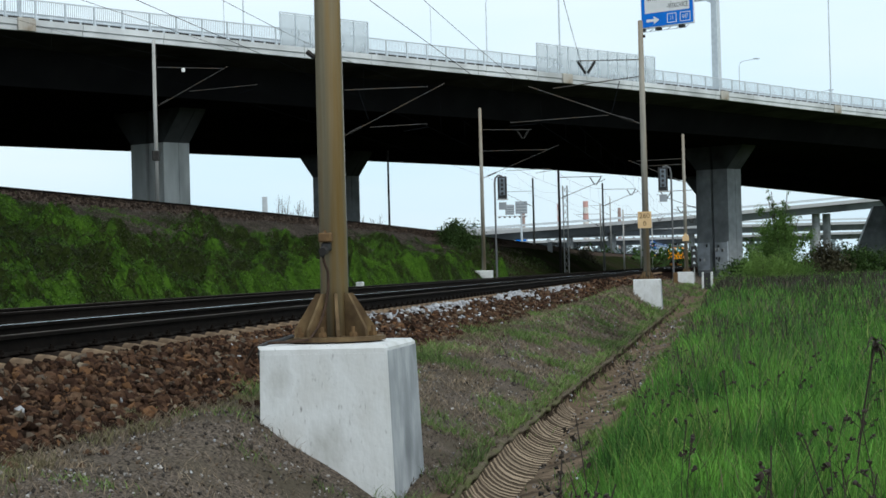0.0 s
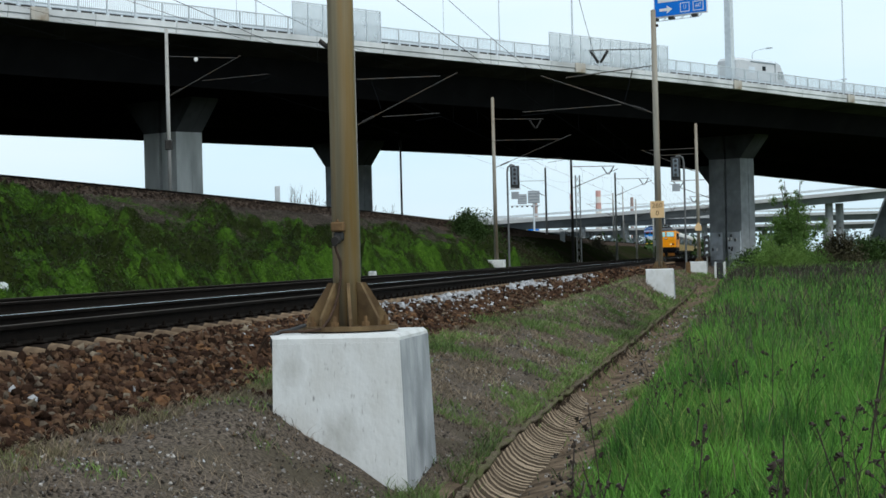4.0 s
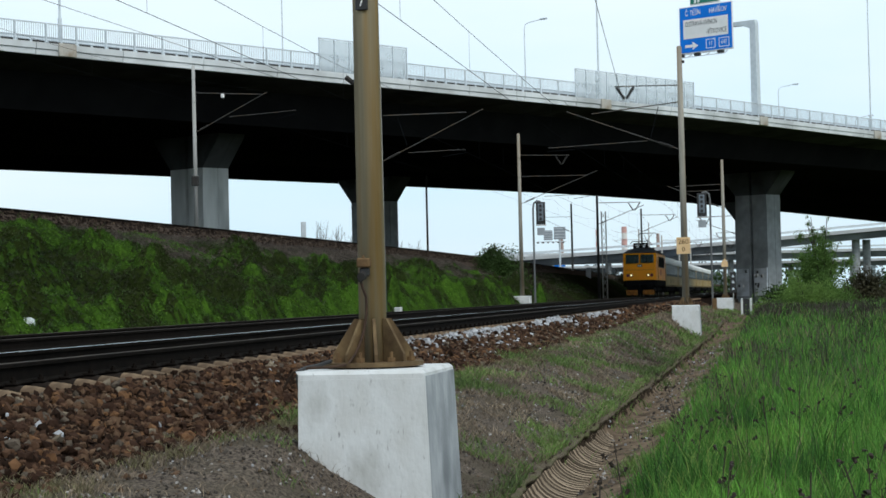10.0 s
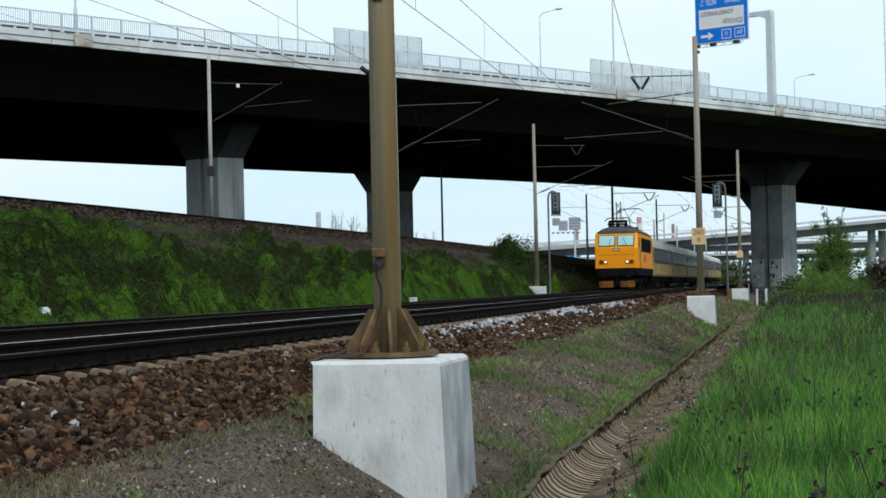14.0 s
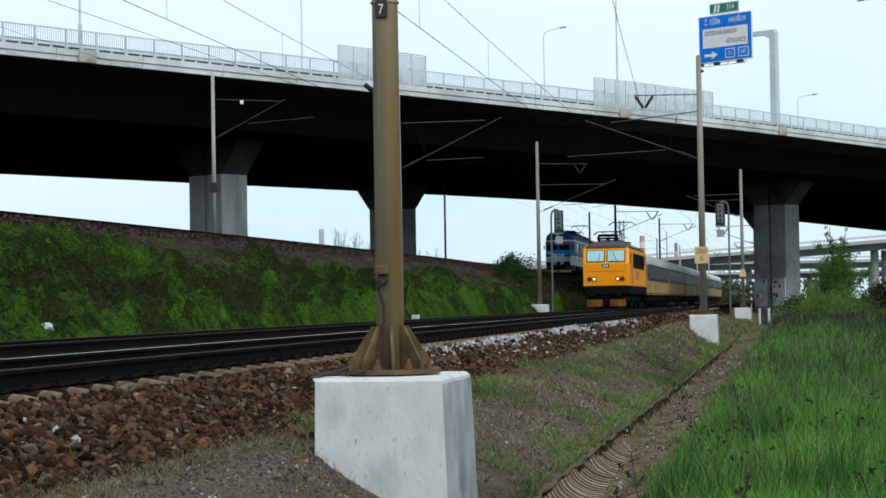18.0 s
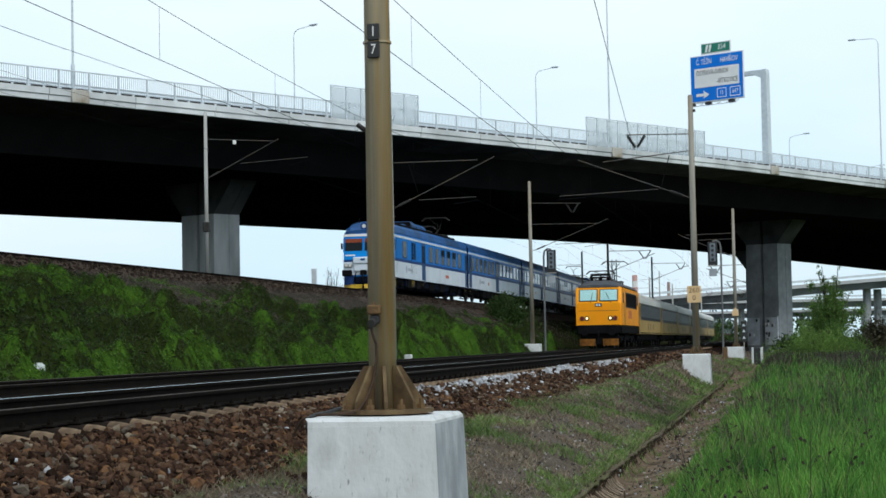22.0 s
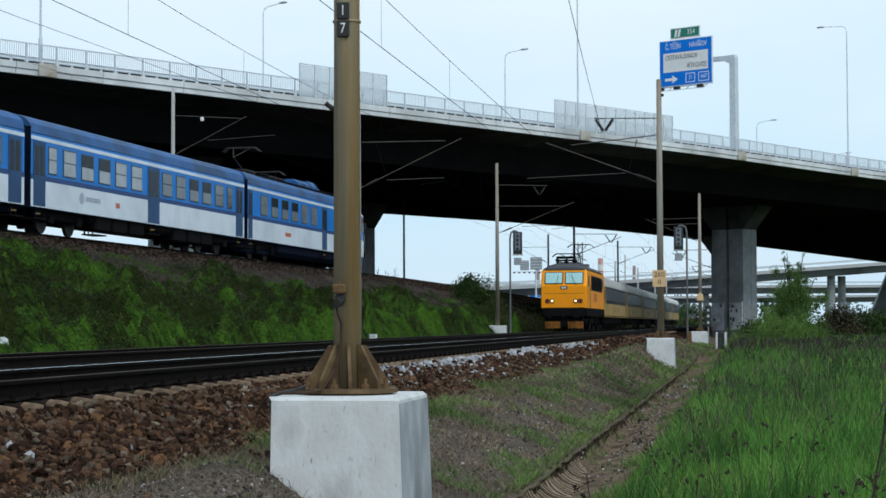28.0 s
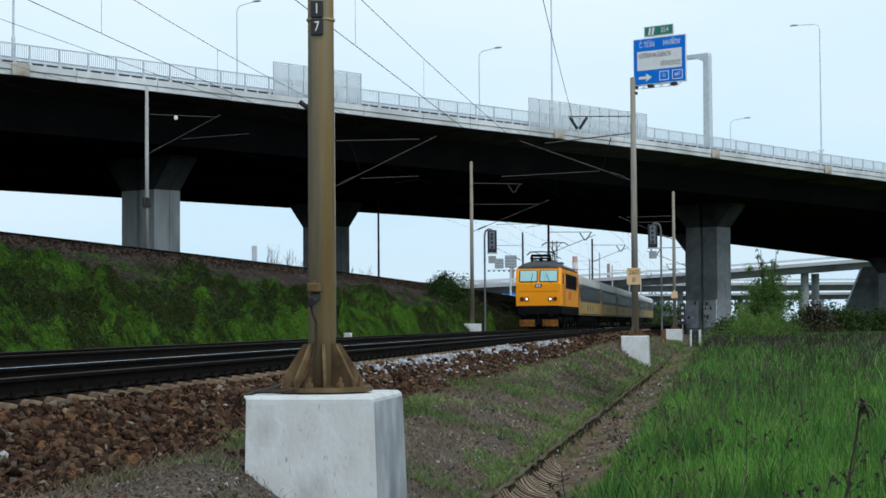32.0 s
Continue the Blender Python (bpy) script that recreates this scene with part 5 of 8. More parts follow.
# ---- overhead direction sign ----
def road_sign():
    """Local x across the road to its left side, y along the road, z up; the face looks back along the road."""
    b0 = 73.5
    z0 = BZ + near_drop(b0) + 0.62
    p = on_bridge(b0, 0.35, z0)
    # x axis: from the road's far side towards the post, as read by a driver
    ob = thing("overhead_road_sign", pose(p.x, p.y, p.z, 0, 0, math.degrees(math.atan2(BV, BU)) - 90), "blue overhead direction sign with white panel on a grey cantilever post", "road sign")
    part("post", MB().loft([[(-0.28 + x, y, z) for x, y in ((-w, -0.26), (w, -0.26), (w, 0.26), (-w, 0.26))] for w, z in ((0.31, 0.3), (0.27, 7.2), (0.27, 8.0), (0.20, 8.3))]), M_GALV, ob, "grey steel post")
    part("base_plate", MB().cbox((-0.83, -0.55, 0), (0.27, 0.55, 0.3), 0.05), M_CONC_DIRTY, ob)
    part("arm", MB().loft([[(x, y, z) for y, z in ((-0.2, zb), (0.2, zb), (0.2, 8.3), (-0.2, 8.3))] for x, zb in ((-7.4, 8.02), (-1.3, 7.92), (-0.56, 7.6))]), M_GALV, ob, "grey steel cantilever arm")
    zl, zh, xl, xr = 6.08, 10.15, -7.55, -2.1
    yf = -0.40
    bd = part("panel", MB().cbox((xl, yf, zl), (xr, yf + 0.12, zh), 0.05), M_WHITE, ob, "white-edged sign board")
    part("blue_face", MB().cbox((xl + 0.10, yf - 0.02, zl + 0.10), (xr - 0.10, yf - 0.004, zh - 0.10), 0.01), M_SIGN_BLUE, bd, "blue reflective face")
    wl, wh = zl + 1.27, zl + 2.92
    part("white_face", MB().cbox((xl + 0.45, yf - 0.032, wl), (xr - 0.45, yf - 0.022, wh), 0.004), M_WHITE, bd, "white inset field")
    nb = part("number_board", MB().cbox((xl + 1.15, yf, zh + 0.05), (xr - 1.25, yf + 0.1, zh + 1.0), 0.1), M_WHITE, ob, "white-edged green exit board")
    part("green_face", MB().cbox((xl + 1.25, yf - 0.02, zh + 0.15), (xr - 1.35, yf - 0.004, zh + 0.90), 0.01), M_SIGN_GREEN, nb, "green reflective face")

    def put(text, size, x, z, m, parent, y=yf - 0.026, sx=1.0):
        words("lettering", text, size, m, Matrix.Translation((x, y, z)) @ pose(0, 0, 0, 90, 0, 0) @ Matrix.Diagonal((sx, 1, 1, 1)), parent)
    put("Č. TĚŠÍN", 0.66, xl + 1.45, zh - 0.62, M_WHITE, bd, sx=0.62)
    put("HAVÍŘOV", 0.66, xr - 1.45, zh - 0.62, M_WHITE, bd, sx=0.62)
    put("OSTRAVA-SVINOV", 0.60, xl + 2.3, wh - 0.42, M_BLACK, bd, yf - 0.038, 0.66)
    put("-VÍTKOVICE", 0.60, xr - 1.65, wl + 0.42, M_BLACK, bd, yf - 0.038, 0.66)
    for x, w, tx in ((xr - 2.25, 0.95, "11"), (xr - 0.9, 1.05, "647")):
        fr = MB()
        z = zl + 0.67
        for a, c_, d, e in ((x - w / 2, x + w / 2, z + 0.34, z + 0.40), (x - w / 2, x + w / 2, z - 0.40, z - 0.34), (x - w / 2, x - w / 2 + 0.06, z - 0.34, z + 0.34), (x + w / 2 - 0.06, x + w / 2, z - 0.34, z + 0.34)):
            fr.box((a, yf - 0.03, d), (c_, yf - 0.022, e))
        part("number_frame", fr, M_WHITE, bd)
        put(tx, 0.54, x, z, M_WHITE, bd, sx=0.72)
    ar = MB()
    xa, za = xl + 0.6, zl + 0.64
    prof = [(0, 0.12), (0.8, 0.12), (0.72, 0.36), (1.35, 0.0), (0.72, -0.36), (0.8, -0.12), (0, -0.12)]
    ar.loft([[(xa + x, y, za + z) for x, z in prof] for y in (yf - 0.03, yf - 0.022)])
    part("arrow", ar, M_WHITE, bd, "white arrow")
    xs = xl + 1.75
    sy = MB()
    for dx in (0.0, 0.34):
        sy.loft([[(xs + dx + x, y, zh + 0.5 + z) for x, z in ((-0.16, -0.3), (0.06, -0.3), (0.2, 0.32), (-0.02, 0.32))] for y in (yf - 0.03, yf - 0.022)])
    part("exit_symbol", sy, M_WHITE, nb, "white slanting exit symbol")
    put("354", 0.62, xr - 2.15, zh + 0.52, M_WHITE, nb, sx=0.9)
    fl = MB()
    for z in (zl - 0.35, zl - 0.12):
        fl.rod((xl + 0.1, -0.9, z), (xr - 0.5, -0.9, z), 0.03)
    for i in range(6):
        x = xl + 0.3 + i * 0.9
        fl.rod((x, -0.9, zl - 0.35), (x + 0.4, -0.9, zl - 0.12), 0.02).rod((x, -0.3, zl - 0.1), (x, -0.9, zl - 0.35), 0.03)
    part("lamp_rack", fl, M_GALV, ob, "thin truss under the board")
    for x in (xl + 0.25, xl + 1.9, xr - 1.2):
        part("floodlight", MB().cbox((x, -1.1, zl - 0.32), (x + 0.55, -0.75, zl - 0.06), 0.04), M_BLACK, ob, "black floodlight box")
    return ob


road_sign()

# ---- masts and foundations ----
def foundation(s, q, w, d, top, low_l, low_r, label):
    """A cast block whose foot follows the slope."""
    mb = MB()
    c = 0.025
    b = 0.02

    def ring(grow, zl, zr):
        x, y = w / 2 + grow, d / 2 + grow
        return [(-w / 2 + min(grow, 0), -y, zl), (x, -y, zr), (x, y, zr), (-w / 2 + min(grow, 0), y, zl)]
    ob = thing("mast_foundation", at_pose(s, q, 0, 0), label, "foundation", "mast foundations")
    mb.loft([ring(0.06, low_l, low_r), ring(0.004, top - 0.06, top - 0.06)])
    part("block", mb, M_WASH, ob, "rough cast white-washed block")
    part("rim", MB().loft([ring(0.004, top - 0.0595, top - 0.0595), ring(0.0, top - c, top - c), ring(-c, top, top)]), M_WASH, ob, "chamfered top edge")
    # the side towards the ditch is stained and coloured darker for its shade
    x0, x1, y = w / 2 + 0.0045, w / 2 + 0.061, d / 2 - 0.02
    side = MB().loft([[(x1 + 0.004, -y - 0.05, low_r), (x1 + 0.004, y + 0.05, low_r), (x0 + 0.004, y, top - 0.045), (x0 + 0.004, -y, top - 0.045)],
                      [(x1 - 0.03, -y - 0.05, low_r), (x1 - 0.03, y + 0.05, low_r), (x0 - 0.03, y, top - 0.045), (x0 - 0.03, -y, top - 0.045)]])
    part("shaded_side", side, M_SIDE_SHADE, ob, "concrete side coloured greyer for its shade, with dark stains")
    return ob


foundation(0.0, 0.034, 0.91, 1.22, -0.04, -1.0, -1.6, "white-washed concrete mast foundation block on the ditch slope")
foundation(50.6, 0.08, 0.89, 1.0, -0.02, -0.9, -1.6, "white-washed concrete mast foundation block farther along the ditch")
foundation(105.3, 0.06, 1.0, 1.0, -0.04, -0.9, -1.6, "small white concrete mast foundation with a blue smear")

# ---- catenary masts ----
def insulator(mb, a, b, r=0.06):
    """One turned body with seven sheds."""
    a, b = Vector(a), Vector(b)
    d = (b - a).normalized()
    u = d.orthogonal().normalized()
    v = d.cross(u)
    prof = [(0.0, 0.42)]
    for i in range(7):
        prof += [((i + 0.12) / 7, 1.0), ((i + 0.70) / 7, 0.45)]
    prof.append((1.0, 0.42))
    mb.loft([[a.lerp(b, f) + (u * math.cos(k * math.pi / 4) + v * math.sin(k * math.pi / 4)) * r * g for k in range(8)] for f, g in prof])


def cantilever(ob, side, arms, struts, steady, vee=None, r=0.019):
    """Tubes that reach over the track: rows of x0, z0, x1, z1 in the mast's own plane."""
    for x0, z0, x1, z1 in arms:
        part("top_tube", MB().rod((side * x0, 0, z0), (side * x1, 0, z1), r), M_ARM, ob, "grey steel tube")
    for x0, z0, x1, z1 in struts:
        part("strut", MB().rod((side * x0, 0, z0), (side * x1, 0, z1), r * 0.9), M_ARM, ob, "slanting steel strut")
        ins = MB()
        a, b = Vector((side * x0, 0, z0)), Vector((side * x1, 0, z1))
        insulator(ins, a.lerp(b, 0.06), a.lerp(b, 0.18))
        part("insulator", ins, M_DARKSTEEL, ob, "ribbed dark insulator")
    for x0, z0, x1, z1 in steady:
        part("steady_arm", MB().rod((side * x0, 0, z0), (side * x1, 0, z1), r * 0.7), M_ARM, ob)
        part("registration_rod", MB().rod((side * (x1 - 0.9), 0, z0 - 0.2), (side * (x1 + 0.05), 0, z1 - 0.12), 0.012), M_WIRE, ob)
    if vee:
        x, z, w, d = vee
        for e in (-1, 1):
            ins = MB()
            insulator(ins, (side * (x + e * w), 0, z), (side * (x + e * w * 0.1), 0, z - d), 0.068)
            part("insulator", ins, M_DARKSTEEL, ob, "dark ribbed insulator of a V pair")


def mast(s, q, z, h, r0, r1, material, label):
    ob = thing("catenary_mast", at_pose(s, q, z), label, "mast", "catenary masts")
    part("tube", MB().rod((0, 0, 0.02), (0, 0, h), r0, r1, 20), material, ob, smooth=True)
    part("cap", MB().rod((0, 0, h), (0, 0, h + 0.04), r1 * 1.05, r1 * 0.6, 16), material, ob)
    return ob


def base_plate(ob, r0, gussets=8, h=0.36, reach=0.30):
    part("base_plate", MB().rod((0, 0, 0.012), (0, 0, 0.045), reach + 0.07, reach + 0.07, 24), M_GUSSET, ob, "rusty round base plate")
    for i in range(gussets):
        a = 2 * math.pi * (i + 0.35) / gussets
        c, s = math.cos(a), math.sin(a)
        t = 0.012
        prof = [(r0 * 0.95, 0.045), (reach, 0.045), (reach, 0.10), (r0 * 0.95 + 0.03, h), (r0 * 0.95, h)]
        mb = MB().loft([[(x * c - y * s, x * s + y * c, zz) for x, zz in prof] for y in (-t, t)])
        part("gusset", mb, M_GUSSET, ob, "rust-stained welded gusset")
        b = a + math.pi / gussets
        mb = MB().rod((math.cos(b) * (reach - 0.01), math.sin(b) * (reach - 0.01), 0.045), (math.cos(b) * (reach - 0.01), math.sin(b) * (reach - 0.01), 0.12), 0.016, 0.014, 6)
        mb.rod((math.cos(b) * (reach - 0.01), math.sin(b) * (reach - 0.01), 0.047), (math.cos(b) * (reach - 0.01), math.sin(b) * (reach - 0.01), 0.078), 0.032, 0.032, 6)
        part("anchor_bolt", mb, M_RUST, ob)


# the mast beside the camera
M_CABLE = mat("dirty_brown_cable", (0.060, 0.036, 0.024), (0.030, 0.020, 0.015), 20, 0.8, spec=0.15)
m17 = mast(0, 0, -0.04, 8.6, 0.102, 0.082, M_MAST, "ochre-grey tapered tube mast number 17 with rust streaks and welded foot")
base_plate(m17, 0.112)
sw = part("switch_box", MB().cbox((-0.075, -0.175, 0.735), (0.022, -0.10, 0.805), 0.010).rod((-0.03, -0.14, 0.80), (-0.03, -0.14, 0.825), 0.012, 0.010, 8), M_RUST, m17, "small rusty clamp box")
part("clamp_socket", MB().cbox((-0.058, -0.160, 0.668), (0.012, -0.10, 0.734), 0.012), M_BLACK, sw, "black socket under the box")
part("clamp_plug", MB().rod((-0.040, -0.20, 0.668), (-0.034, -0.15, 0.676), 0.030, 0.034, 10).rod((-0.050, -0.175, 0.628), (-0.042, -0.17, 0.668), 0.016, 0.026, 8), M_DARKSTEEL, sw, "round black cable plug")
cab = MB().line([(-0.046, -0.17, 0.64), (-0.034, -0.165, 0.585), (-0.012, -0.155, 0.52), (-0.012, -0.155, 0.40), (-0.030, -0.165, 0.28), (-0.055, -0.20, 0.18), (-0.085, -0.25, 0.10), (-0.12, -0.33, 0.035), (-0.24, -0.44, 0.022), (-0.38, -0.47, 0.02), (-0.50, -0.44, -0.01), (-0.58, -0.40, -0.12)], 0.0105, 8)
part("earth_cable", cab, M_CABLE, m17, "dark brown earth cable")
bond = MB().line([(-0.26, -0.27, 0.06), (-0.34, -0.38, 0.032), (-0.40, -0.46, 0.022), (-0.440, -0.50, 0.0), (-0.449, -0.51, -0.06), (-0.449, -0.46, -0.13), (-0.455, -0.34, -0.20), (-0.48, -0.18, -0.32)], 0.015, 8)
part("bond_cable", bond, M_BLACK, m17, "thick black bonding cable over the block's edge")
pl = part("number_plate", MB().cbox((-0.052, -0.118, 2.625), (0.042, -0.10, 2.748), 0.006), M_BLACK, m17, "black enamel plate with white digits")
pu = part("number_plate", MB().cbox((-0.052, -0.118, 2.756), (0.042, -0.10, 2.880), 0.006), M_BLACK, m17, "black enamel plate with white digits")
for dg, dz, dp in (("1", 2.818, pu), ("7", 2.686, pl)):
    words("digit", dg, 0.105, M_WHITE, Matrix.Translation((-0.005, -0.121, dz)) @ pose(0, 0, 0, 90, 0, 0) @ Matrix.Diagonal((0.75, 1, 1, 1)), dp)
part("strap", MB().rod((0, 0, 2.745), (0, 0, 2.76), 0.106, 0.106, 20), M_MAST, m17, "thin clamping strap")
cantilever(m17, -1, [(0.1, 7.3, 3.4, 7.3)], [(0.1, 5.6, 3.6, 7.35)], [(1.2, 6.0, 3.8, 6.0)])
part("feeder_bracket", MB().rod((-0.1, 0, 2.1), (-0.16, 0, 2.15), 0.02), M_DARKSTEEL, m17)

m2 = mast(50.6, 0.08, -0.02, 8.7, 0.12, 0.085, M_MAST_OLD, "grey-brown tapered tube mast with catenary arms and an orange plate")
base_plate(m2, 0.12, 8, 0.26, 0.22)
cantilever(m2, -1, [(0.08, 7.42, 2.2, 7.46), (0.08, 6.85, 3.0, 6.56)], [(0.08, 5.25, 3.85, 6.66)], [(1.15, 5.58, 4.5, 5.45)], (1.85, 7.42, 0.29, 0.40))
part("drop_rod", MB().rod((-0.75, 0, 6.72), (-1.05, 0, 5.62), 0.015), M_WIRE, m2)
kp = part("kilometre_plate", MB().cbox((-0.26, -0.135, 1.72), (0.20, -0.12, 2.28), 0.01), M_PLATE_OR, m2, "faded orange distance plate with dark digits")
words("digits", "260", 0.24, M_RUST, Matrix.Translation((-0.03, -0.137, 2.13)) @ pose(0, 0, 0, 90, 0, 0), kp)
words("digits", "0", 0.24, M_RUST, Matrix.Translation((-0.03, -0.137, 1.87)) @ pose(0, 0, 0, 90, 0, 0), kp)
part("bracket", MB().rod((0.02, 0, 8.2), (0.16, 0, 8.2), 0.05), M_DARKSTEEL, m2)

m3 = mast(105.3, 0.13, -0.04, 8.55, 0.12, 0.085, M_MAST_OLD, "grey tapered tube mast with a small pointed plate")
base_plate(m3, 0.12, 8, 0.26, 0.22)
cantilever(m3, -1, [(0.08, 7.05, 2.9, 7.0), (0.08, 6.7, 2.7, 6.65)], [(0.08, 5.6, 3.4, 7.05)], [])
part("pointed_plate", MB().loft([[(x, y, z) for x, z in ((-0.2, 1.92), (0.2, 1.92), (0.2, 2.2), (0, 2.45), (-0.2, 2.2))] for y in (-0.15, -0.13)]), M_PLATE_OR, m3, "pale pentagonal marker plate")

mn = mast(57, -11.6, -0.3, 8.8, 0.12, 0.085, M_MAST_GREY, "grey tube mast on the far side of the tracks")
cantilever(mn, 1, [(0.08, 7.7, 3.35, 7.7)], [(0.08, 5.95, 4.0, 7.8)], [(1.1, 6.25, 3.3, 6.3)])
part("drop_rod", MB().rod((0.7, 0, 7.65), (1.05, 0, 6.55), 0.014), M_WIRE, mn)
tagged(part("mast_foundation", MB().cbox((-0.14, -0.14, -0.7), (0.14, 0.14, 0.0), 0.03), M_CONC, None, m=at_pose(57.3, -11.1, 0.10)), "pale concrete mast foundation beyond the tracks", "foundation", "mast foundations")

mm = mast(101, -12, 0.38, 9.87, 0.13, 0.09, M_MAST_OLD, "tall grey tube mast with a V insulator pair")
tagged(part("mast_foundation", MB().cbox((-0.5, -0.5, -0.9), (0.5, 0.5, 0.0), 0.03), M_CONC, None, m=at_pose(101, -12, 0.38)), "pale concrete mast foundation at the foot of the bank", "foundation", "mast foundations")
cantilever(mm, 1, [(0.08, 8.57, 3.1, 8.47), (0.08, 7.27, 4.1, 7.22)], [(0.08, 5.62, 4.75, 7.47)], [(1.5, 6.02, 4.2, 6.07)], (2.6, 8.42, 0.35, 0.5))

ml = mast(75.3, -24.55, 3.26, 8.73, 0.11, 0.08, M_MAST_GREY, "grey tube mast on the embankment")
cantilever(ml, 1, [(0.08, 7.42, 3.43, 7.21)], [(0.08, 5.5, 3.68, 7.31)], [(1.75, 6.18, 5.1, 6.37)])
part("white_tag", MB().cbox((1.37, -0.05, 7.12), (1.54, 0.05, 7.32), 0.03), M_WHITE, ml, "small white marker box")
part("strap_box", MB().cbox((-0.16, -0.16, 2.88), (0.16, 0.16, 3.36), 0.03), M_DARKSTEEL, ml)
for fs, fq, fh in ((133.9, -23.7, 9.6),):
    f1 = mast(fs, fq, 3.4, fh - 3.0, 0.085, 0.075, M_DARKSTEEL, "dark slim post behind the embankment")

# masts farther down the line
FAR = ((156, -12.2, 9.4, 1), (172, 0.1, 8.5, -1), (206, -11.6, 10.2, 1), (225, 0.2, 8.5, -1), (258, -12.2, 8.6, 1), (285, 0.2, 8.5, -1), (310, -12.2, 9.5, 1), (360, -12.3, 9, 1))
for k, (fs, fq, fh, sd) in enumerate(FAR):
    fm = mast(fs, fq, -0.2, fh, 0.13, 0.10, M_DARKSTEEL if k == 0 else M_MAST_GREY, "distant catenary mast with tube arms")
    cantilever(fm, sd, [(0.1, fh - 0.7, 3.9, fh - 0.75)], [(0.1, fh - 2.6, 4.2, fh - 1.0)], [], (3.3, fh - 0.8, 0.5, 0.7), 0.03)
for fs, fd, fh in ((182, 2.0, 6.9), (228, 5.8, 5.8), (290, 3.2, 9)):
    fm = mast(fs, q_up(fs) + fd, z_up(fs) - 0.4, fh, 0.12, 0.09, M_MAST_GREY, "distant mast beside the upper track")
    cantilever(fm, -1, [(0.1, fh - 1.3, 3.0, fh - 1.3)], [(0.1, fh - 2.9, 3.4, fh - 1.2)], [])


# ---- wires ----
def wire_run(name, supports, z_hi, z_lo, drops, label, dip=0.66, tilt=0.0):
    """A sagging carrier with a level contact wire and droppers between supports (s, q)."""
    ob = thing(name, pose(0, 0, 0), label, "overhead wire", "overhead wires")
    for (s0, q0, b0), (s1, q1, b1) in zip(supports, supports[1:]):
        hi, lo = [], []
        for i in range(13):
            f = i / 12
            s, q, b = s0 + (s1 - s0) * f, q0 + (q1 - q0) * f, b0 + (b1 - b0) * f
            sag = 4 * f * (1 - f)
            hi.append(at(s, q, b + z_hi - dip * sag - tilt * (f - 0.5)))
            lo.append(at(s, q, b + z_lo))
        part("carrier_wire", MB().line(hi, 0.0062), M_WIRE, ob)
        part("contact_wire", MB().line(lo, 0.0068), M_WIRE, ob)
        for i in range(1, 12, drops):
            part("dropper", MB().rod(lo[i], hi[i], 0.0042, None, 4), M_WIRE, ob)
    return ob


wire_run("overhead_wire", [(-50, Q1 + 0.3, 0), (0, Q1 + 0.35, 0), (50.6, Q1 + 0.25, 0), (105.3, Q1 + 0.9, 0), (172, Q1 - 0.2, 0), (225, Q1 + 0.3, 0), (285, Q1, 0)], 6.8, 5.66, 2, "contact and carrier wires above the near track", 0.2, 0.4)
wire_run("overhead_wire", [(-45, -8.2, 0), (8, -8.5, 0), (57, -8.3, 0), (101, -8.7, 0), (156, -8.3, 0), (206, -8.7, 0), (258, Q2, 0), (310, Q2, 0)], 7.4, 5.9, 2, "contact and carrier wires above the middle track")
us = (-20, 30, 75.3, 128, 182, 228, 290)
wire_run("overhead_wire", [(s, q_up(s) + 0.2, z_up(s)) for s in us], 7.0, 5.6, 3, "contact and carrier wires above the embankment track")
fw = thing("feeder_wire", pose(0, 0, 0), "dark feeder wires, strands placed to fit the camera's view", "overhead wire", "overhead wires")
for s0, q0, s1, q1, z in ((0, 0.75, 50.6, -1.85, 6.95), (-45, 2.4, 0, 0.75, 6.95)):
    part("strand", MB().line([at(s0 + (s1 - s0) * i / 12, q0 + (q1 - q0) * i / 12, z - 0.9 * (i / 12) * (1 - i / 12)) for i in range(13)], 0.008), M_WIRE, fw)

# this strand follows sight lines at a chosen height to fit the camera's view
part("strand", MB().line([at(28.72, -16.83, 8.88), at(35.33, -16.64, 8.9), at(49.39, -16.1, 9.04), at(58.25, -15.8, 9.14)], 0.008), M_WIRE, fw)

# ---- signals and lineside things ----
M_POST_DARK = mat("dark_grey_post", (0.15, 0.155, 0.16), (0.095, 0.10, 0.105), 3, 0.75, stretch=(1, 1, 0.2), spec=0.2)


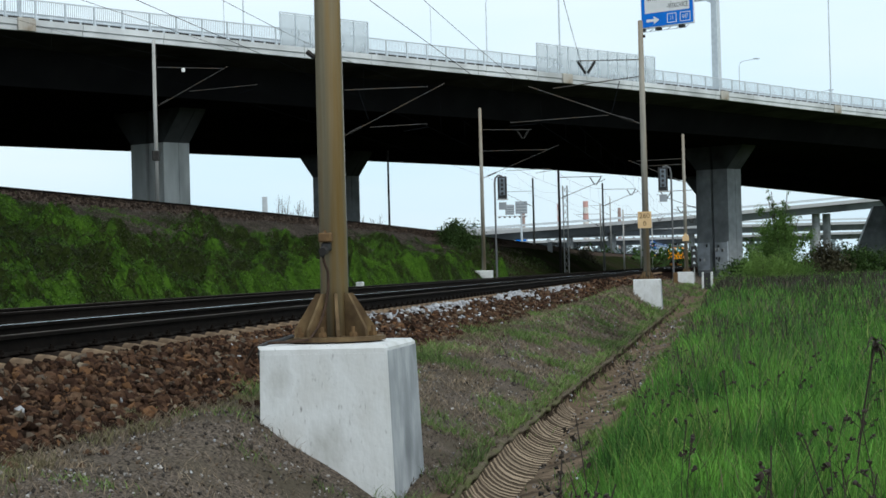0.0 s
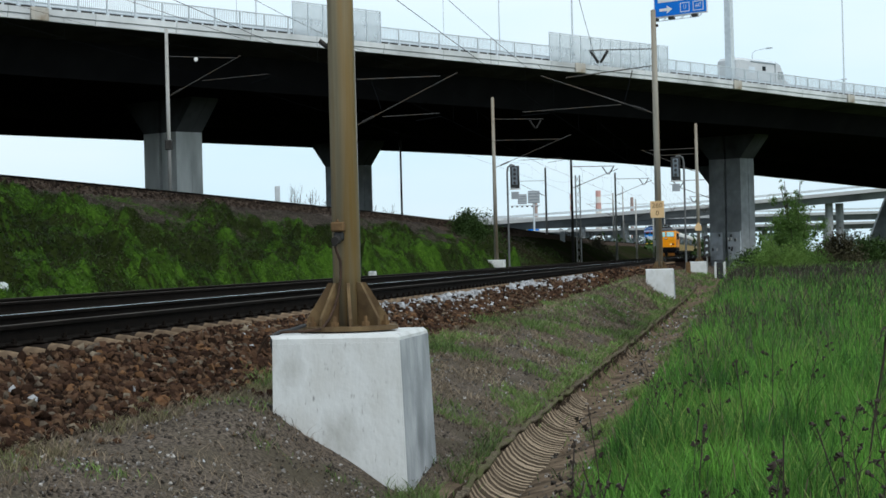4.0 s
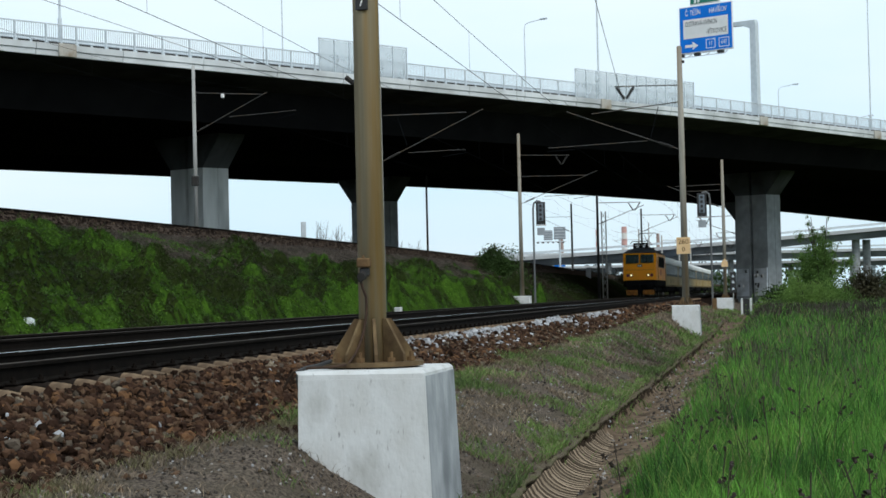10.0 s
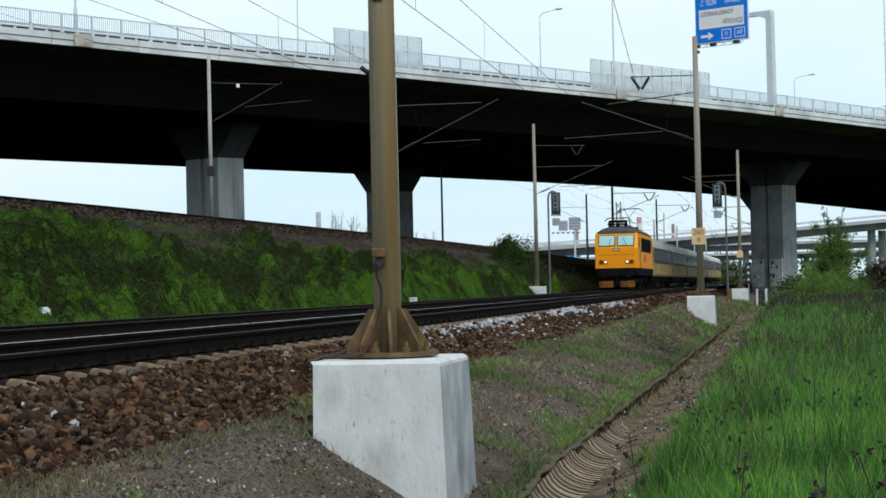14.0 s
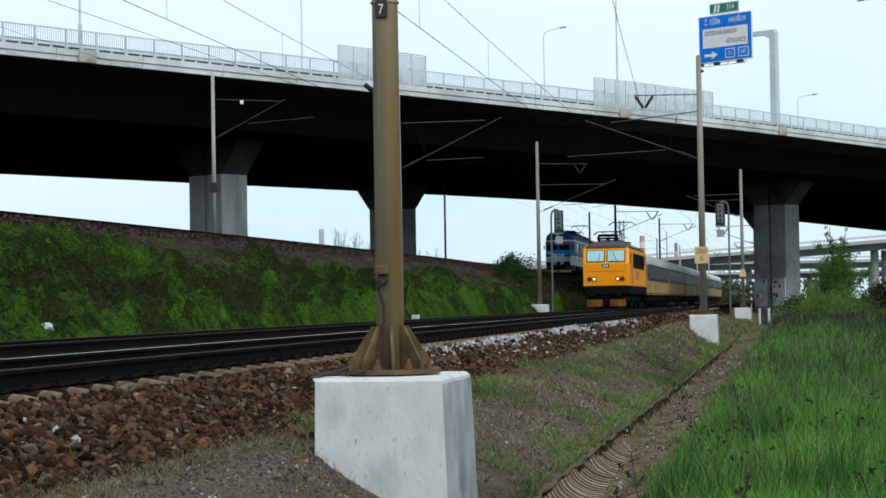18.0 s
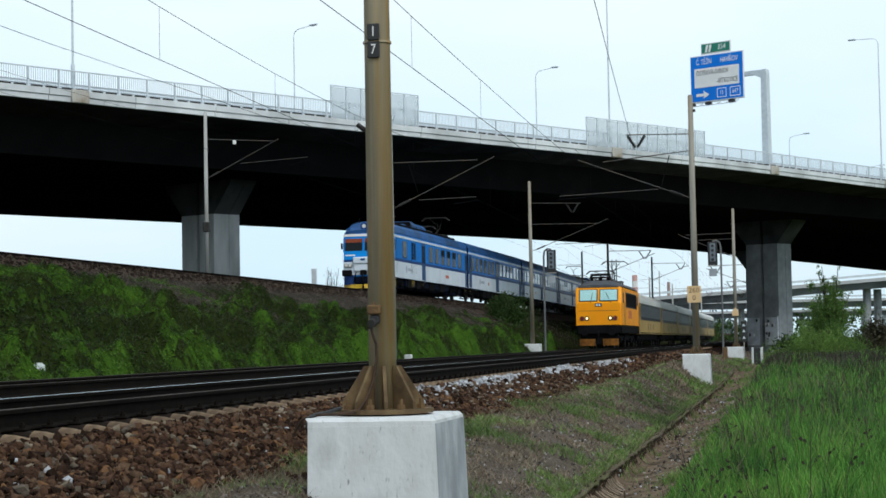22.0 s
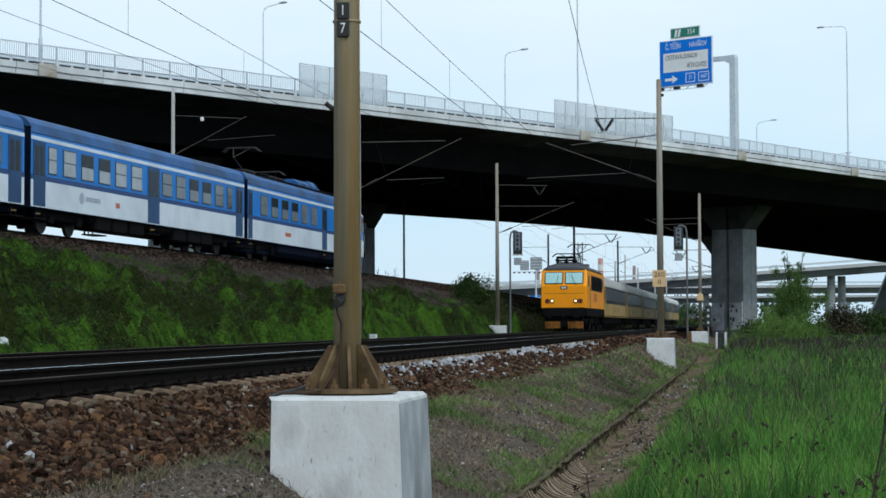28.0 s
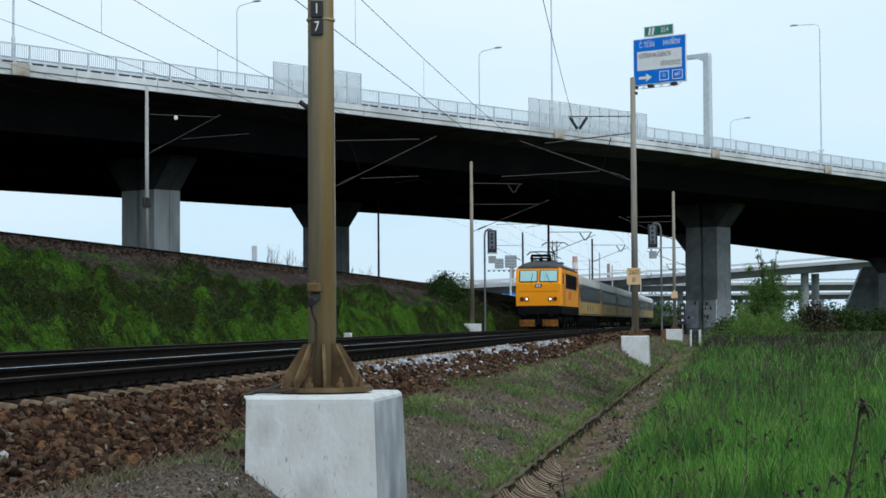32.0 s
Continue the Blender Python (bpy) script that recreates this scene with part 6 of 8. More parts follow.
def rounded_signal(x, y, zg, z0, z1, side, label):
    """Tall light signal on a bent post; side is where the post stands from the head."""
    ob = thing("railway_signal", pose(x, y, zg, 0, 0, TRACK_TURN), label, "signal", "railway signals")
    a, b = z0 - zg, z1 - zg
    part("post", MB().line([(side * 0.46, 0.15, 0.0), (side * 0.46, 0.15, b - 0.35), (side * 0.40, 0.12, b - 0.05), (side * 0.22, 0.1, b + 0.08), (0, 0.1, b + 0.02)], 0.055, 8), M_POST_DARK, ob, "bent steel tube post")
    bk = part("background_board", MB().cbox((-0.27, -0.04, a), (0.27, 0.02, b), 0.03), M_BLACK, ob, "tall black signal head")
    part("housing", MB().cbox((-0.16, -0.10, a + 0.20), (0.16, -0.042, b - 0.09), 0.02), M_SIGNAL_PANEL, bk, "pale blue-grey lamp panel")
    for i in range(4):
        z = a + 0.32 + i * (b - a - 0.55) / 3
        part("lens", MB().rod((0, -0.13, z), (0, -0.10, z), 0.085, 0.085, 12), M_BLACK, bk)
    part("foot_bracket", MB().cbox((-0.3, -0.1, a - 0.06), (side * 0.46 if side > 0 else 0.3, 0.16, a - 0.01), 0.01), M_MAST_GREY, ob)
    part("id_board", MB().cbox((-0.22, -0.03, a - 0.62), (0.22, 0.0, a - 0.2), 0.01), M_GREYB, ob, "small grey board")
    part("ladder", MB().rod((side * 0.46, 0.32, 0.2), (side * 0.46, 0.3, a), 0.02), M_MAST_GREY, ob)
    return ob


M_SIGNAL_PANEL = mat("signal_panel", (0.17, 0.20, 0.235), (0.12, 0.145, 0.17), 3, 0.6, spec=0.2)
M_GREYB = mat("grey_board", (0.30, 0.33, 0.36), (0.24, 0.27, 0.30), 2, 0.6, spec=0.2)
rounded_signal(4.22, 110.0, -0.35, 4.5, 5.8, -1, "railway light signal with tall black head beside the bank")
rounded_signal(13.3, 108.0, -0.75, 4.65, 5.98, 1, "railway light signal with tall black head beside the near track")
jb = part("junction_box", MB().cbox((-0.13, -0.12, -0.1), (0.13, 0.12, 0.72), 0.03), M_RUST, None, m=pose(13.55, 105.5, -0.72, 0, 0, TRACK_TURN))
tagged(jb, "small rusty lineside junction box", "junction box")

dw = thing("distance_marker", pose(18.0, 130, -0.8, 0, 0, TRACK_TURN), "black marker board with three white triangles", "marker board")
part("board", MB().cbox((-0.2, -0.03, 1.05), (0.2, 0.0, 2.45), 0.01), M_BLACK, dw)
part("post", MB().rod((0, 0.04, 0), (0, 0.04, 2.3), 0.03), M_MAST_GREY, dw)
for z in (1.25, 1.7, 2.1):
    part("triangle", MB().loft([[(-0.11, y, z), (0.11, y, z), (0, y, z + 0.19)] for y in (-0.04, -0.032)]), M_GALV, dw)

cv = thing("culvert_head", pose(15.1, 104, -0.80, 0, 0, TRACK_TURN), "pale concrete culvert frame with a dark opening at the ditch end", "culvert")
for x0, x1 in ((-0.31, -0.20), (0.17, 0.30)):
    part("frame_post", MB().cbox((x0, -0.2, -0.3), (x1, 0.2, 0.78), 0.02), M_CONC, cv)
# black plate stands in for the darkness inside the culvert
part("opening_shade", MB().box((-0.198, -0.12, -0.3), (0.168, 0.18, 0.74)), M_BLACK, cv, "black plate put in for the shaded opening")

sb = part("relay_cabinet", MB().cbox((-0.17, -0.15, -0.4), (0.17, 0.15, 1.25), 0.03), M_GALV, None, m=pose(-10.85, 125, 4.35, 0, 0, 5))
tagged(sb, "narrow galvanised cabinet on top of the embankment", "cabinet")
for x, y, z, h in ((12.53, 200, 2.5, 0.65),):
    tagged(part("lineside_box", MB().cbox((-0.25, -0.2, -0.9), (0.25, 0.2, h), 0.03), M_GREYB, None, m=pose(x, y, z)), "small pale lineside box", "equipment box")
bag = MB()
rb = random.Random(5)
bag.loft([[(r * math.cos(a) * rb.uniform(0.7, 1.2), r * math.sin(a) * rb.uniform(0.7, 1.2), z) for a in [k * 0.7854 for k in range(8)]] for r, z in ((0.12, -0.05), (0.19, 0.03), (0.16, 0.12), (0.08, 0.17))])
pb = at(24.5, -12.63, ground_z(24.5, -12.63) + 0.10)
tagged(part("plastic_bag", bag, mat("grey_white_plastic", (0.46, 0.50, 0.50), (0.34, 0.38, 0.38), 9, 0.5), None, m=pose(pb.x, pb.y, pb.z)), "crumpled white plastic bag on the bank", "litter")


# ---- pier markings ----
def pier_paint(b, c, foot):
    """Pale wash on the lower shaft with small dark posters."""
    ob = thing("pier_paint_band", bridge_pose(b, c, foot), "pale blue-grey painted band with small dark posters on the pier", "painted band", kind="structure")
    wash = mat("pale_wash", (0.62, 0.66, 0.72), (0.52, 0.56, 0.62), 1.2, 0.8, stain=(0.25, 0.27, 0.30), stain_scale=0.9)
    for x0, x1 in ((-1.15, -0.29), (0.29, 1.15)):
        part("wash", MB().box((x0, -1.658, 1.2), (x1, -1.654, 3.7)), wash, ob)
    for y0, y1 in ((-1.65, -0.29), (0.29, 1.65)):
        part("wash", MB().box((-1.158, y0, 1.0), (-1.154, y1, 3.6)), wash, ob)
    r = random.Random(9)
    for i in range(12):
        y, z = r.uniform(0.35, 1.4) * r.choice((-1, 1)), r.uniform(1.3, 3.3)
        part("poster", MB().box((-1.166, y, z), (-1.160, y + 0.2, z + 0.26)), M_BLACK if i % 3 else M_WHITE, ob)
    for i in range(8):
        x, z = r.uniform(0.32, 0.9) * r.choice((-1, 1)), r.uniform(1.4, 3.3)
        part("poster", MB().box((x, -1.666, z), (x + 0.18, -1.660, z + 0.24)), M_BLACK, ob)


pier_paint(92.6, 13, -1.2)


def abutment():
    ob = thing("bridge_abutment", pose(59.3, 270, -1.2), "sloping grey concrete abutment wall under the far end of the bridge", "abutment", kind="structure")
    part("wing_wall", MB().loft([[(0, y, 0), (9, y, 0), (9, y, 9.2), (3.9, y, 9.2)] for y in (0.0, 1.2)]), M_CONC_DIRTY, ob)
    part("rear_wall", MB().box((9.0, -0.5, 0), (11.0, 8, 9.0)), M_CONC_DIRTY, ob)


abutment()


# ---- far viaducts ----
M_VIADUCT = mat("viaduct_concrete", (0.42, 0.435, 0.45), (0.34, 0.355, 0.37), 0.1, 0.9, spec=0.0)

# girder colour includes the shade below the viaduct decks
M_GIRDER = mat("shaded_girder_concrete", (0.215, 0.235, 0.26), (0.16, 0.175, 0.195), 0.3, 0.92, stain=(0.11, 0.12, 0.135), stain_scale=0.12, spec=0.0)


def viaduct(pts, depth, y_dir, label, piers, width=11.0):
    """A slim deck through points X, Y, Z of its near top edge."""
    ob = thing("far_viaduct", pose(0, 0, 0), label, "viaduct", "viaducts beyond the bridge", "structure")
    prof = [(0, 0), (0, -depth * 0.50), (width, -depth * 0.50), (width, 0)]
    part("deck", MB().loft([[(x, y + dy, z + dz) for dy, dz in prof] for x, y, z in pts]), M_VIADUCT, ob, "pale concrete deck")
    box = [(0.9, -depth * 0.503), (1.8, -depth * 1.5), (width - 1.8, -depth * 1.5), (width - 0.9, -depth * 0.503)]
    part("girder", MB().loft([[(x, y + dy, z + dz) for dy, dz in box] for x, y, z in pts]), M_GIRDER, ob, "grey box girder, coloured dark for the shade under its deck")
    rail = [(0.2, 0.5), (0.2, 1.0), (0.3, 1.0), (0.3, 0.5)]
    part("guard_rail", MB().loft([[(x, y + dy, z + dz) for dy, dz in rail] for x, y, z in pts]), M_GALV, ob)
    for x, y, ztop in piers:
        part("pier", MB().rod((x, y, -1.5), (x, y, ztop), 0.9, 0.9, 14), M_CONC_DIRTY, ob, "round concrete pier")
    return ob


viaduct([(-30, 425, 7.6), (15, 420, 8.9), (38, 420, 10.0), (59, 420, 11.2), (98, 424, 14.0), (150, 430, 17.5)], 1.5, 1, "pale concrete road ramp rising behind the railway",
        [(40.7, 426, 7.6), (48, 426, 8.2), (87, 428, 11.0), (90, 431, 11.0), (62, 426, 9), (118, 430, 13)])
viaduct([(14, 545, 11.0), (60, 540, 11.2), (130, 540, 11.2), (260, 560, 11)], 1.5, 1, "long level concrete viaduct in the distance", [(40, 546, 9), (75, 546, 9), (110, 546, 9), (150, 548, 9)])
viaduct([(20, 590, 8.8), (140, 585, 9.0), (300, 600, 9)], 1.4, 1, "lower distant concrete viaduct", [(60, 592, 7), (100, 592, 7), (140, 592, 7)])

nb = thing("noise_barrier", pose(9, 446, 7.4), "pale panelled noise barrier along the distant ramp", "noise barrier")
for i in range(9):
    part("panel", MB().box((i * 2.0 - 4, 0, 0), (i * 2.0 - 2.1, 0.15, 2.6)), M_FASCIA, nb)
    part("post", MB().box((i * 2.0 - 4.1, -0.1, 0), (i * 2.0 - 3.98, 0.2, 2.8)), M_GALV, nb)


def chimney(x, y, h, r, bands, label):
    ob = thing("chimney", pose(x, y, -1), label, "chimney", "distant chimneys")
    # red paled towards pink, distance haze mixed into the paint colour
    red = mat("hazed_chimney_red", (0.58, 0.34, 0.31), (0.52, 0.29, 0.26), 0.1, 0.8)
    pale = mat("chimney_pale", (0.70, 0.68, 0.66), (0.62, 0.60, 0.58), 0.1, 0.8)
    brick = mat("chimney_brick", (0.36, 0.27, 0.25), (0.30, 0.22, 0.20), 0.1, 0.9)
    zs = [h * 0.45 + h * 0.55 * i / 6 for i in range(7)]
    part("shaft", MB().rod((0, 0, 0), (0, 0, zs[0]), r * 1.4, r * 1.2, 16), pale if bands else brick, ob)
    for i in range(6):
        part("band", MB().rod((0, 0, zs[i] + 0.02), (0, 0, zs[i + 1]), r * (1.2 - 0.04 * i), r * (1.16 - 0.04 * i), 16), (red if i % 2 else pale) if bands else brick, ob)


chimney(123, 1500, 53, 2.1, True, "tall red and white striped chimney on the skyline")
chimney(101.5, 1500, 51, 1.05, True, "slim red and white striped chimney on the skyline")
chimney(149.5, 1500, 47, 1.3, False, "slim brown brick chimney on the skyline")
chimney(73.5, 1500, 45, 1.4, False, "slim brown brick chimney on the skyline")

gs = thing("sign_gantry", pose(12.0, 300, 0), "grey backs of two road signs on a distant gantry", "road sign")
part("sign_back", MB().cbox((-0.1, 0, 8.95), (1.3, 0.1, 10.5), 0.03), M_GREYB, gs)
part("sign_back", MB().cbox((1.5, 0, 9.05), (3.35, 0.1, 11.0), 0.03), M_GREYB, gs)
for x0, x1, z0, z1 in ((-0.1, 1.3, 8.95, 10.5), (1.5, 3.35, 9.05, 11.0)):
    for i in range(4):
        z = z0 + (z1 - z0) * (i + 0.6) / 4.2
        part("stiffening_rib", MB().box((x0 + 0.03, -0.05, z), (x1 - 0.03, -0.002, z + 0.07)), M_GALV, gs)
part("truss", MB().rod((-1.2, 0.2, 8.7), (3.4, 0.2, 8.7), 0.07), M_GALV, gs)
for i in range(6):
    part("floodlight", MB().cbox((-1.2 + i * 0.8, -0.2, 8.45), (-0.9 + i * 0.8, 0.1, 8.65), 0.02), M_BLACK, gs)
part("gantry_post", MB().rod((2.4, 0.3, 3), (2.4, 0.3, 9.2), 0.16), M_GALV, gs)

lm = thing("lattice_mast", at_pose(160, -12.0, -0.3), "slim steel lattice mast", "mast")
for x in (-0.2, 0.2):
    for y in (-0.2, 0.2):
        part("leg", MB().rod((x, y, 0), (x, y, 8.2), 0.035), M_MAST_GREY, lm)
for i in range(12):
    z = i * 0.68
    part("brace", MB().rod((-0.2, -0.2, z), (0.2, -0.2, z + 0.68), 0.02).rod((0.2, -0.2, z), (-0.2, -0.2, z + 0.68), 0.02), M_MAST_GREY, lm)

bs = thing("blue_hall", pose(24, 640, -1), "low distant hall with white and blue walls", "building")
part("wall", MB().box((0, 0, 0), (8.6, 12, 12.6)), M_WHITE, bs, "white wall")
part("blue_wall", MB().box((4.7, -0.3, 0), (8.3, -0.004, 12.4)), M_SIGN_BLUE, bs, "blue wall panels")
part("roof", MB().box((-0.2, -0.6, 12.602), (8.9, 12.5, 12.9)), M_GREYB, bs)


# ---- shrubs and trees ----
def leaf_cloud(C, R, n, size):
    """Random small leaves in a set of clumps."""
    wt = np.array(R) ** 2
    k = RNG.choice(len(C), n, p=wt / wt.sum())
    d = RNG.normal(0, 1, (n, 3))
    d /= np.linalg.norm(d, axis=1)[:, None]
    P = np.array(C)[k] + d * (np.array(R)[k] * np.minimum(np.abs(RNG.normal(0, 0.75, n)), 1.15))[:, None]
    a, b = RNG.normal(0, 1, (n, 3)), RNG.normal(0, 1, (n, 3))
    a /= np.linalg.norm(a, axis=1)[:, None]
    b -= a * (a * b).sum(1)[:, None]
    b /= np.linalg.norm(b, axis=1)[:, None]
    s = RNG.uniform(0.5, 1.3, n)[:, None] * size
    V = np.stack([P - a * s, P + b * s * 0.5, P + a * s, P - b * s * 0.5], 1).reshape(-1, 3)
    T = (np.array([(0, 1, 2), (0, 2, 3)])[None] + 4 * np.arange(n)[:, None, None]).reshape(-1, 3)
    return V, T


def shrub(x, y, z, h, w, n, size, material, label, name="bush", narrow=1.0, stems=5, seed=1):
    r = random.Random(seed)
    ob = thing(name, pose(x, y, z), label, "tree" if name == "young_tree" else "bush")
    tips, C, R = [], [], []
    for i in range(stems):
        a = r.uniform(0, 6.28)
        lean = r.uniform(0.05, 0.5) * w
        hh = h * r.uniform(0.6, 1.0)
        pts = [(0.05 * math.cos(a), 0.05 * math.sin(a), 0), (lean * 0.4 * math.cos(a), lean * 0.4 * math.sin(a), hh * 0.5), (lean * math.cos(a), lean * math.sin(a), hh)]
        part("stem", MB().line(pts, 0.006 + 0.0018 * h, 5), M_BRAMBLE, ob)
        for k in range(7):
            f = 0.15 + 0.85 * k / 6
            spread = w * 0.55 * (1 - f) ** narrow + 0.09 * w
            C.append((lean * f * math.cos(a) + r.gauss(0, spread * 0.6), lean * f * math.sin(a) + r.gauss(0, spread * 0.6), hh * f))
            R.append(spread * r.uniform(0.5, 0.9))
            part("twig", MB().rod((lean * f * 0.9 * math.cos(a), lean * f * 0.9 * math.sin(a), hh * f * 0.9), C[-1], 0.008, 0.004, 4), M_BRAMBLE, ob)
    V, T = leaf_cloud(C, R, n, size)
    cr = new("crown", tri_mesh("crown", V, T, material))
    cr.parent = ob
    return ob


M_LEAF_LIGHT = leafy("young_birch_leaf", (0.175, 0.285, 0.068), (0.105, 0.185, 0.046), 0.25, 0.45)
M_LEAF_TREE = leafy("birch_leaf", (0.115, 0.205, 0.046), (0.066, 0.125, 0.030), 0.25, 0.4)
M_LEAF_DARK = leafy("dark_leaf", (0.040, 0.080, 0.016), (0.022, 0.045, 0.010), 0.4, 0.25)
M_LEAF_BROWN = leafy("budding_leaf", (0.052, 0.048, 0.024), (0.030, 0.028, 0.015), 0.4, 0.2)
shrub(17.6, 95, -0.75, 5.5, 1.75, 56000, 0.044, M_LEAF_TREE, "young birch tree with sparse light green spring leaves", "young_tree", 0.8, 9, 2)
shrub(16.35, 93, -0.75, 2.1, 1.55, 20000, 0.044, M_LEAF_LIGHT, "low light green birch scrub at the field edge", "bush", 0.6, 7, 5)
shrub(1.9, 131, 1.3, 2.75, 2.3, 16000, 0.075, M_LEAF_DARK, "round dark green bush on the embankment", "bush", 0.45, 8, 3)
shrub(33.0, 160, -0.9, 3.4, 2.6, 9000, 0.11, M_LEAF_BROWN, "brownish budding thicket under the bridge", "bush", 0.6, 9, 4)
shrub(37, 165, -0.9, 2.6, 2.6, 9000, 0.12, M_LEAF_DARK, "dark low thicket under the bridge", "bush", 0.5, 8, 8)
shrub(42, 172, -0.9, 2.4, 3.0, 9000, 0.12, M_LEAF_DARK, "dark low thicket under the bridge", "bush", 0.5, 8, 9)
shrub(24.5, 150, -0.9, 1.8, 2.4, 3000, 0.12, M_LEAF_DARK, "dark low thicket beside the pier", "bush", 0.5, 7, 10)
shrub(18.5, 232, -0.8, 4.4, 2.8, 7000, 0.10, M_LEAF_BROWN, "budding shrubs beside the distant track", "bush", 0.6, 8, 6)
shrub(14.5, 215, -0.8, 4.2, 2.6, 6000, 0.10, M_LEAF_BROWN, "budding shrubs beside the distant track", "bush", 0.6, 8, 7)


def bare_shrub(x, y, z, h, n, seed):
    r = random.Random(seed)
    ob = thing("bare_shrub", pose(x, y, z), "leafless twiggy shrub behind the embankment crest", "bush", "leafless shrubs on the bank")
    for i in range(n):
        bx = r.uniform(-1.0, 1.0)
        tip = (bx + r.gauss(0, 0.25), r.gauss(0, 0.3), h * r.uniform(0.4, 1.0))
        mid = (bx * 0.95 + tip[0] * 0.05 + r.gauss(0, 0.06), 0, h * 0.3)
        tw = part("twig", MB().line([(bx, 0, 0), mid, tip], 0.012, 4), M_BRAMBLE, ob)
        side = MB()
        for k in range(5):
            f = r.uniform(0.1, 0.85)
            a = Vector(mid).lerp(Vector(tip), f)
            side.rod(tuple(a), tuple(a + Vector((r.gauss(0, 0.22), r.gauss(0, 0.2), r.uniform(0.15, 0.45) * h * 0.5))), 0.006, 0.003, 3)
        part("side_twig", side, M_BRAMBLE, tw)


bare_shrub(-10.0, 136, 3.6, 2.6, 24, 1)
bare_shrub(-8.6, 138, 3.5, 1.9, 16, 2)
bare_shrub(-4.6, 150, 3.3, 1.7, 14, 3)
bare_shrub(-19.5, 112, 3.9, 1.4, 8, 4)


def far_woods():
    """Low belt of scrub along the horizon."""
    C, R = [], []
    r = random.Random(21)
    for i in range(150):
        x = r.uniform(20, 420)
        y = r.uniform(300, 390) if x > 60 else r.uniform(470, 560)
        C.append((x, y, r.uniform(-0.5, 2.0)))
        R.append(r.uniform(1.5, 3.4))
    for i in range(60):
        x = r.uniform(24, 66)
        C.append((x, r.uniform(330, 405), r.uniform(-0.5, 3.6)))
        R.append(r.uniform(1.2, 2.4))
    for i in range(90):
        x = r.uniform(-420, 30)
        C.append((x, r.uniform(640, 760), r.uniform(0, 3)))
        R.append(r.uniform(2.5, 5))
    V, T = leaf_cloud(C, R, 26000, 0.48)
    ob = new("far_scrub", tri_mesh("far_scrub", V, T, M_LEAF_DARK))
    tagged(ob, "belt of dark green scrub along the horizon", "scrub", kind="stuff")


far_woods()
M_HAZE_LEAF = leafy("haze_coloured_foliage", (0.20, 0.245, 0.255), (0.14, 0.175, 0.185), 0.15, 0.2, 0.02)


def skyline_woods():
    """A tree line added behind the viaduct decks, its leaves coloured as haze."""
    r = random.Random(33)
    C, R = [], []
    for i in range(190):
        C.append((r.uniform(-60, 430), r.uniform(820, 900), r.uniform(1, 9) * r.uniform(0.7, 1.3)))
        R.append(r.uniform(3.5, 6.5))
    V, T = leaf_cloud(C, R, 16000, 1.5)
    tagged(new("skyline_woods", tri_mesh("skyline_woods", V, T, M_HAZE_LEAF)), "tree line added as backdrop on the horizon, haze put into its leaf colour", "woods", kind="stuff")


skyline_woods()


# brown old grass, its colour lowered further for the shade of the bridge
M_OLD_GRASS = leafy("old_grass", (0.036, 0.040, 0.018), (0.014, 0.017, 0.009), 0.4, 0.15, 0.6)


def old_grass():
    n = 32000
    S = RNG.uniform(30, 105, n)
    Q = 2.2 + 26 * RNG.uniform(0, 1, n) ** 1.2
    keep = np.array([noise.noise(Vector((s * 0.12, q * 0.25, 8))) for s, q in zip(S, Q)]) + (S - 46) / 45 + RNG.uniform(-0.3, 0.3, n) > 0.0
    S, Q = S[keep], Q[keep]
    blades("old_grass", world_points(S, Q), RNG.uniform(0.2, 0.55, len(S)), RNG.uniform(0.016, 0.038, len(S)), 0.4, M_OLD_GRASS, "brown old grass and stalks at the far side of the field, darkened for the bridge's shade")


old_grass()


def field_stalks():
    """Last year's dark stalks, in drifts over the green."""
    n = 16000
    S = 8 + 74 * RNG.uniform(0, 1, n) ** 0.9
    Q = 2.0 + RNG.uniform(0, 1, n) * (3.0 + 0.27 * S)
    keep = np.array([noise.noise(Vector((s * 0.11, q * 0.45, 21))) for s, q in zip(S, Q)]) + RNG.uniform(-0.25, 0.25, n) > 0.12 - 0.004 * S
    S, Q = S[keep], Q[keep]
    blades("withered_stalks", world_points(S, Q), RNG.uniform(0.30, 0.62, len(S)), 0.006 + S * 0.00026, 0.25, M_STALK, "dark grey-brown withered stalks standing in drifts over the grass")


M_STALK = leafy("withered_stalk", (0.078, 0.066, 0.058), (0.036, 0.030, 0.027), 0.5, 0.1)
field_stalks()

gp = MB()
gp.loft([[at(s, q, ground_z(s, q) + 0.03) for s in (50, 53, 57, 62, 66)] for q in (7.4, 8.4, 10, 13, 18)], closed=False)
tagged(part("gravel_path", gp, mat("pale_gravel", (0.36, 0.33, 0.32), (0.26, 0.24, 0.24), 6, 0.95, bump=0.5), None), "pale gravel track crossing the field", "path", kind="structure")


# withered plant with drooping leaves close to the camera
wp = thing("withered_weed", pose(2.62, 11.5, -0.82), "tall dark withered weed with drooping leaves", "weed")
part("stem", MB().line([(-0.08, 0, 0), (-0.02, 0, 0.4), (0.06, 0, 0.80)], 0.006), M_BRAMBLE, wp)
rw = random.Random(3)
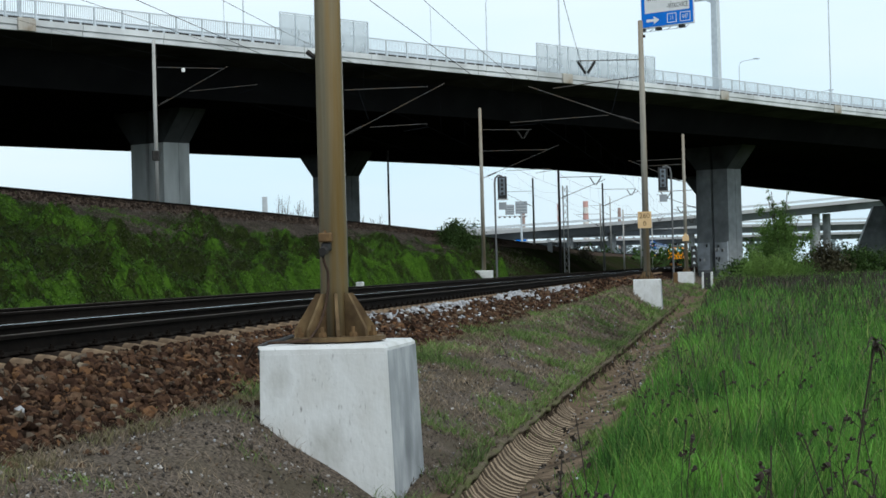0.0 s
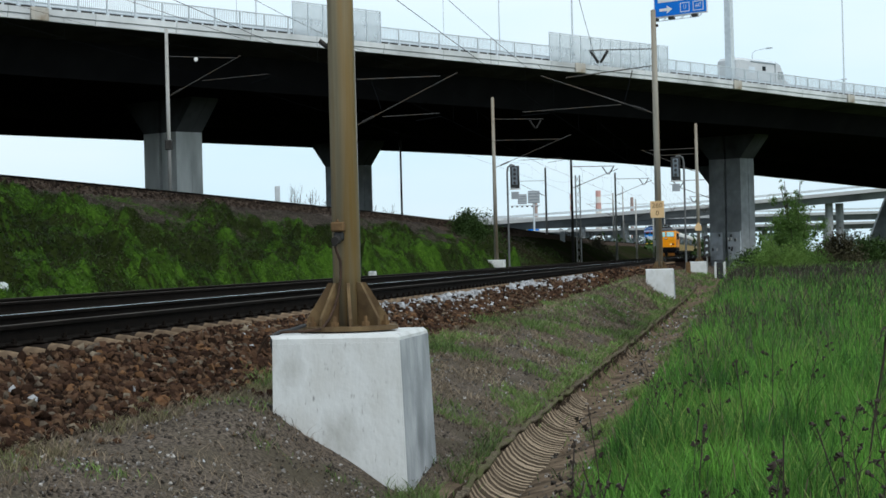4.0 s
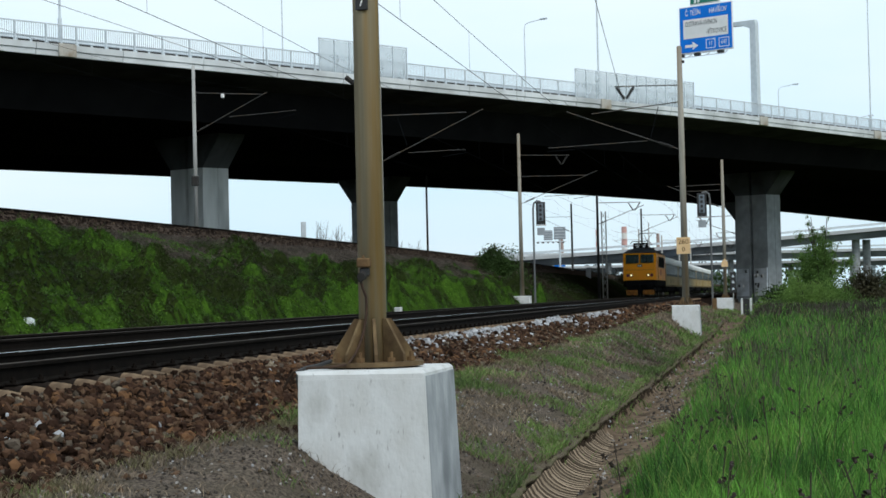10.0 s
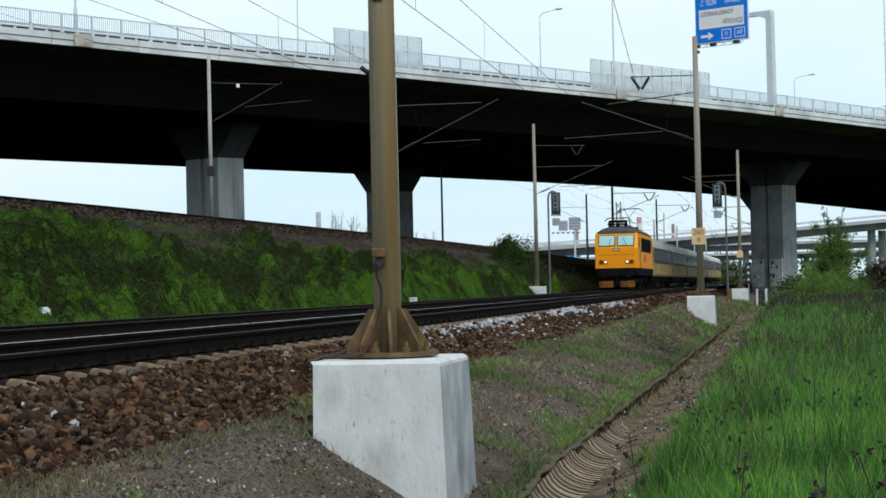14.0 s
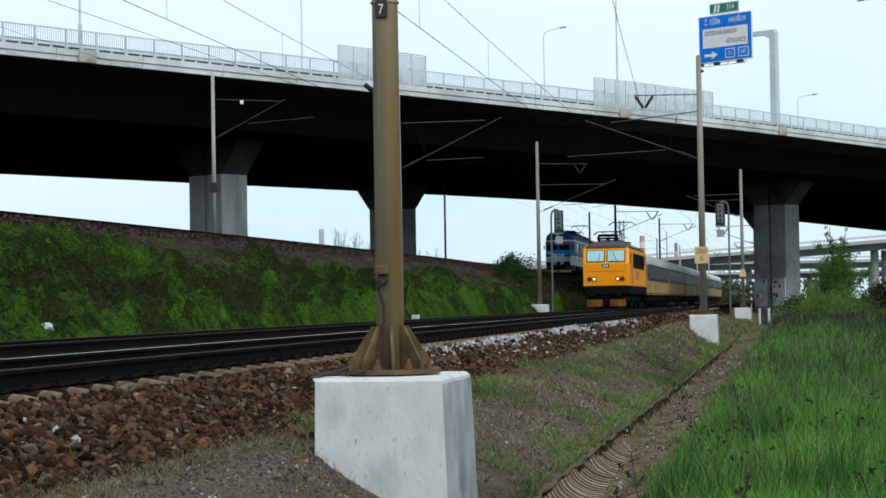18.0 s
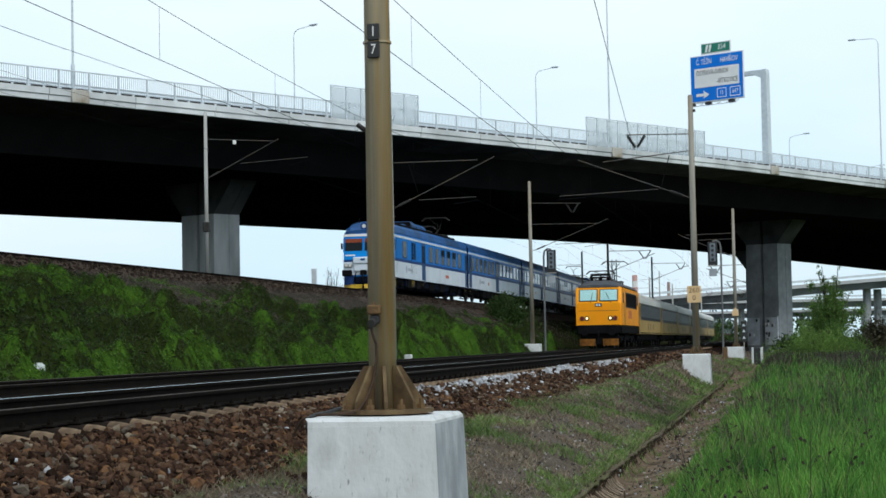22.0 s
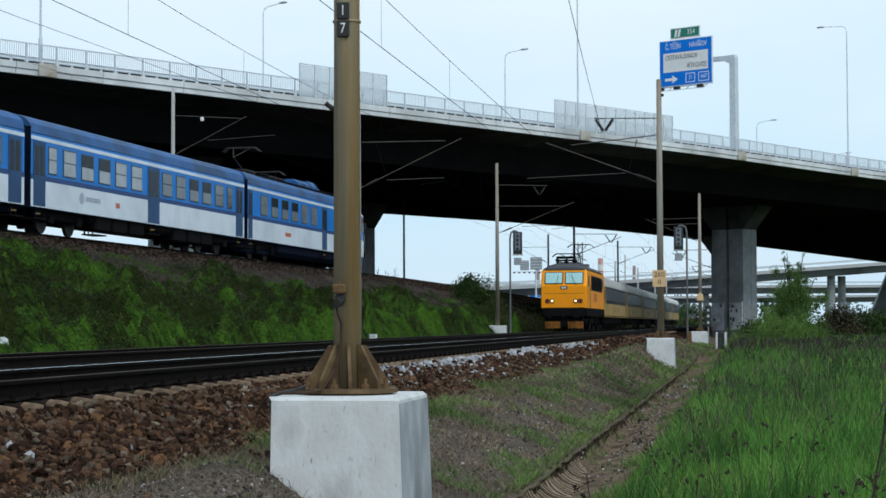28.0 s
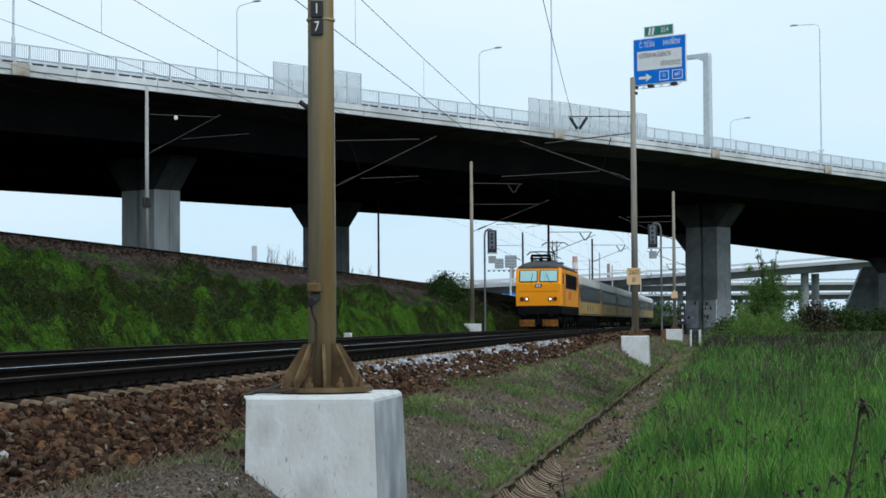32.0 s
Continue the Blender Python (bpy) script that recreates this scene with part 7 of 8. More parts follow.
for i in range(9):
    a, l = rw.uniform(0, 6.28), rw.uniform(0.06, 0.11)
    c, s = math.cos(a), math.sin(a)
    z = 0.80 - rw.uniform(0, 0.08)
    mb = MB().loft([[(0.06 + c * l * f - s * w, s * l * f + c * w, z + 0.05 * math.sin(f * 2.2) - 0.11 * f * f) for w in (-0.018 * (1 - f * 0.8), 0.018 * (1 - f * 0.8))] for f in (0, 0.35, 0.7, 1.0)], closed=False)
    part("leaf", mb, M_BRAMBLE, wp, "dark shrivelled leaf")

# ---- trains ----
M_YEL = mat("yellow_train_paint", (0.88, 0.325, 0.004), (0.82, 0.29, 0.004), 0.8, 0.35, stain=(0.70, 0.28, 0.01), stain_scale=0.5, spec=0.15)
M_YEL_DIRTY = mat("dirty_orange_paint", (0.36, 0.15, 0.025), (0.17, 0.07, 0.02), 4, 0.7, spec=0.2)
M_ROOF = mat("loco_roof_grey", (0.075, 0.08, 0.09), (0.055, 0.058, 0.065), 2, 0.7, spec=0.15)
M_UNDER = mat("underframe_black", (0.0085, 0.0085, 0.0095), (0.005, 0.005, 0.0055), 3, 0.8, spec=0.03)
M_NAVY = mat("underframe_navy", (0.006, 0.010, 0.026), (0.004, 0.006, 0.014), 3, 0.8, spec=0.04)
M_BLU = mat("mid_blue_paint", (0.008, 0.185, 0.62), (0.007, 0.165, 0.55), 0.8, 0.32, stain=(0.012, 0.145, 0.43), stain_scale=0.4, spec=0.12)
M_DOOR = mat("deep_blue_door", (0.035, 0.085, 0.19), (0.025, 0.06, 0.14), 1, 0.5, spec=0.1)
M_FAIRING = mat("navy_fairing_paint", (0.015, 0.045, 0.16), (0.010, 0.03, 0.11), 2, 0.5, spec=0.1)
M_FRAME = mat("dark_window_frame", (0.055, 0.085, 0.13), (0.04, 0.06, 0.10), 3, 0.5, spec=0.1)
M_EMBLEM = mat("faded_grey_emblem", (0.36, 0.41, 0.48), (0.32, 0.36, 0.42), 2, 0.5, spec=0.1)
M_BLU_BROW = mat("brow_blue_paint", (0.018, 0.075, 0.22), (0.014, 0.055, 0.16), 1.5, 0.45, spec=0.15)
M_BLU_FACE = mat("bright_blue_paint", (0.006, 0.25, 0.70), (0.005, 0.22, 0.62), 1, 0.35, spec=0.12)
M_BLU_DARK = mat("dark_blue_paint", (0.010, 0.050, 0.185), (0.008, 0.04, 0.15), 1, 0.4, spec=0.2)
M_BLU_ROOF = mat("blue_grey_roof", (0.028, 0.108, 0.30), (0.021, 0.080, 0.22), 1.5, 0.5, stain=(0.022, 0.055, 0.12), stain_scale=0.5, spec=0.15)
M_GREYW = mat("light_grey_paint", (0.64, 0.71, 0.78), (0.58, 0.65, 0.72), 0.9, 0.32, stain=(0.50, 0.56, 0.62), stain_scale=0.5, spec=0.2)
M_PANE = mat("dark_window_glass", (0.014, 0.018, 0.022), (0.009, 0.012, 0.014), 0.7, 0.2, spec=0.08)
# pale and dim panes: reflected sky, and curtains, put into the glass colour
M_PANE_LIT = mat("sky_pale_window_glass", (0.24, 0.265, 0.28), (0.17, 0.19, 0.20), 1.6, 0.06, spec=1.0)
M_PANE_DIM = mat("dim_window_glass", (0.040, 0.048, 0.052), (0.020, 0.025, 0.028), 1.6, 0.06, spec=0.7)
M_WIND = mat("windscreen_glass", (0.40, 0.62, 0.60), (0.34, 0.55, 0.54), 0.9, 0.08, 0.9)
M_BLIND = mat("red_sun_blind", (0.24, 0.060, 0.030), (0.17, 0.042, 0.022), 2, 0.5, spec=0.05)
M_YPLOW = mat("yellow_plow_paint", (0.46, 0.31, 0.03), (0.20, 0.14, 0.03), 5, 0.6, stain=(0.09, 0.07, 0.04), stain_scale=4)
M_PLOW = mat("bright_plow_paint", (0.80, 0.52, 0.025), (0.62, 0.40, 0.03), 3, 0.5, stain=(0.34, 0.24, 0.06), stain_scale=3)
M_LAMP = glow("headlamp_glow", (1.0, 0.74, 0.36), 2.2)
M_LAMP_DIM = mat("lamp_glass", (0.62, 0.62, 0.58), (0.5, 0.5, 0.48), 3, 0.1)
M_TAIL = mat("tail_lamp_red", (0.16, 0.012, 0.010), (0.12, 0.01, 0.01), 3, 0.2)
M_REDTXT = mat("faded_red_lettering", (0.50, 0.11, 0.05), (0.42, 0.09, 0.04), 3, 0.5)
M_COACH_ROOF = mat("silver_roof", (0.66, 0.65, 0.61), (0.50, 0.50, 0.48), 1, 0.35, 0.1, spec=0.4, stretch=(1, 0.15, 1))
M_COACH_BAND = mat("dark_gloss_band", (0.022, 0.026, 0.036), (0.007, 0.009, 0.013), 1.2, 0.35, stretch=(1, 0.12, 1), spec=0.04)
M_COACH_YEL = mat("coach_yellow", (0.44, 0.30, 0.095), (0.33, 0.225, 0.075), 1, 0.4, stain=(0.28, 0.18, 0.05), stain_scale=0.5, spec=0.15)


def section(y, w, zb, zs, zr, flat=0.62):
    """Cross-section of a body: upright sides and an arched roof."""
    pts = [(-w, y, zb), (w, y, zb), (w, y, zs)]
    for i in range(1, 8):
        a = math.pi * i / 8
        c, s = math.cos(a), math.sin(a)
        pts.append((w * (abs(c) ** flat) * (1 if c > 0 else -1), y, zs + (zr - zs) * s ** 0.8))
    return pts + [(-w, y, zs)]


def side_box(name, parent, material, side, w, y0, y1, z0, z1, d=0.012, label="", c=0.0):
    x0, x1 = (w - 0.03, w + d) if side > 0 else (-w - d, -w + 0.03)
    mb = MB().cbox((x0, y0, z0), (x1, y1, z1), c) if c else MB().box((x0, y0, z0), (x1, y1, z1))
    return part(name, mb, material, parent, label)


def car_window(parent, side, w, y, wd, z0, z1, pane, frame_m, split=True, upper=None):
    f = side_box("window", parent, frame_m, side, w, y, y + wd, z0, z1, 0.020, "framed side window")
    side_box("pane", f, pane, side, w, y + 0.045, y + wd - 0.045, z0 + 0.045, z1 - (0.50 if split else 0.045), 0.028)
    if split:
        side_box("upper_pane", f, upper or M_PANE, side, w, y + 0.045, y + wd - 0.045, z1 - 0.46, z1 - 0.045, 0.028, "sliding upper pane")


def bogie(parent, yc, z=0.46, wb=2.5, gauge=1.0):
    fr = MB()
    for x in (-1.05, 1.05):
        fr.cbox((x - 0.09, yc - wb / 2 - 0.6, 0.48), (x + 0.09, yc + wb / 2 + 0.6, 0.82), 0.05)
    fr.cbox((-1.0, yc - 0.35, 0.4), (1.0, yc + 0.35, 0.75), 0.05)
    bg = part("bogie", fr, M_UNDER, parent, "black bogie frame")
    for dy in (-wb / 2, wb / 2):
        for x in (-0.75, 0.75):
            part("wheel", MB().rod((x - 0.065, yc + dy, z), (x + 0.065, yc + dy, z), z - 0.002, z - 0.002, 20), M_DARKSTEEL, bg, "steel wheel")
        for x in (-1.16, 1.16):
            part("axle_box", MB().cbox((x - 0.1, yc + dy - 0.2, 0.33), (x + 0.1, yc + dy + 0.2, 0.66), 0.05), M_UNDER, bg)
    return bg


def pantograph(parent, y, z0, up, fold=1, m=M_DARKSTEEL):
    """Single-arm pantograph on its base frame."""
    fr = MB()
    for x in (-0.55, 0.55):
        fr.box((x - 0.04, y - 0.9, z0), (x + 0.04, y + 0.9, z0 + 0.07))
    for dy in (-0.9, 0.8):
        fr.box((-0.55, y + dy, z0), (0.55, y + dy + 0.07, z0 + 0.07))
    pg = part("pantograph", fr, m, parent, "dark steel pantograph")
    for x in (-0.5, 0.5):
        for dy in (-0.8, 0.8):
            ins = MB()
            insulator(ins, (x, y + dy, z0 - 0.28), (x, y + dy, z0), 0.075)
            part("insulator", ins, M_RUST, pg, "ribbed insulator")
    k = Vector((0, y + fold * 1.0, z0 + 0.08 + up * 0.5))
    h = Vector((0, y - fold * 0.35, z0 + 0.1 + up))
    part("lower_arm", MB().rod((0, y - fold * 0.7, z0 + 0.07), k, 0.045, 0.035), m, pg)
    for x in (-0.45, 0.45):
        part("upper_arm", MB().rod((0, k.y, k.z), (x, h.y, h.z), 0.024, 0.02), m, pg)
    for dy in (-0.18, 0.18):
        part("collector_strip", MB().line([(-0.95, h.y + dy, h.z - 0.18), (-0.7, h.y + dy, h.z + 0.02), (0.7, h.y + dy, h.z + 0.02), (0.95, h.y + dy, h.z - 0.18)], 0.03), m, pg)
    return pg


def buffers(parent, y, z=1.05):
    for x in (-0.875, 0.875):
        bf = part("buffer", MB().rod((x, y + 0.55, z), (x, y + 0.08, z), 0.11, 0.09, 12), M_UNDER, parent, "black buffer")
        part("buffer_plate", MB().rod((x, y + 0.08, z), (x, y, z), 0.24, 0.22, 16), M_UNDER, bf)
    part("coupling", MB().line([(0, y + 0.5, z + 0.05), (0, y + 0.2, z), (0, y + 0.12, z - 0.25), (0, y + 0.2, z - 0.45)], 0.045), M_UNDER, parent, "screw coupling")


def locomotive():
    ob = thing("locomotive", pose(0, 0, 0), "yellow electric locomotive with dark grey roof and lit headlamps", "locomotive")
    w, L = 1.49, 16.8
    ya, yb = 0.55, 0.98

    def box_sec(y, ww, zb, zt):
        return [(-ww, y, zb), (ww, y, zb), (ww, y, zt - 0.12), (ww - 0.14, y, zt), (-ww + 0.14, y, zt), (-ww, y, zt - 0.12)]
    body = MB().loft([box_sec(ya, w - 0.05, 1.5, 2.95), box_sec(ya + 0.10, w, 1.5, 3.05), box_sec(yb, w, 1.5, 4.0), box_sec(L - yb, w, 1.5, 4.0), box_sec(L - ya - 0.1, w - 0.03, 1.5, 3.05), box_sec(L - ya, w - 0.16, 1.5, 2.95)])
    part("body", body, M_YEL, ob, "yellow painted body shell")
    part("roof", MB().loft([[(-x, y, 4.004), (x, y, 4.004), (x, y, 4.03), (x - 0.35, y, 4.03 + r * 0.62), (x - 0.85, y, 4.03 + r), (-x + 0.85, y, 4.03 + r), (-x + 0.35, y, 4.03 + r * 0.62), (-x, y, 4.03)]
                            for y, x, r in ((yb + 0.06, 1.34, 0.10), (yb + 0.5, 1.44, 0.34), (yb + 1.0, 1.46, 0.40), (L - yb - 1.0, 1.46, 0.40), (L - yb - 0.5, 1.44, 0.34), (L - yb - 0.06, 1.34, 0.10))]), M_ROOF, ob, "dark grey arched roof")
    part("roof_visor", MB().cbox((-1.32, yb - 0.06, 3.94), (1.32, yb + 0.3, 4.05), 0.03), M_ROOF, ob)
    part("solebar", MB().cbox((-w + 0.02, 0.75, 0.95), (w - 0.02, L - 0.75, 1.498), 0.04), M_UNDER, ob, "black lower frame")
    part("buffer_beam", MB().cbox((-1.38, 0.5, 0.92), (1.38, 0.76, 1.52), 0.05), M_UNDER, ob)
    buffers(ob, 0.0, 1.05)
    # windscreens on the raked face
    rake = math.degrees(math.atan2(yb - ya - 0.05, 1.0))
    for x in (-0.66, 0.66):
        m = pose(x, ya + 0.055, 3.02, -rake, 0, 0)
        fr = part("windscreen", MB().cbox((-0.60, -0.035, 0.02), (0.60, 0.05, 0.86), 0.05), M_BLACK, ob, "pale green windscreen in a dark rubber frame", m=m)
        part("pane", MB().cbox((-0.54, -0.045, 0.07), (0.54, -0.034, 0.81), 0.004), M_WIND, fr, "pale green glass")
        part("wiper", MB().rod((0.15, -0.06, -0.1), (-0.18 if x > 0 else 0.28, -0.06, 0.6), 0.018), M_BLACK, fr)
    bp = part("badge", MB().cbox((-0.22, ya - 0.03, 2.70), (0.22, ya + 0.02, 2.92), 0.02), M_BLACK, ob, "black badge plate with two pale marks")
    for x in (-0.15, 0.02):
        part("badge_mark", MB().box((x, ya - 0.036, 2.75), (x + 0.12, ya - 0.03, 2.87)), M_GREYW, bp)
    part("crease", MB().box((-1.28, ya - 0.012, 2.42), (1.28, ya + 0.02, 2.45)), M_YEL_DIRTY, ob)
    for x in (-1.07, 1.07):
        part("lamp_rim", MB().rod((x, ya - 0.05, 1.95), (x, ya + 0.05, 1.95), 0.15, 0.15, 16), M_BLACK, ob)
        part("tail_lamp", MB().rod((x, ya - 0.06, 1.95), (x, ya - 0.05, 1.95), 0.12, 0.12, 16), M_TAIL, ob, "unlit red tail lamp")
    for x in (-0.76, 0.76):
        part("lamp_rim", MB().rod((x, ya - 0.04, 1.95), (x, ya + 0.05, 1.95), 0.15, 0.15, 16), M_BLACK, ob)
        part("headlamp", MB().rod((x, ya - 0.05, 1.95), (x, ya - 0.04, 1.95), 0.07, 0.07, 16), M_LAMP, ob, "lit headlamp")
    for s in (-1, 1):
        x0, x1 = sorted((s * 0.25, s * 1.25))
        part("plow", MB().loft([[(x0, 0.62, 0.18), (x1, 0.62, 0.18), (x1, 0.5, 0.62), (x0, 0.5, 0.62)], [(x0, 0.7, 0.18), (x1, 0.7, 0.18), (x1, 0.58, 0.62), (x0, 0.58, 0.62)]]), M_YEL_DIRTY, ob, "dirty orange plow blade")
    part("plow_carrier", MB().cbox((-1.2, 0.72, 0.25), (1.2, 0.95, 0.95), 0.04), M_UNDER, ob)
    for s in (-1, 1):
        gr = side_box("grille", ob, M_ROOF, s, w, 4.0, L - 3.2, 2.66, 3.68, 0.015, "dark louvred side grille")
        for i in range(14):
            y = 4.1 + i * (L - 7.5) / 14
            side_box("slat", gr, M_UNDER, s, w, y, y + 0.46, 2.72, 3.62, 0.03)
        for y in (1.75, L - 2.75):
            side_box("cab_window", ob, M_PANE, s, w, y, y + 0.62, 2.95, 3.6, 0.015, "dark cab side window", 0.01)
            side_box("cab_door", ob, M_YEL_DIRTY, s, w, y + 0.95, y + 0.98, 1.6, 3.75, 0.008)
            part("handrail", MB().rod((s * (w + 0.06), y + 0.85, 1.5), (s * (w + 0.06), y + 0.85, 3.0), 0.016), M_YEL_DIRTY, ob)
        for i in range(4):
            side_box("lettering_bar", ob, M_REDTXT, s, w, 6.2 + i * 0.7, 6.7 + i * 0.7, 1.95, 2.5, 0.008)
    for y in (4.1, L - 4.1):
        bogie(ob, y, 0.62, 3.2)
    part("tank", MB().cbox((-1.2, 6.6, 0.45), (1.2, L - 6.6, 0.95), 0.1), M_UNDER, ob)
    pantograph(ob, 3.1, 4.62, 0.34)
    pantograph(ob, L - 3.6, 4.62, 1.38, -1)
    for x in (-0.5, 0.1, 0.55):
        ins = MB()
        insulator(ins, (x, 1.9, 4.16), (x, 1.9, 4.62), 0.10)
        part("roof_insulator", ins, M_UNDER, ob, "dark ribbed roof insulator")
    for y in (5.2, 6.5, 8.2, 10, 11.3):
        eq = part("roof_equipment", MB().cbox((-0.7, y, 4.16), (0.6, y + 0.7, 4.62), 0.05), M_ROOF, ob)
    fold = part("folded_arms", MB().line([(-0.6, 1.6, 4.58), (-0.6, 2.5, 4.88), (-0.6, 3.4, 4.60)], 0.045), M_UNDER, ob, "black folded pantograph arms")
    part("side_arm", MB().line([(0.6, 1.6, 4.58), (0.6, 2.5, 4.88), (0.6, 3.4, 4.60)], 0.045), M_UNDER, fold)
    for y, z in ((1.7, 4.62), (2.1, 4.78), (2.5, 4.86), (2.9, 4.80), (3.3, 4.66)):
        part("cross_bar", MB().rod((-0.62, y, z), (0.62, y, z), 0.05), M_UNDER, fold)
    for x in (-0.55, 0.0, 0.55):
        ins = MB()
        insulator(ins, (x, 2.3, 4.16), (x, 2.3, 4.70), 0.15)
        part("roof_insulator", ins, M_UNDER, ob, "dark ribbed roof insulator")
    part("roof_bus_bar", MB().line([(0.5, 3.9, 4.8), (0.5, 5, 4.95), (0.5, L - 4.6, 4.95)], 0.03), M_DARKSTEEL, ob)
    return ob


loco = locomotive()


def coach():
    ob = thing("passenger_coach", pose(0, 0, 0), "yellow passenger coach with silver roof and dark window band", "coach", "coaches behind the locomotive")
    w, L = 1.42, 26.1
    part("body", MB().loft([section(y, w, 0.95, 3.3, 3.35) for y in (0.25, L - 0.25)]), M_COACH_YEL, ob, "yellow lower body")
    part("roof", MB().loft([[(x, y, z) for x, _, z in section(y, w + 0.005, 3.2, 3.4, 4.1)] for y in (0.25, L - 0.25)]), M_COACH_ROOF, ob, "silver-white curved roof")
    for e in (0.0, L - 0.245):
        part("gangway", MB().cbox((-0.85, e, 1.1), (0.85, e + 0.245, 3.5), 0.05), M_UNDER, ob, "black rubber gangway")
    for s in (-1, 1):
        bd = side_box("window_band", ob, M_COACH_BAND, s, w, 0.3, L - 0.3, 1.98, 3.22, 0.012, "dark glossy window band")
        for i in range(11):
            y = 2.3 + i * 1.98
            side_box("window", bd, M_PANE, s, w, y, y + 1.4, 2.2, 3.05, 0.018)
        for y in (0.6, L - 1.5):
            dr = side_box("door", ob, M_COACH_YEL, s, w, y, y + 0.9, 1.02, 3.2, 0.025, "yellow entrance door")
            side_box("door_window", dr, M_PANE, s, w, y + 0.2, y + 0.7, 2.2, 3.0, 0.032)
        side_box("seam", ob, M_UNDER, s, w, 0.25, L - 0.25, 1.0, 1.06, 0.01)
        for i in range(3):
            side_box("lettering_bar", ob, M_BLACK, s, w, 9 + i * 3.0, 9.45 + i * 3.0, 1.3, 1.75, 0.008)
    part("underframe", MB().cbox((-1.2, 3.5, 0.45), (1.2, L - 3.5, 0.998), 0.1), M_UNDER, ob)
    for y in (3.4, L - 3.4):
        bogie(ob, y)
    return ob


coaches = [coach()]
for _ in range(5):
    coaches.append(copy_thing(coaches[0], pose(0, 0, 0)))


def ladder(parent, s, y, drop=0.0, paint=None):
    """Two yellow-edged uprights with rungs under a door."""
    for dy in (-0.22, 0.22):
        part("ladder_upright", MB().box((s * 1.36 - 0.02, y + dy - 0.016, 0.30 + drop), (s * 1.36 + 0.02, y + dy + 0.016, 0.94)), paint or M_YPLOW, parent, "ladder upright")
    for z in (0.34 + drop, 0.62):
        part("rung", MB().box((s * 1.36 - 0.06, y - 0.2, z), (s * 1.36 + 0.02, y + 0.2, z + 0.03)), M_YPLOW, parent, "worn yellow rung")


def railcar(cab, pans):
    """One car of the blue and white set; the cab is at y = 0."""
    name = "motor_railcar" if cab else "trailer_railcar"
    ob = thing(name, pose(0, 0, 0), "blue and light grey electric railcar with driving cab" if cab else "blue and light grey trailer railcar with sliding windows", "railcar", "cars of the blue train")
    w, L = 1.41, 23.8
    zb, zs, zr = 0.86, 3.34, 4.17
    if cab:
        rings = [section(0.42, 1.19, zb, 2.12, 2.2), section(0.55, 1.21, zb, 3.16, 3.42, 0.9), section(1.3, 1.34, zb, zs - 0.05, 3.96, 0.9), section(1.85, w, zb, zs - 0.02, 4.08, 0.8), section(2.2, w, zb, zs, zr), section(L - 0.15, w, zb, zs, zr)]
    else:
        rings = [section(0.15, w, zb, zs, zr), section(L - 0.15, w, zb, zs, zr)]
    part("body", MB().loft(rings), M_BLU, ob, "mid-blue painted body")
    y0 = 1.85 if cab else 0.16
    roof = [[(x * 1.004, y, z + 0.012) for x, _, z in section(y, w, zs + 0.13, zs + 0.14, zr)] for y in (2.15 if cab else 0.14, L - 0.14)]
    part("roof", MB().loft(roof), M_BLU_ROOF, ob, "dull blue-grey roof")
    for s in (-1, 1):
        side_box("lower_panel", ob, M_GREYW, s, w, y0, L - 0.17, zb, 1.82, 0.010, "light grey lower side")
        side_box("waist_stripe", ob, M_BLU_DARK, s, w, y0, L - 0.17, 1.824, 2.0, 0.011, "dark blue waist stripe")
        side_box("cantrail_stripe", ob, M_GREYW, s, w, y0, L - 0.17, 3.24, 3.37, 0.012, "white cantrail stripe")
        doors = [(9.4, 1.0), (22.92, 0.66)] if cab else [(0.35, 1.0), (11.3, 1.3), (22.4, 1.0)]
        for y, d in doors:
            dr = side_box("door", ob, M_DOOR, s, w, y, y + d, 0.90, 3.2, 0.020, "deep blue folding door")
            for dy in (0.12, d / 2 + 0.05):
                side_box("door_pane", dr, M_PANE, s, w, y + dy, y + dy + d / 2 - 0.2, 2.0, 3.05, 0.026)
            part("step", MB().box((s * 1.2 - 0.28, y, 0.42), (s * 1.2 + 0.28, y + d, 0.47)).box((s * 1.2 - 0.2, y + 0.02, 0.47), (s * 1.2 - 0.14, y + 0.08, 1.0)), M_UNDER, ob)
            ladder(ob, s, y + d * 0.5, 0.1, M_UNDER)
        if cab:
            cd = side_box("cab_door", ob, M_BLU, s, w, 2.02, 2.68, 1.965, 3.22, 0.020, "narrow cab door, blue above and grey below")
            side_box("door_pane", cd, M_PANE, s, w, 2.10, 2.36, 2.45, 3.1, 0.03)
            side_box("door_lower", cd, M_GREYW, s, w, 2.02, 2.68, 1.15, 1.815, 0.020)
            for y in (2.00, 2.69):
                side_box("door_seam", cd, M_UNDER, s, w, y, y + 0.03, 1.15, 3.22, 0.024)
            car_window(ob, s, w, 4.28, 1.05, 2.08, 3.1, M_PANE_LIT, M_FRAME, True, M_PANE_LIT)
            lg = side_box("luggage_door", ob, M_BLU, s, w, 6.6, 7.7, 1.965, 3.2, 0.018, "double luggage door, blue above and grey below")
            side_box("door_lower", lg, M_GREYW, s, w, 6.6, 7.7, 1.2, 1.815, 0.018)
            for y in (6.58, 7.13, 7.69):
                side_box("door_seam", lg, M_UNDER, s, w, y, y + 0.03, 1.2, 3.2, 0.022)
            for dy in (0.1, 0.65):
                side_box("door_pane", lg, M_PANE, s, w, 6.6 + dy, 6.6 + dy + 0.35, 2.08, 3.1, 0.028)
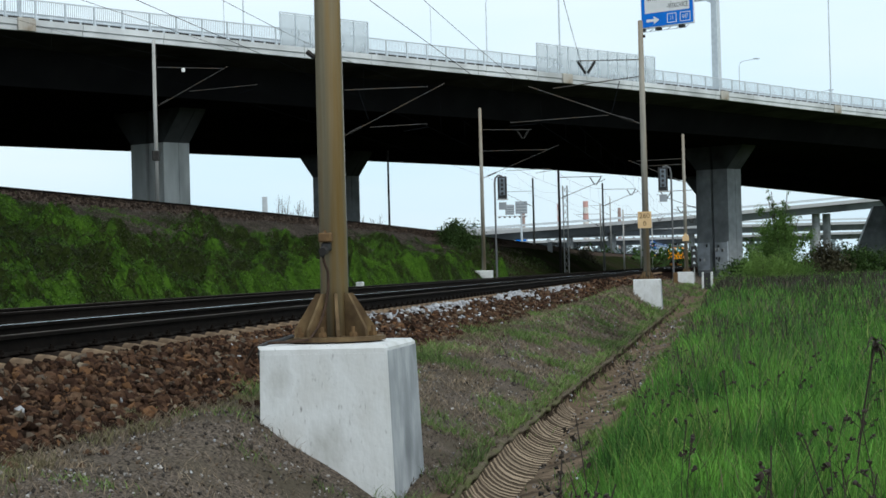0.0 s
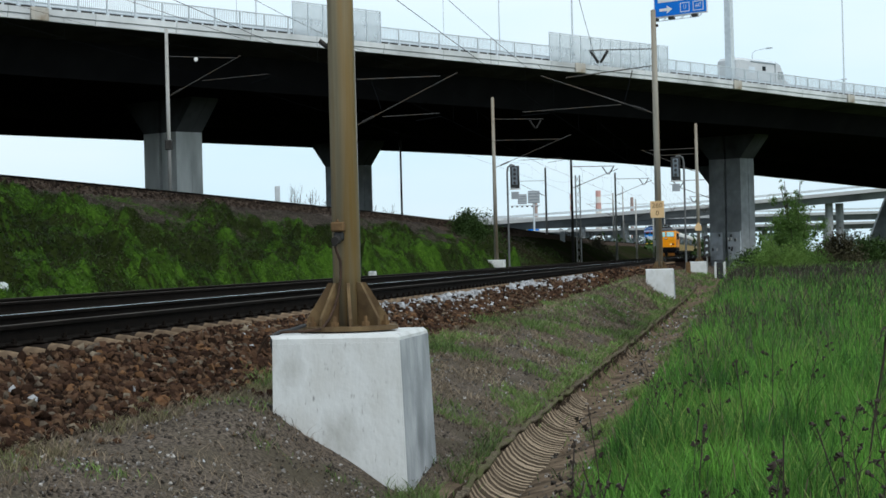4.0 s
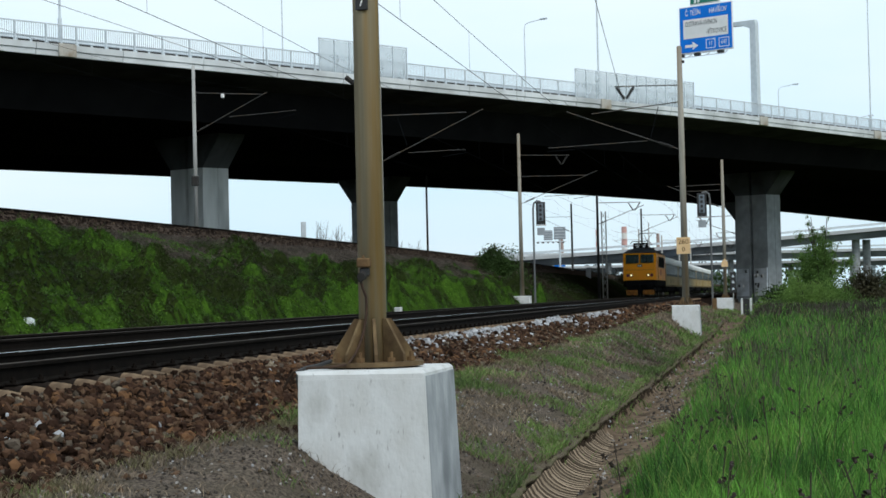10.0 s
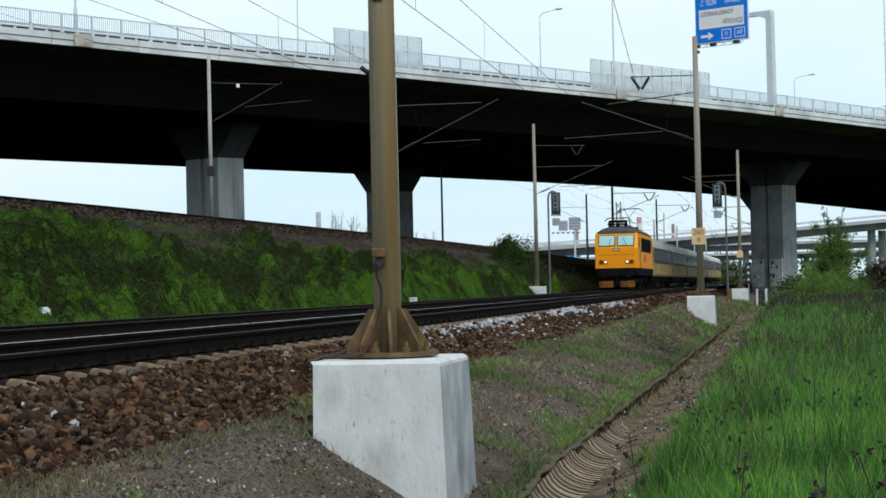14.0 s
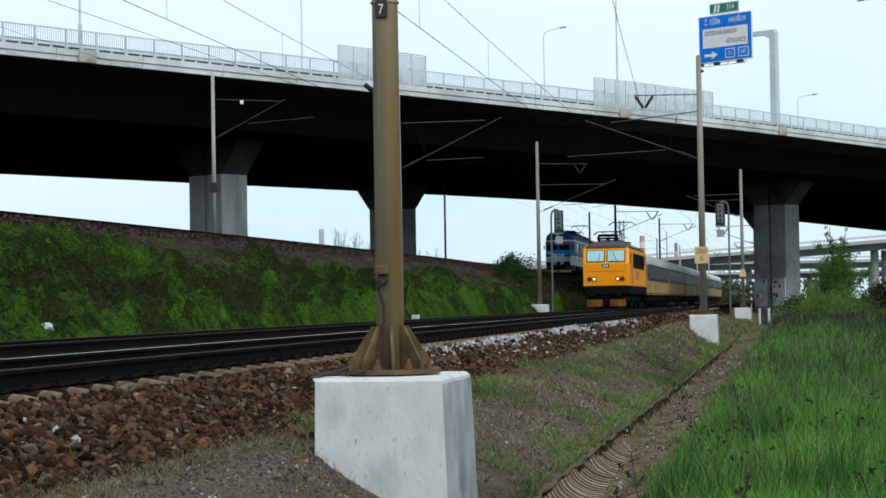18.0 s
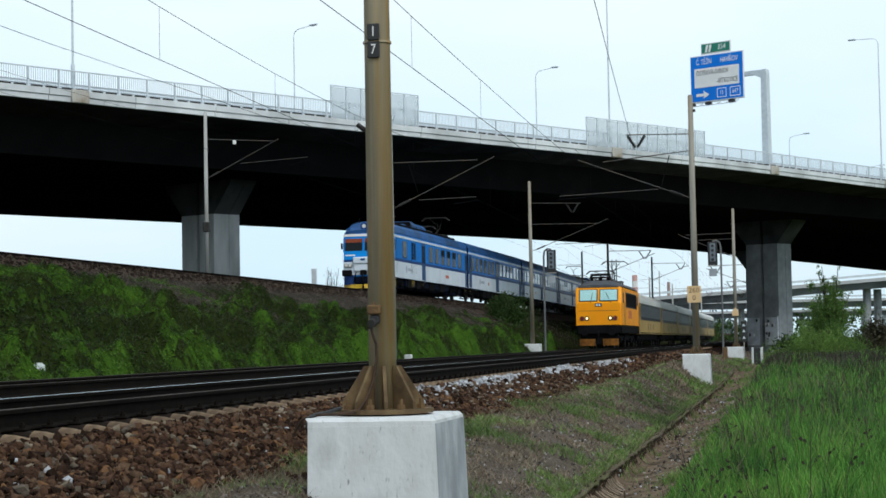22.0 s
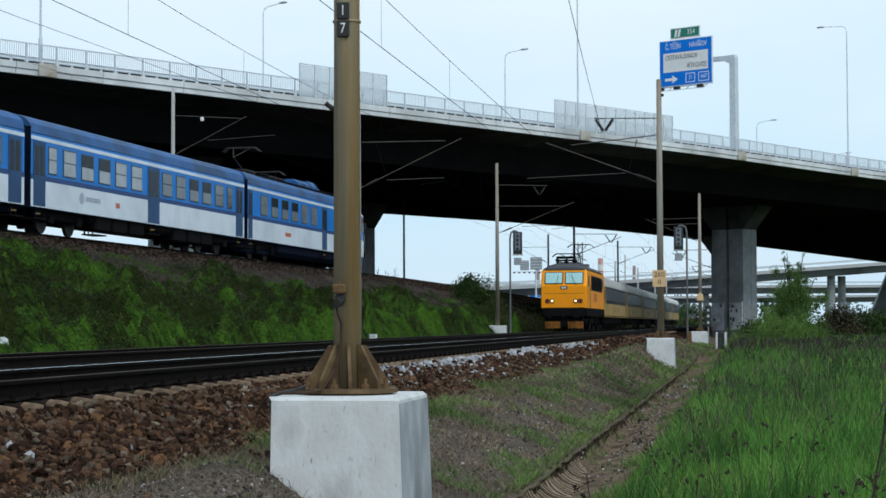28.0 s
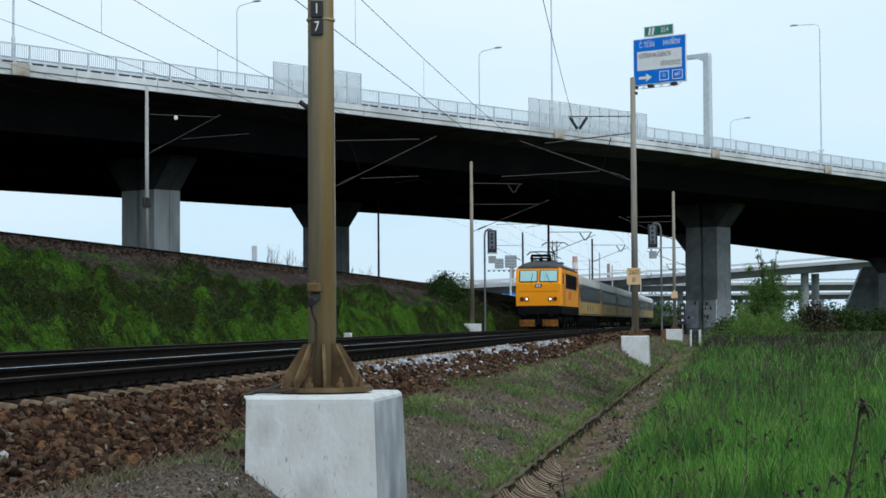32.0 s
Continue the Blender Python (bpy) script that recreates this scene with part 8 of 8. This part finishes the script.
            wins = [11.5, 13.29, 15.08, 16.87, 18.66, 20.45]
        else:
            wins = [1.6, 2.9, 4.55, 6.2, 7.85, 9.5, 12.9, 14.55, 16.2, 17.85, 19.5, 21.15]
        for i, y in enumerate(wins):
            car_window(ob, s, w, y, 0.72 if y in (1.6, 21.15) else 1.14, 2.10, 3.1, M_PANE_LIT if cab or i < 6 else M_PANE_DIM, M_FRAME, True, M_PANE if i in ((2, 3, 4) if cab else (2, 3, 8, 9)) else (M_PANE_LIT if cab or i < 6 else M_PANE_DIM))
        ey = 5.2 if cab else 4.6
        part("emblem_disc", MB().rod((s * (w - 0.01), ey, 1.42), (s * (w + 0.018), ey, 1.42), 0.22, 0.22, 16), M_EMBLEM, ob, "faded round emblem")
        side_box("emblem_bar", ob, M_EMBLEM, s, w, ey + 0.35, ey + 1.75, 1.33, 1.51, 0.018)
        side_box("lettering_bar", ob, M_REDTXT, s, w, 16.4 if cab else 7.9, 17.4 if cab else 8.3, 1.27, 1.47, 0.018)
    part("skirt", MB().cbox((-1.25, 5.6, 0.35 if cab else 0.55), (1.25, L - 5.6, 0.856), 0.12), M_NAVY if cab else M_UNDER, ob, "dark underfloor equipment")
    # added filler that closes the open space under the car with dark colour
    part("underfloor", MB().cbox((-1.05, 1.3, 0.24 if cab else 0.58), (1.05, L - 0.3, 0.85), 0.05), M_NAVY, ob, "plain dark filler box for the space under the floor")
    for y in (6.0, 8.4, 12.0, 15.2) if cab else (6.2, 7.9, 9.7, 14.6, 16.4, 18.0):
        part("equipment_box", MB().cbox((0.75, y, 0.30), (1.32, y + 1.5, 0.9), 0.06), M_UNDER, ob)
    for y in (3.6, L - 3.6):
        bogie(ob, y)
    part("gangway", MB().cbox((-0.75, L - 0.15, 1.0), (0.75, L + 0.1, 3.3), 0.05), M_UNDER, ob, "black gangway bellows")
    # plates added on the car ends, coloured for the shade in the gap
    for y in (L - 0.148,) if cab else (0.118, L - 0.148):
        part("gap_shade_plate", MB().box((-w - 0.004, y, zb), (w + 0.004, y + 0.03, zs + 0.35)), M_NAVY, ob, "navy plate that darkens the gap between cars")
    part("roof_vent", MB().cbox((-0.4, L - 1.9, 3.9), (0.75, L - 0.9, 4.1), 0.05), M_UNDER, ob, "dark roof vent")
    if not cab:
        part("gangway", MB().cbox((-0.75, -0.1, 1.0), (0.75, 0.15, 3.3), 0.05), M_UNDER, ob, "black gangway bellows")
        part("roof_vent", MB().cbox((-0.4, 0.9, 3.9), (0.75, 1.9, 4.1), 0.05), M_UNDER, ob, "dark roof vent")
    else:
        # front: blinds and screens, panel, lamps
        tilt = math.degrees(math.atan2(0.13, 1.0))
        for x0, x1 in ((-1.17, -0.02), (0.02, 1.17)):
            ws = part("windscreen", MB().cbox((x0, -0.03, 0.02), (x1, 0.03, 0.82), 0.05), M_BLU_FACE, ob, "blue-framed windscreen with a red sun blind", m=pose(0, 0.44, 2.30, -tilt, 0, 0))
            part("pane", MB().box((x0 + 0.045, -0.04, 0.05), (x1 - 0.045, -0.031, 0.545)), M_PANE, ws)
            part("sun_blind", MB().box((x0 + 0.045, -0.04, 0.547), (x1 - 0.045, -0.031, 0.775)), M_BLIND, ws, "orange-red blind")
        for s in (-1, 1):
            def corner(y_a, y_b, z_a, z_b, out):
                return [[(s * (1.20 + (w - 1.20) * y + out), 0.42 + 1.43 * y + 0.13 * (z - 2.2) * (1 - y) - out * 0.4, z) for y, z in ((y_a, z_a), (y_b, z_a), (y_b, z_b), (y_a, z_b))],
                        [(s * (1.12 + (w - 1.20) * y), 0.46 + 1.43 * y + 0.13 * (z - 2.2) * (1 - y), z) for y, z in ((y_a, z_a), (y_b, z_a), (y_b, z_b), (y_a, z_b))]]
            cw = part("corner_window", MB().loft(corner(0.04, 0.97, 2.30, 3.14, 0.03)), M_BLU_FACE, ob, "blue-framed corner window with a red sun blind")
            part("pane", MB().loft(corner(0.08, 0.93, 2.35, 2.88, 0.04)), M_PANE, cw)
            part("sun_blind", MB().loft(corner(0.08, 0.93, 2.882, 3.10, 0.04)), M_BLIND, cw, "orange-red blind")
        part("brow", MB().loft([section(0.50, 1.225, 3.20, 3.30, 3.345), section(1.3, 1.352, 3.22, 3.34, 3.38), section(1.86, w + 0.012, 3.24, 3.365, 3.40)]), M_WHITE, ob, "white line over the cab windows")
        part("visor", MB().loft([section(0.545, 1.18, 3.35, 3.37, 3.58, 0.95), section(1.3, 1.33, 3.40, 3.42, 4.02, 0.95), section(2.2, w - 0.01, 3.46, 3.48, 4.19, 0.75)]), M_BLU_BROW, ob, "dark steel-blue roof front")
        part("top_lamp_case", MB().rod((0, 0.60, 3.80), (0, 1.0, 3.80), 0.22, 0.24, 16), M_BLU_DARK, ob)
        part("top_lamp", MB().rod((0, 0.58, 3.80), (0, 0.60, 3.80), 0.11, 0.12, 16), M_LAMP_DIM, ob, "round top headlamp")
        part("face_band", MB().cbox((-1.19, 0.395, 1.84), (1.19, 0.45, 2.33), 0.02), M_BLU_FACE, ob, "bright blue face band")
        part("face_line", MB().cbox((-1.20, 0.39, 1.71), (1.20, 0.45, 1.836), 0.01), M_BLU_DARK, ob)
        part("lower_face", MB().cbox((-1.19, 0.385, 0.95), (1.19, 0.45, 1.706), 0.02), M_GREYW, ob, "light grey lower face")
        part("number_bar", MB().box((-1.08, 0.385, 2.06), (-0.50, 0.396, 2.14)), M_WHITE, ob)
        np_ = part("coupler_panel", MB().cbox((-0.60, 0.20, 1.60), (0.60, 0.40, 1.99), 0.05).cbox((-0.57, 0.27, 1.16), (0.57, 0.41, 1.59), 0.04), M_GREYW, ob, "raised white-grey nose panel in two steps")
        part("panel_badge", MB().box((-0.13, 0.188, 1.78), (0.13, 0.198, 1.90)), M_BLU_ROOF, np_)
        for s in (-1, 1):
            part("corner_panel", MB().loft([[(s * 1.215, 0.39, z), (s * (w + 0.022), 1.90, z), (s * (w - 0.1), 1.90, z), (s * 1.12, 0.45, z)] for z in (0.86, 1.815)]), M_GREYW, ob, "light grey corner panel")
        for x in (-1.04, -0.80, 0.80, 1.04):
            part("lamp_rim", MB().rod((x, 0.32, 1.50), (x, 0.40, 1.50), 0.120, 0.120, 16), M_DARKSTEEL, ob)
            part("headlamp", MB().rod((x, 0.30, 1.50), (x, 0.32, 1.50), 0.085, 0.103, 16), M_LAMP_DIM, ob, "clear headlamp")
        part("front_frame", MB().cbox((-0.6, 0.42, 0.45), (0.6, 0.9, 0.94), 0.06), M_NAVY, ob, "navy buffer beam")
        for s in (-1, 1):
            bf = part("buffer", MB().rod((s * 0.875, 0.45, 1.05), (s * 0.875, -0.02, 1.05), 0.12, 0.11, 12), M_UNDER, ob, "black buffer")
            part("buffer_plate", MB().cbox((s * 0.875 - 0.30, -0.10, 0.87), (s * 0.875 + 0.30, -0.02, 1.23), 0.07), M_UNDER, bf, "broad flat buffer head")
            part("side_fairing", MB().loft([[(s * x, y, z) for x, y in ((0.62, 0.40), (1.19, 0.42), (1.39, 1.80), (0.62, 1.80))] for z in (0.38, 0.948)]), M_FAIRING, ob, "navy blue lower fairing")
        part("coupling", MB().line([(0, 0.45, 1.05), (0, 0.1, 1.0), (0, 0.05, 0.75), (0, 0.12, 0.5)], 0.06).cbox((-0.2, 0.25, 0.95), (0.2, 0.42, 1.25), 0.04), M_UNDER, ob, "screw coupling with hook")
        for s in (-1, 1):
            part("plow", MB().loft([[(s * 0.06, 0.20 + d, z), (s * 1.25, 0.55 + d, z + 0.02), (s * 1.25, 0.55 + d, z + h + 0.02), (s * 0.06, 0.20 + d, z + h)] for d, z, h in ((0.0, 0.16, 0.24), (0.06, 0.16, 0.24))]), M_PLOW, ob, "bright yellow plow blade")
            part("hose", MB().line([(s * 0.45, 0.35, 1.1), (s * 0.48, 0.22, 0.8), (s * 0.40, 0.3, 0.6)], 0.03), M_UNDER, ob)
            ladder(ob, s, 2.35)
            ladder(ob, s, 7.15, 0.12)
            part("handrail", MB().line([(s * 1.21, 0.38, 1.66), (s * 1.24, 0.32, 1.72), (s * 1.24, 0.32, 2.16), (s * 1.21, 0.38, 2.22)], 0.012), M_GREYW, ob, "pale corner handrail")
            part("mirror", MB().cbox((s * 1.46 - 0.05, 0.95, 2.5), (s * 1.46 + 0.05, 1.1, 2.85), 0.02), M_BLACK, ob)
    if pans:
        for j in range(3):
            y = 9.3 + j * 1.35
            h = 0.0 if j == 0 else -0.08
            part("roof_cooler", MB().loft([[(x, yy, z) for x, z in ((-0.85, 3.98), (0.85, 3.98), (0.85, 4.34), (0.60, 4.62 + h), (-0.60, 4.62 + h), (-0.85, 4.34))] for yy in (y, y + 1.22)]), M_BLU_ROOF, ob, "blue-grey resistor housing")
        for y in (4.4, 5.5, 6.6, 7.9):
            ins = MB()
            insulator(ins, (-0.3, y, 4.14), (-0.3, y, 4.36), 0.08)
            part("roof_insulator", ins, M_UNDER, ob, "dark ribbed roof insulator")
        part("roof_equipment", MB().cbox((-0.6, 7.9, 4.05), (0.6, 8.8, 4.36), 0.05), M_BLU_ROOF, ob)
        part("bus_bar", MB().line([(-0.3, 4.3, 4.37), (-0.3, 9.2, 4.37)], 0.022), M_UNDER, ob)
        for s in (-1, 1):
            part("roof_walkway", MB().box((s * 1.02 - 0.09, 2.6, 4.06), (s * 1.02 + 0.09, 21.0, 4.15)), M_UNDER, ob, "dark roof walkway")
        part("cooler_end", MB().cbox((-0.78, 9.0, 4.0), (0.78, 9.298, 4.56), 0.05), M_UNDER, ob, "dark open end of the resistor housing")
        part("horn", MB().rod((-0.5, 1.5, 3.95), (-0.5, 1.5, 4.35), 0.03), M_UNDER, ob)
        part("aerial", MB().rod((0.4, 2.0, 3.95), (0.4, 2.0, 4.4), 0.025), M_UNDER, ob)
        pantograph(ob, 15.5, 4.32, 0.25, -1)
        pantograph(ob, 20.5, 4.32, 1.1, 1)
    return ob


motor_a = railcar(True, True)
trailer_a = railcar(False, False)
emu = [motor_a, trailer_a, copy_thing(trailer_a, pose(0, 0, 0)), copy_thing(trailer_a, pose(0, 0, 0)), copy_thing(motor_a, pose(0, 0, 0))]
for piece in list(emu[4].children):
    if piece.name.startswith(("plow", "emblem")):
        bpy.data.objects.remove(piece)


# ---- white camper on the bridge ----
def camper():
    ob = thing("camper_van", pose(0, 0, 0), "white camper van driving over the bridge", "camper van")
    w = 1.1
    white = mat("white_vehicle_paint", (0.56, 0.59, 0.62), (0.50, 0.53, 0.56), 1, 0.4, spec=0.1)
    part("living_box", MB().cbox((-4.6, -w, 0.45), (1.6, w, 3.0), 0.22), white, ob, "white box body")
    part("cab", MB().loft([[(x, -w * k, z) for x, z, k in p] + [(x, w * k, z) for x, z, k in reversed(p)] for p in
                           ([(1.58, 0.45, 1), (1.58, 2.95, 1)], [(2.5, 0.45, 0.96), (2.5, 2.7, 0.92)], [(3.5, 0.45, 0.9), (3.4, 1.5, 0.86)], [(4.1, 0.5, 0.84), (4.0, 1.15, 0.8)])]), white, ob, "white sloping cab")
    part("windscreen", MB().loft([[(2.56, y, 2.52) for y in (-0.9, 0.9)] + [(3.36, y, 1.56) for y in (0.85, -0.85)], [(2.60, y, 2.54) for y in (-0.9, 0.9)] + [(3.40, y, 1.58) for y in (0.85, -0.85)]]), M_PANE, ob, "dark windscreen")
    part("side_window", MB().cbox((2.0, -w - 0.01, 1.45), (2.8, -w + 0.06, 2.1), 0.01), M_PANE_LIT, ob)
    for x in (-0.6,):
        part("side_window", MB().cbox((x - 0.1, -w - 0.015, 2.05), (x + 0.5, -w + 0.05, 2.45), 0.01), M_PANE, ob, "small dark window")
    part("side_hatch", MB().cbox((-2.9, -w - 0.012, 1.8), (-1.9, -w + 0.05, 2.3), 0.01), M_GREYW, ob)
    part("awning_box", MB().cbox((-2.6, -w - 0.1, 2.75), (1.6, -w, 2.9), 0.03), M_GREYW, ob, "grey awning roll")
    for x in (-3.0, 2.9):
        for y in (-0.95, 0.95):
            part("wheel", MB().rod((x, y - 0.12, 0.36), (x, y + 0.12, 0.36), 0.36, 0.36, 18), M_UNDER, ob, "black tyre")
    return ob


van = camper()

# ---- what moves ----
def loco_front(t):
    """Place of the buffers along the line: it brakes evenly and stands from 17.2 s on."""
    d = max(0.0, 17.2 - t)
    return 108.4 + 0.95 * d * d


def upper_place(s_arc):
    return at(s_arc, q_up(s_arc), z_up(s_arc))


EMU_SPEED = 19.337


def along_upper(dist):
    """The s that lies dist metres along the curve from s = 60."""
    s, n = 60.0, 60
    for _ in range(n):
        slope = 2 * 0.000283 * (170.2 - s) if s < 170.2 else 0.0
        s += dist / n / math.sqrt(1 + slope * slope)
    return s


def car_pose(a, b):
    d = b - a
    turn = -math.degrees(math.atan2(d.x, d.y))
    tilt = math.degrees(math.atan2(d.z, math.hypot(d.x, d.y)))
    return Matrix.Translation(a) @ pose(0, 0, 0, 0, 0, turn) @ pose(0, 0, 0, tilt, 0, 0)


def motions():
    times = [i * 0.5 for i in range(65)]
    walk(loco, [(t, at_pose(loco_front(t), Q2, 0)) for t in times])
    for i, c in enumerate(coaches):
        walk(c, [(t, at_pose(loco_front(t) + 16.9 + 26.15 * i, Q2, 0)) for t in times])
    for i, car in enumerate(emu):
        rows = []
        for t in times:
            d = -5.15 + EMU_SPEED * (24 - t) + 0.06 * max(0.0, t - 26) ** 2 + i * 24.0
            a, b = upper_place(along_upper(d)), upper_place(along_upper(d + 23.8))
            rows.append((t, car_pose(b, a) if i == 4 else car_pose(a, b)))
        walk(car, rows)
    drive = []
    for t in times:
        b = 20.2 + 22.2 * (t - 1.2)
        drive.append((t, bridge_pose(b, 3.6, BZ + deck_drop(b) + 0.15)))
    walk(van, drive)


motions()
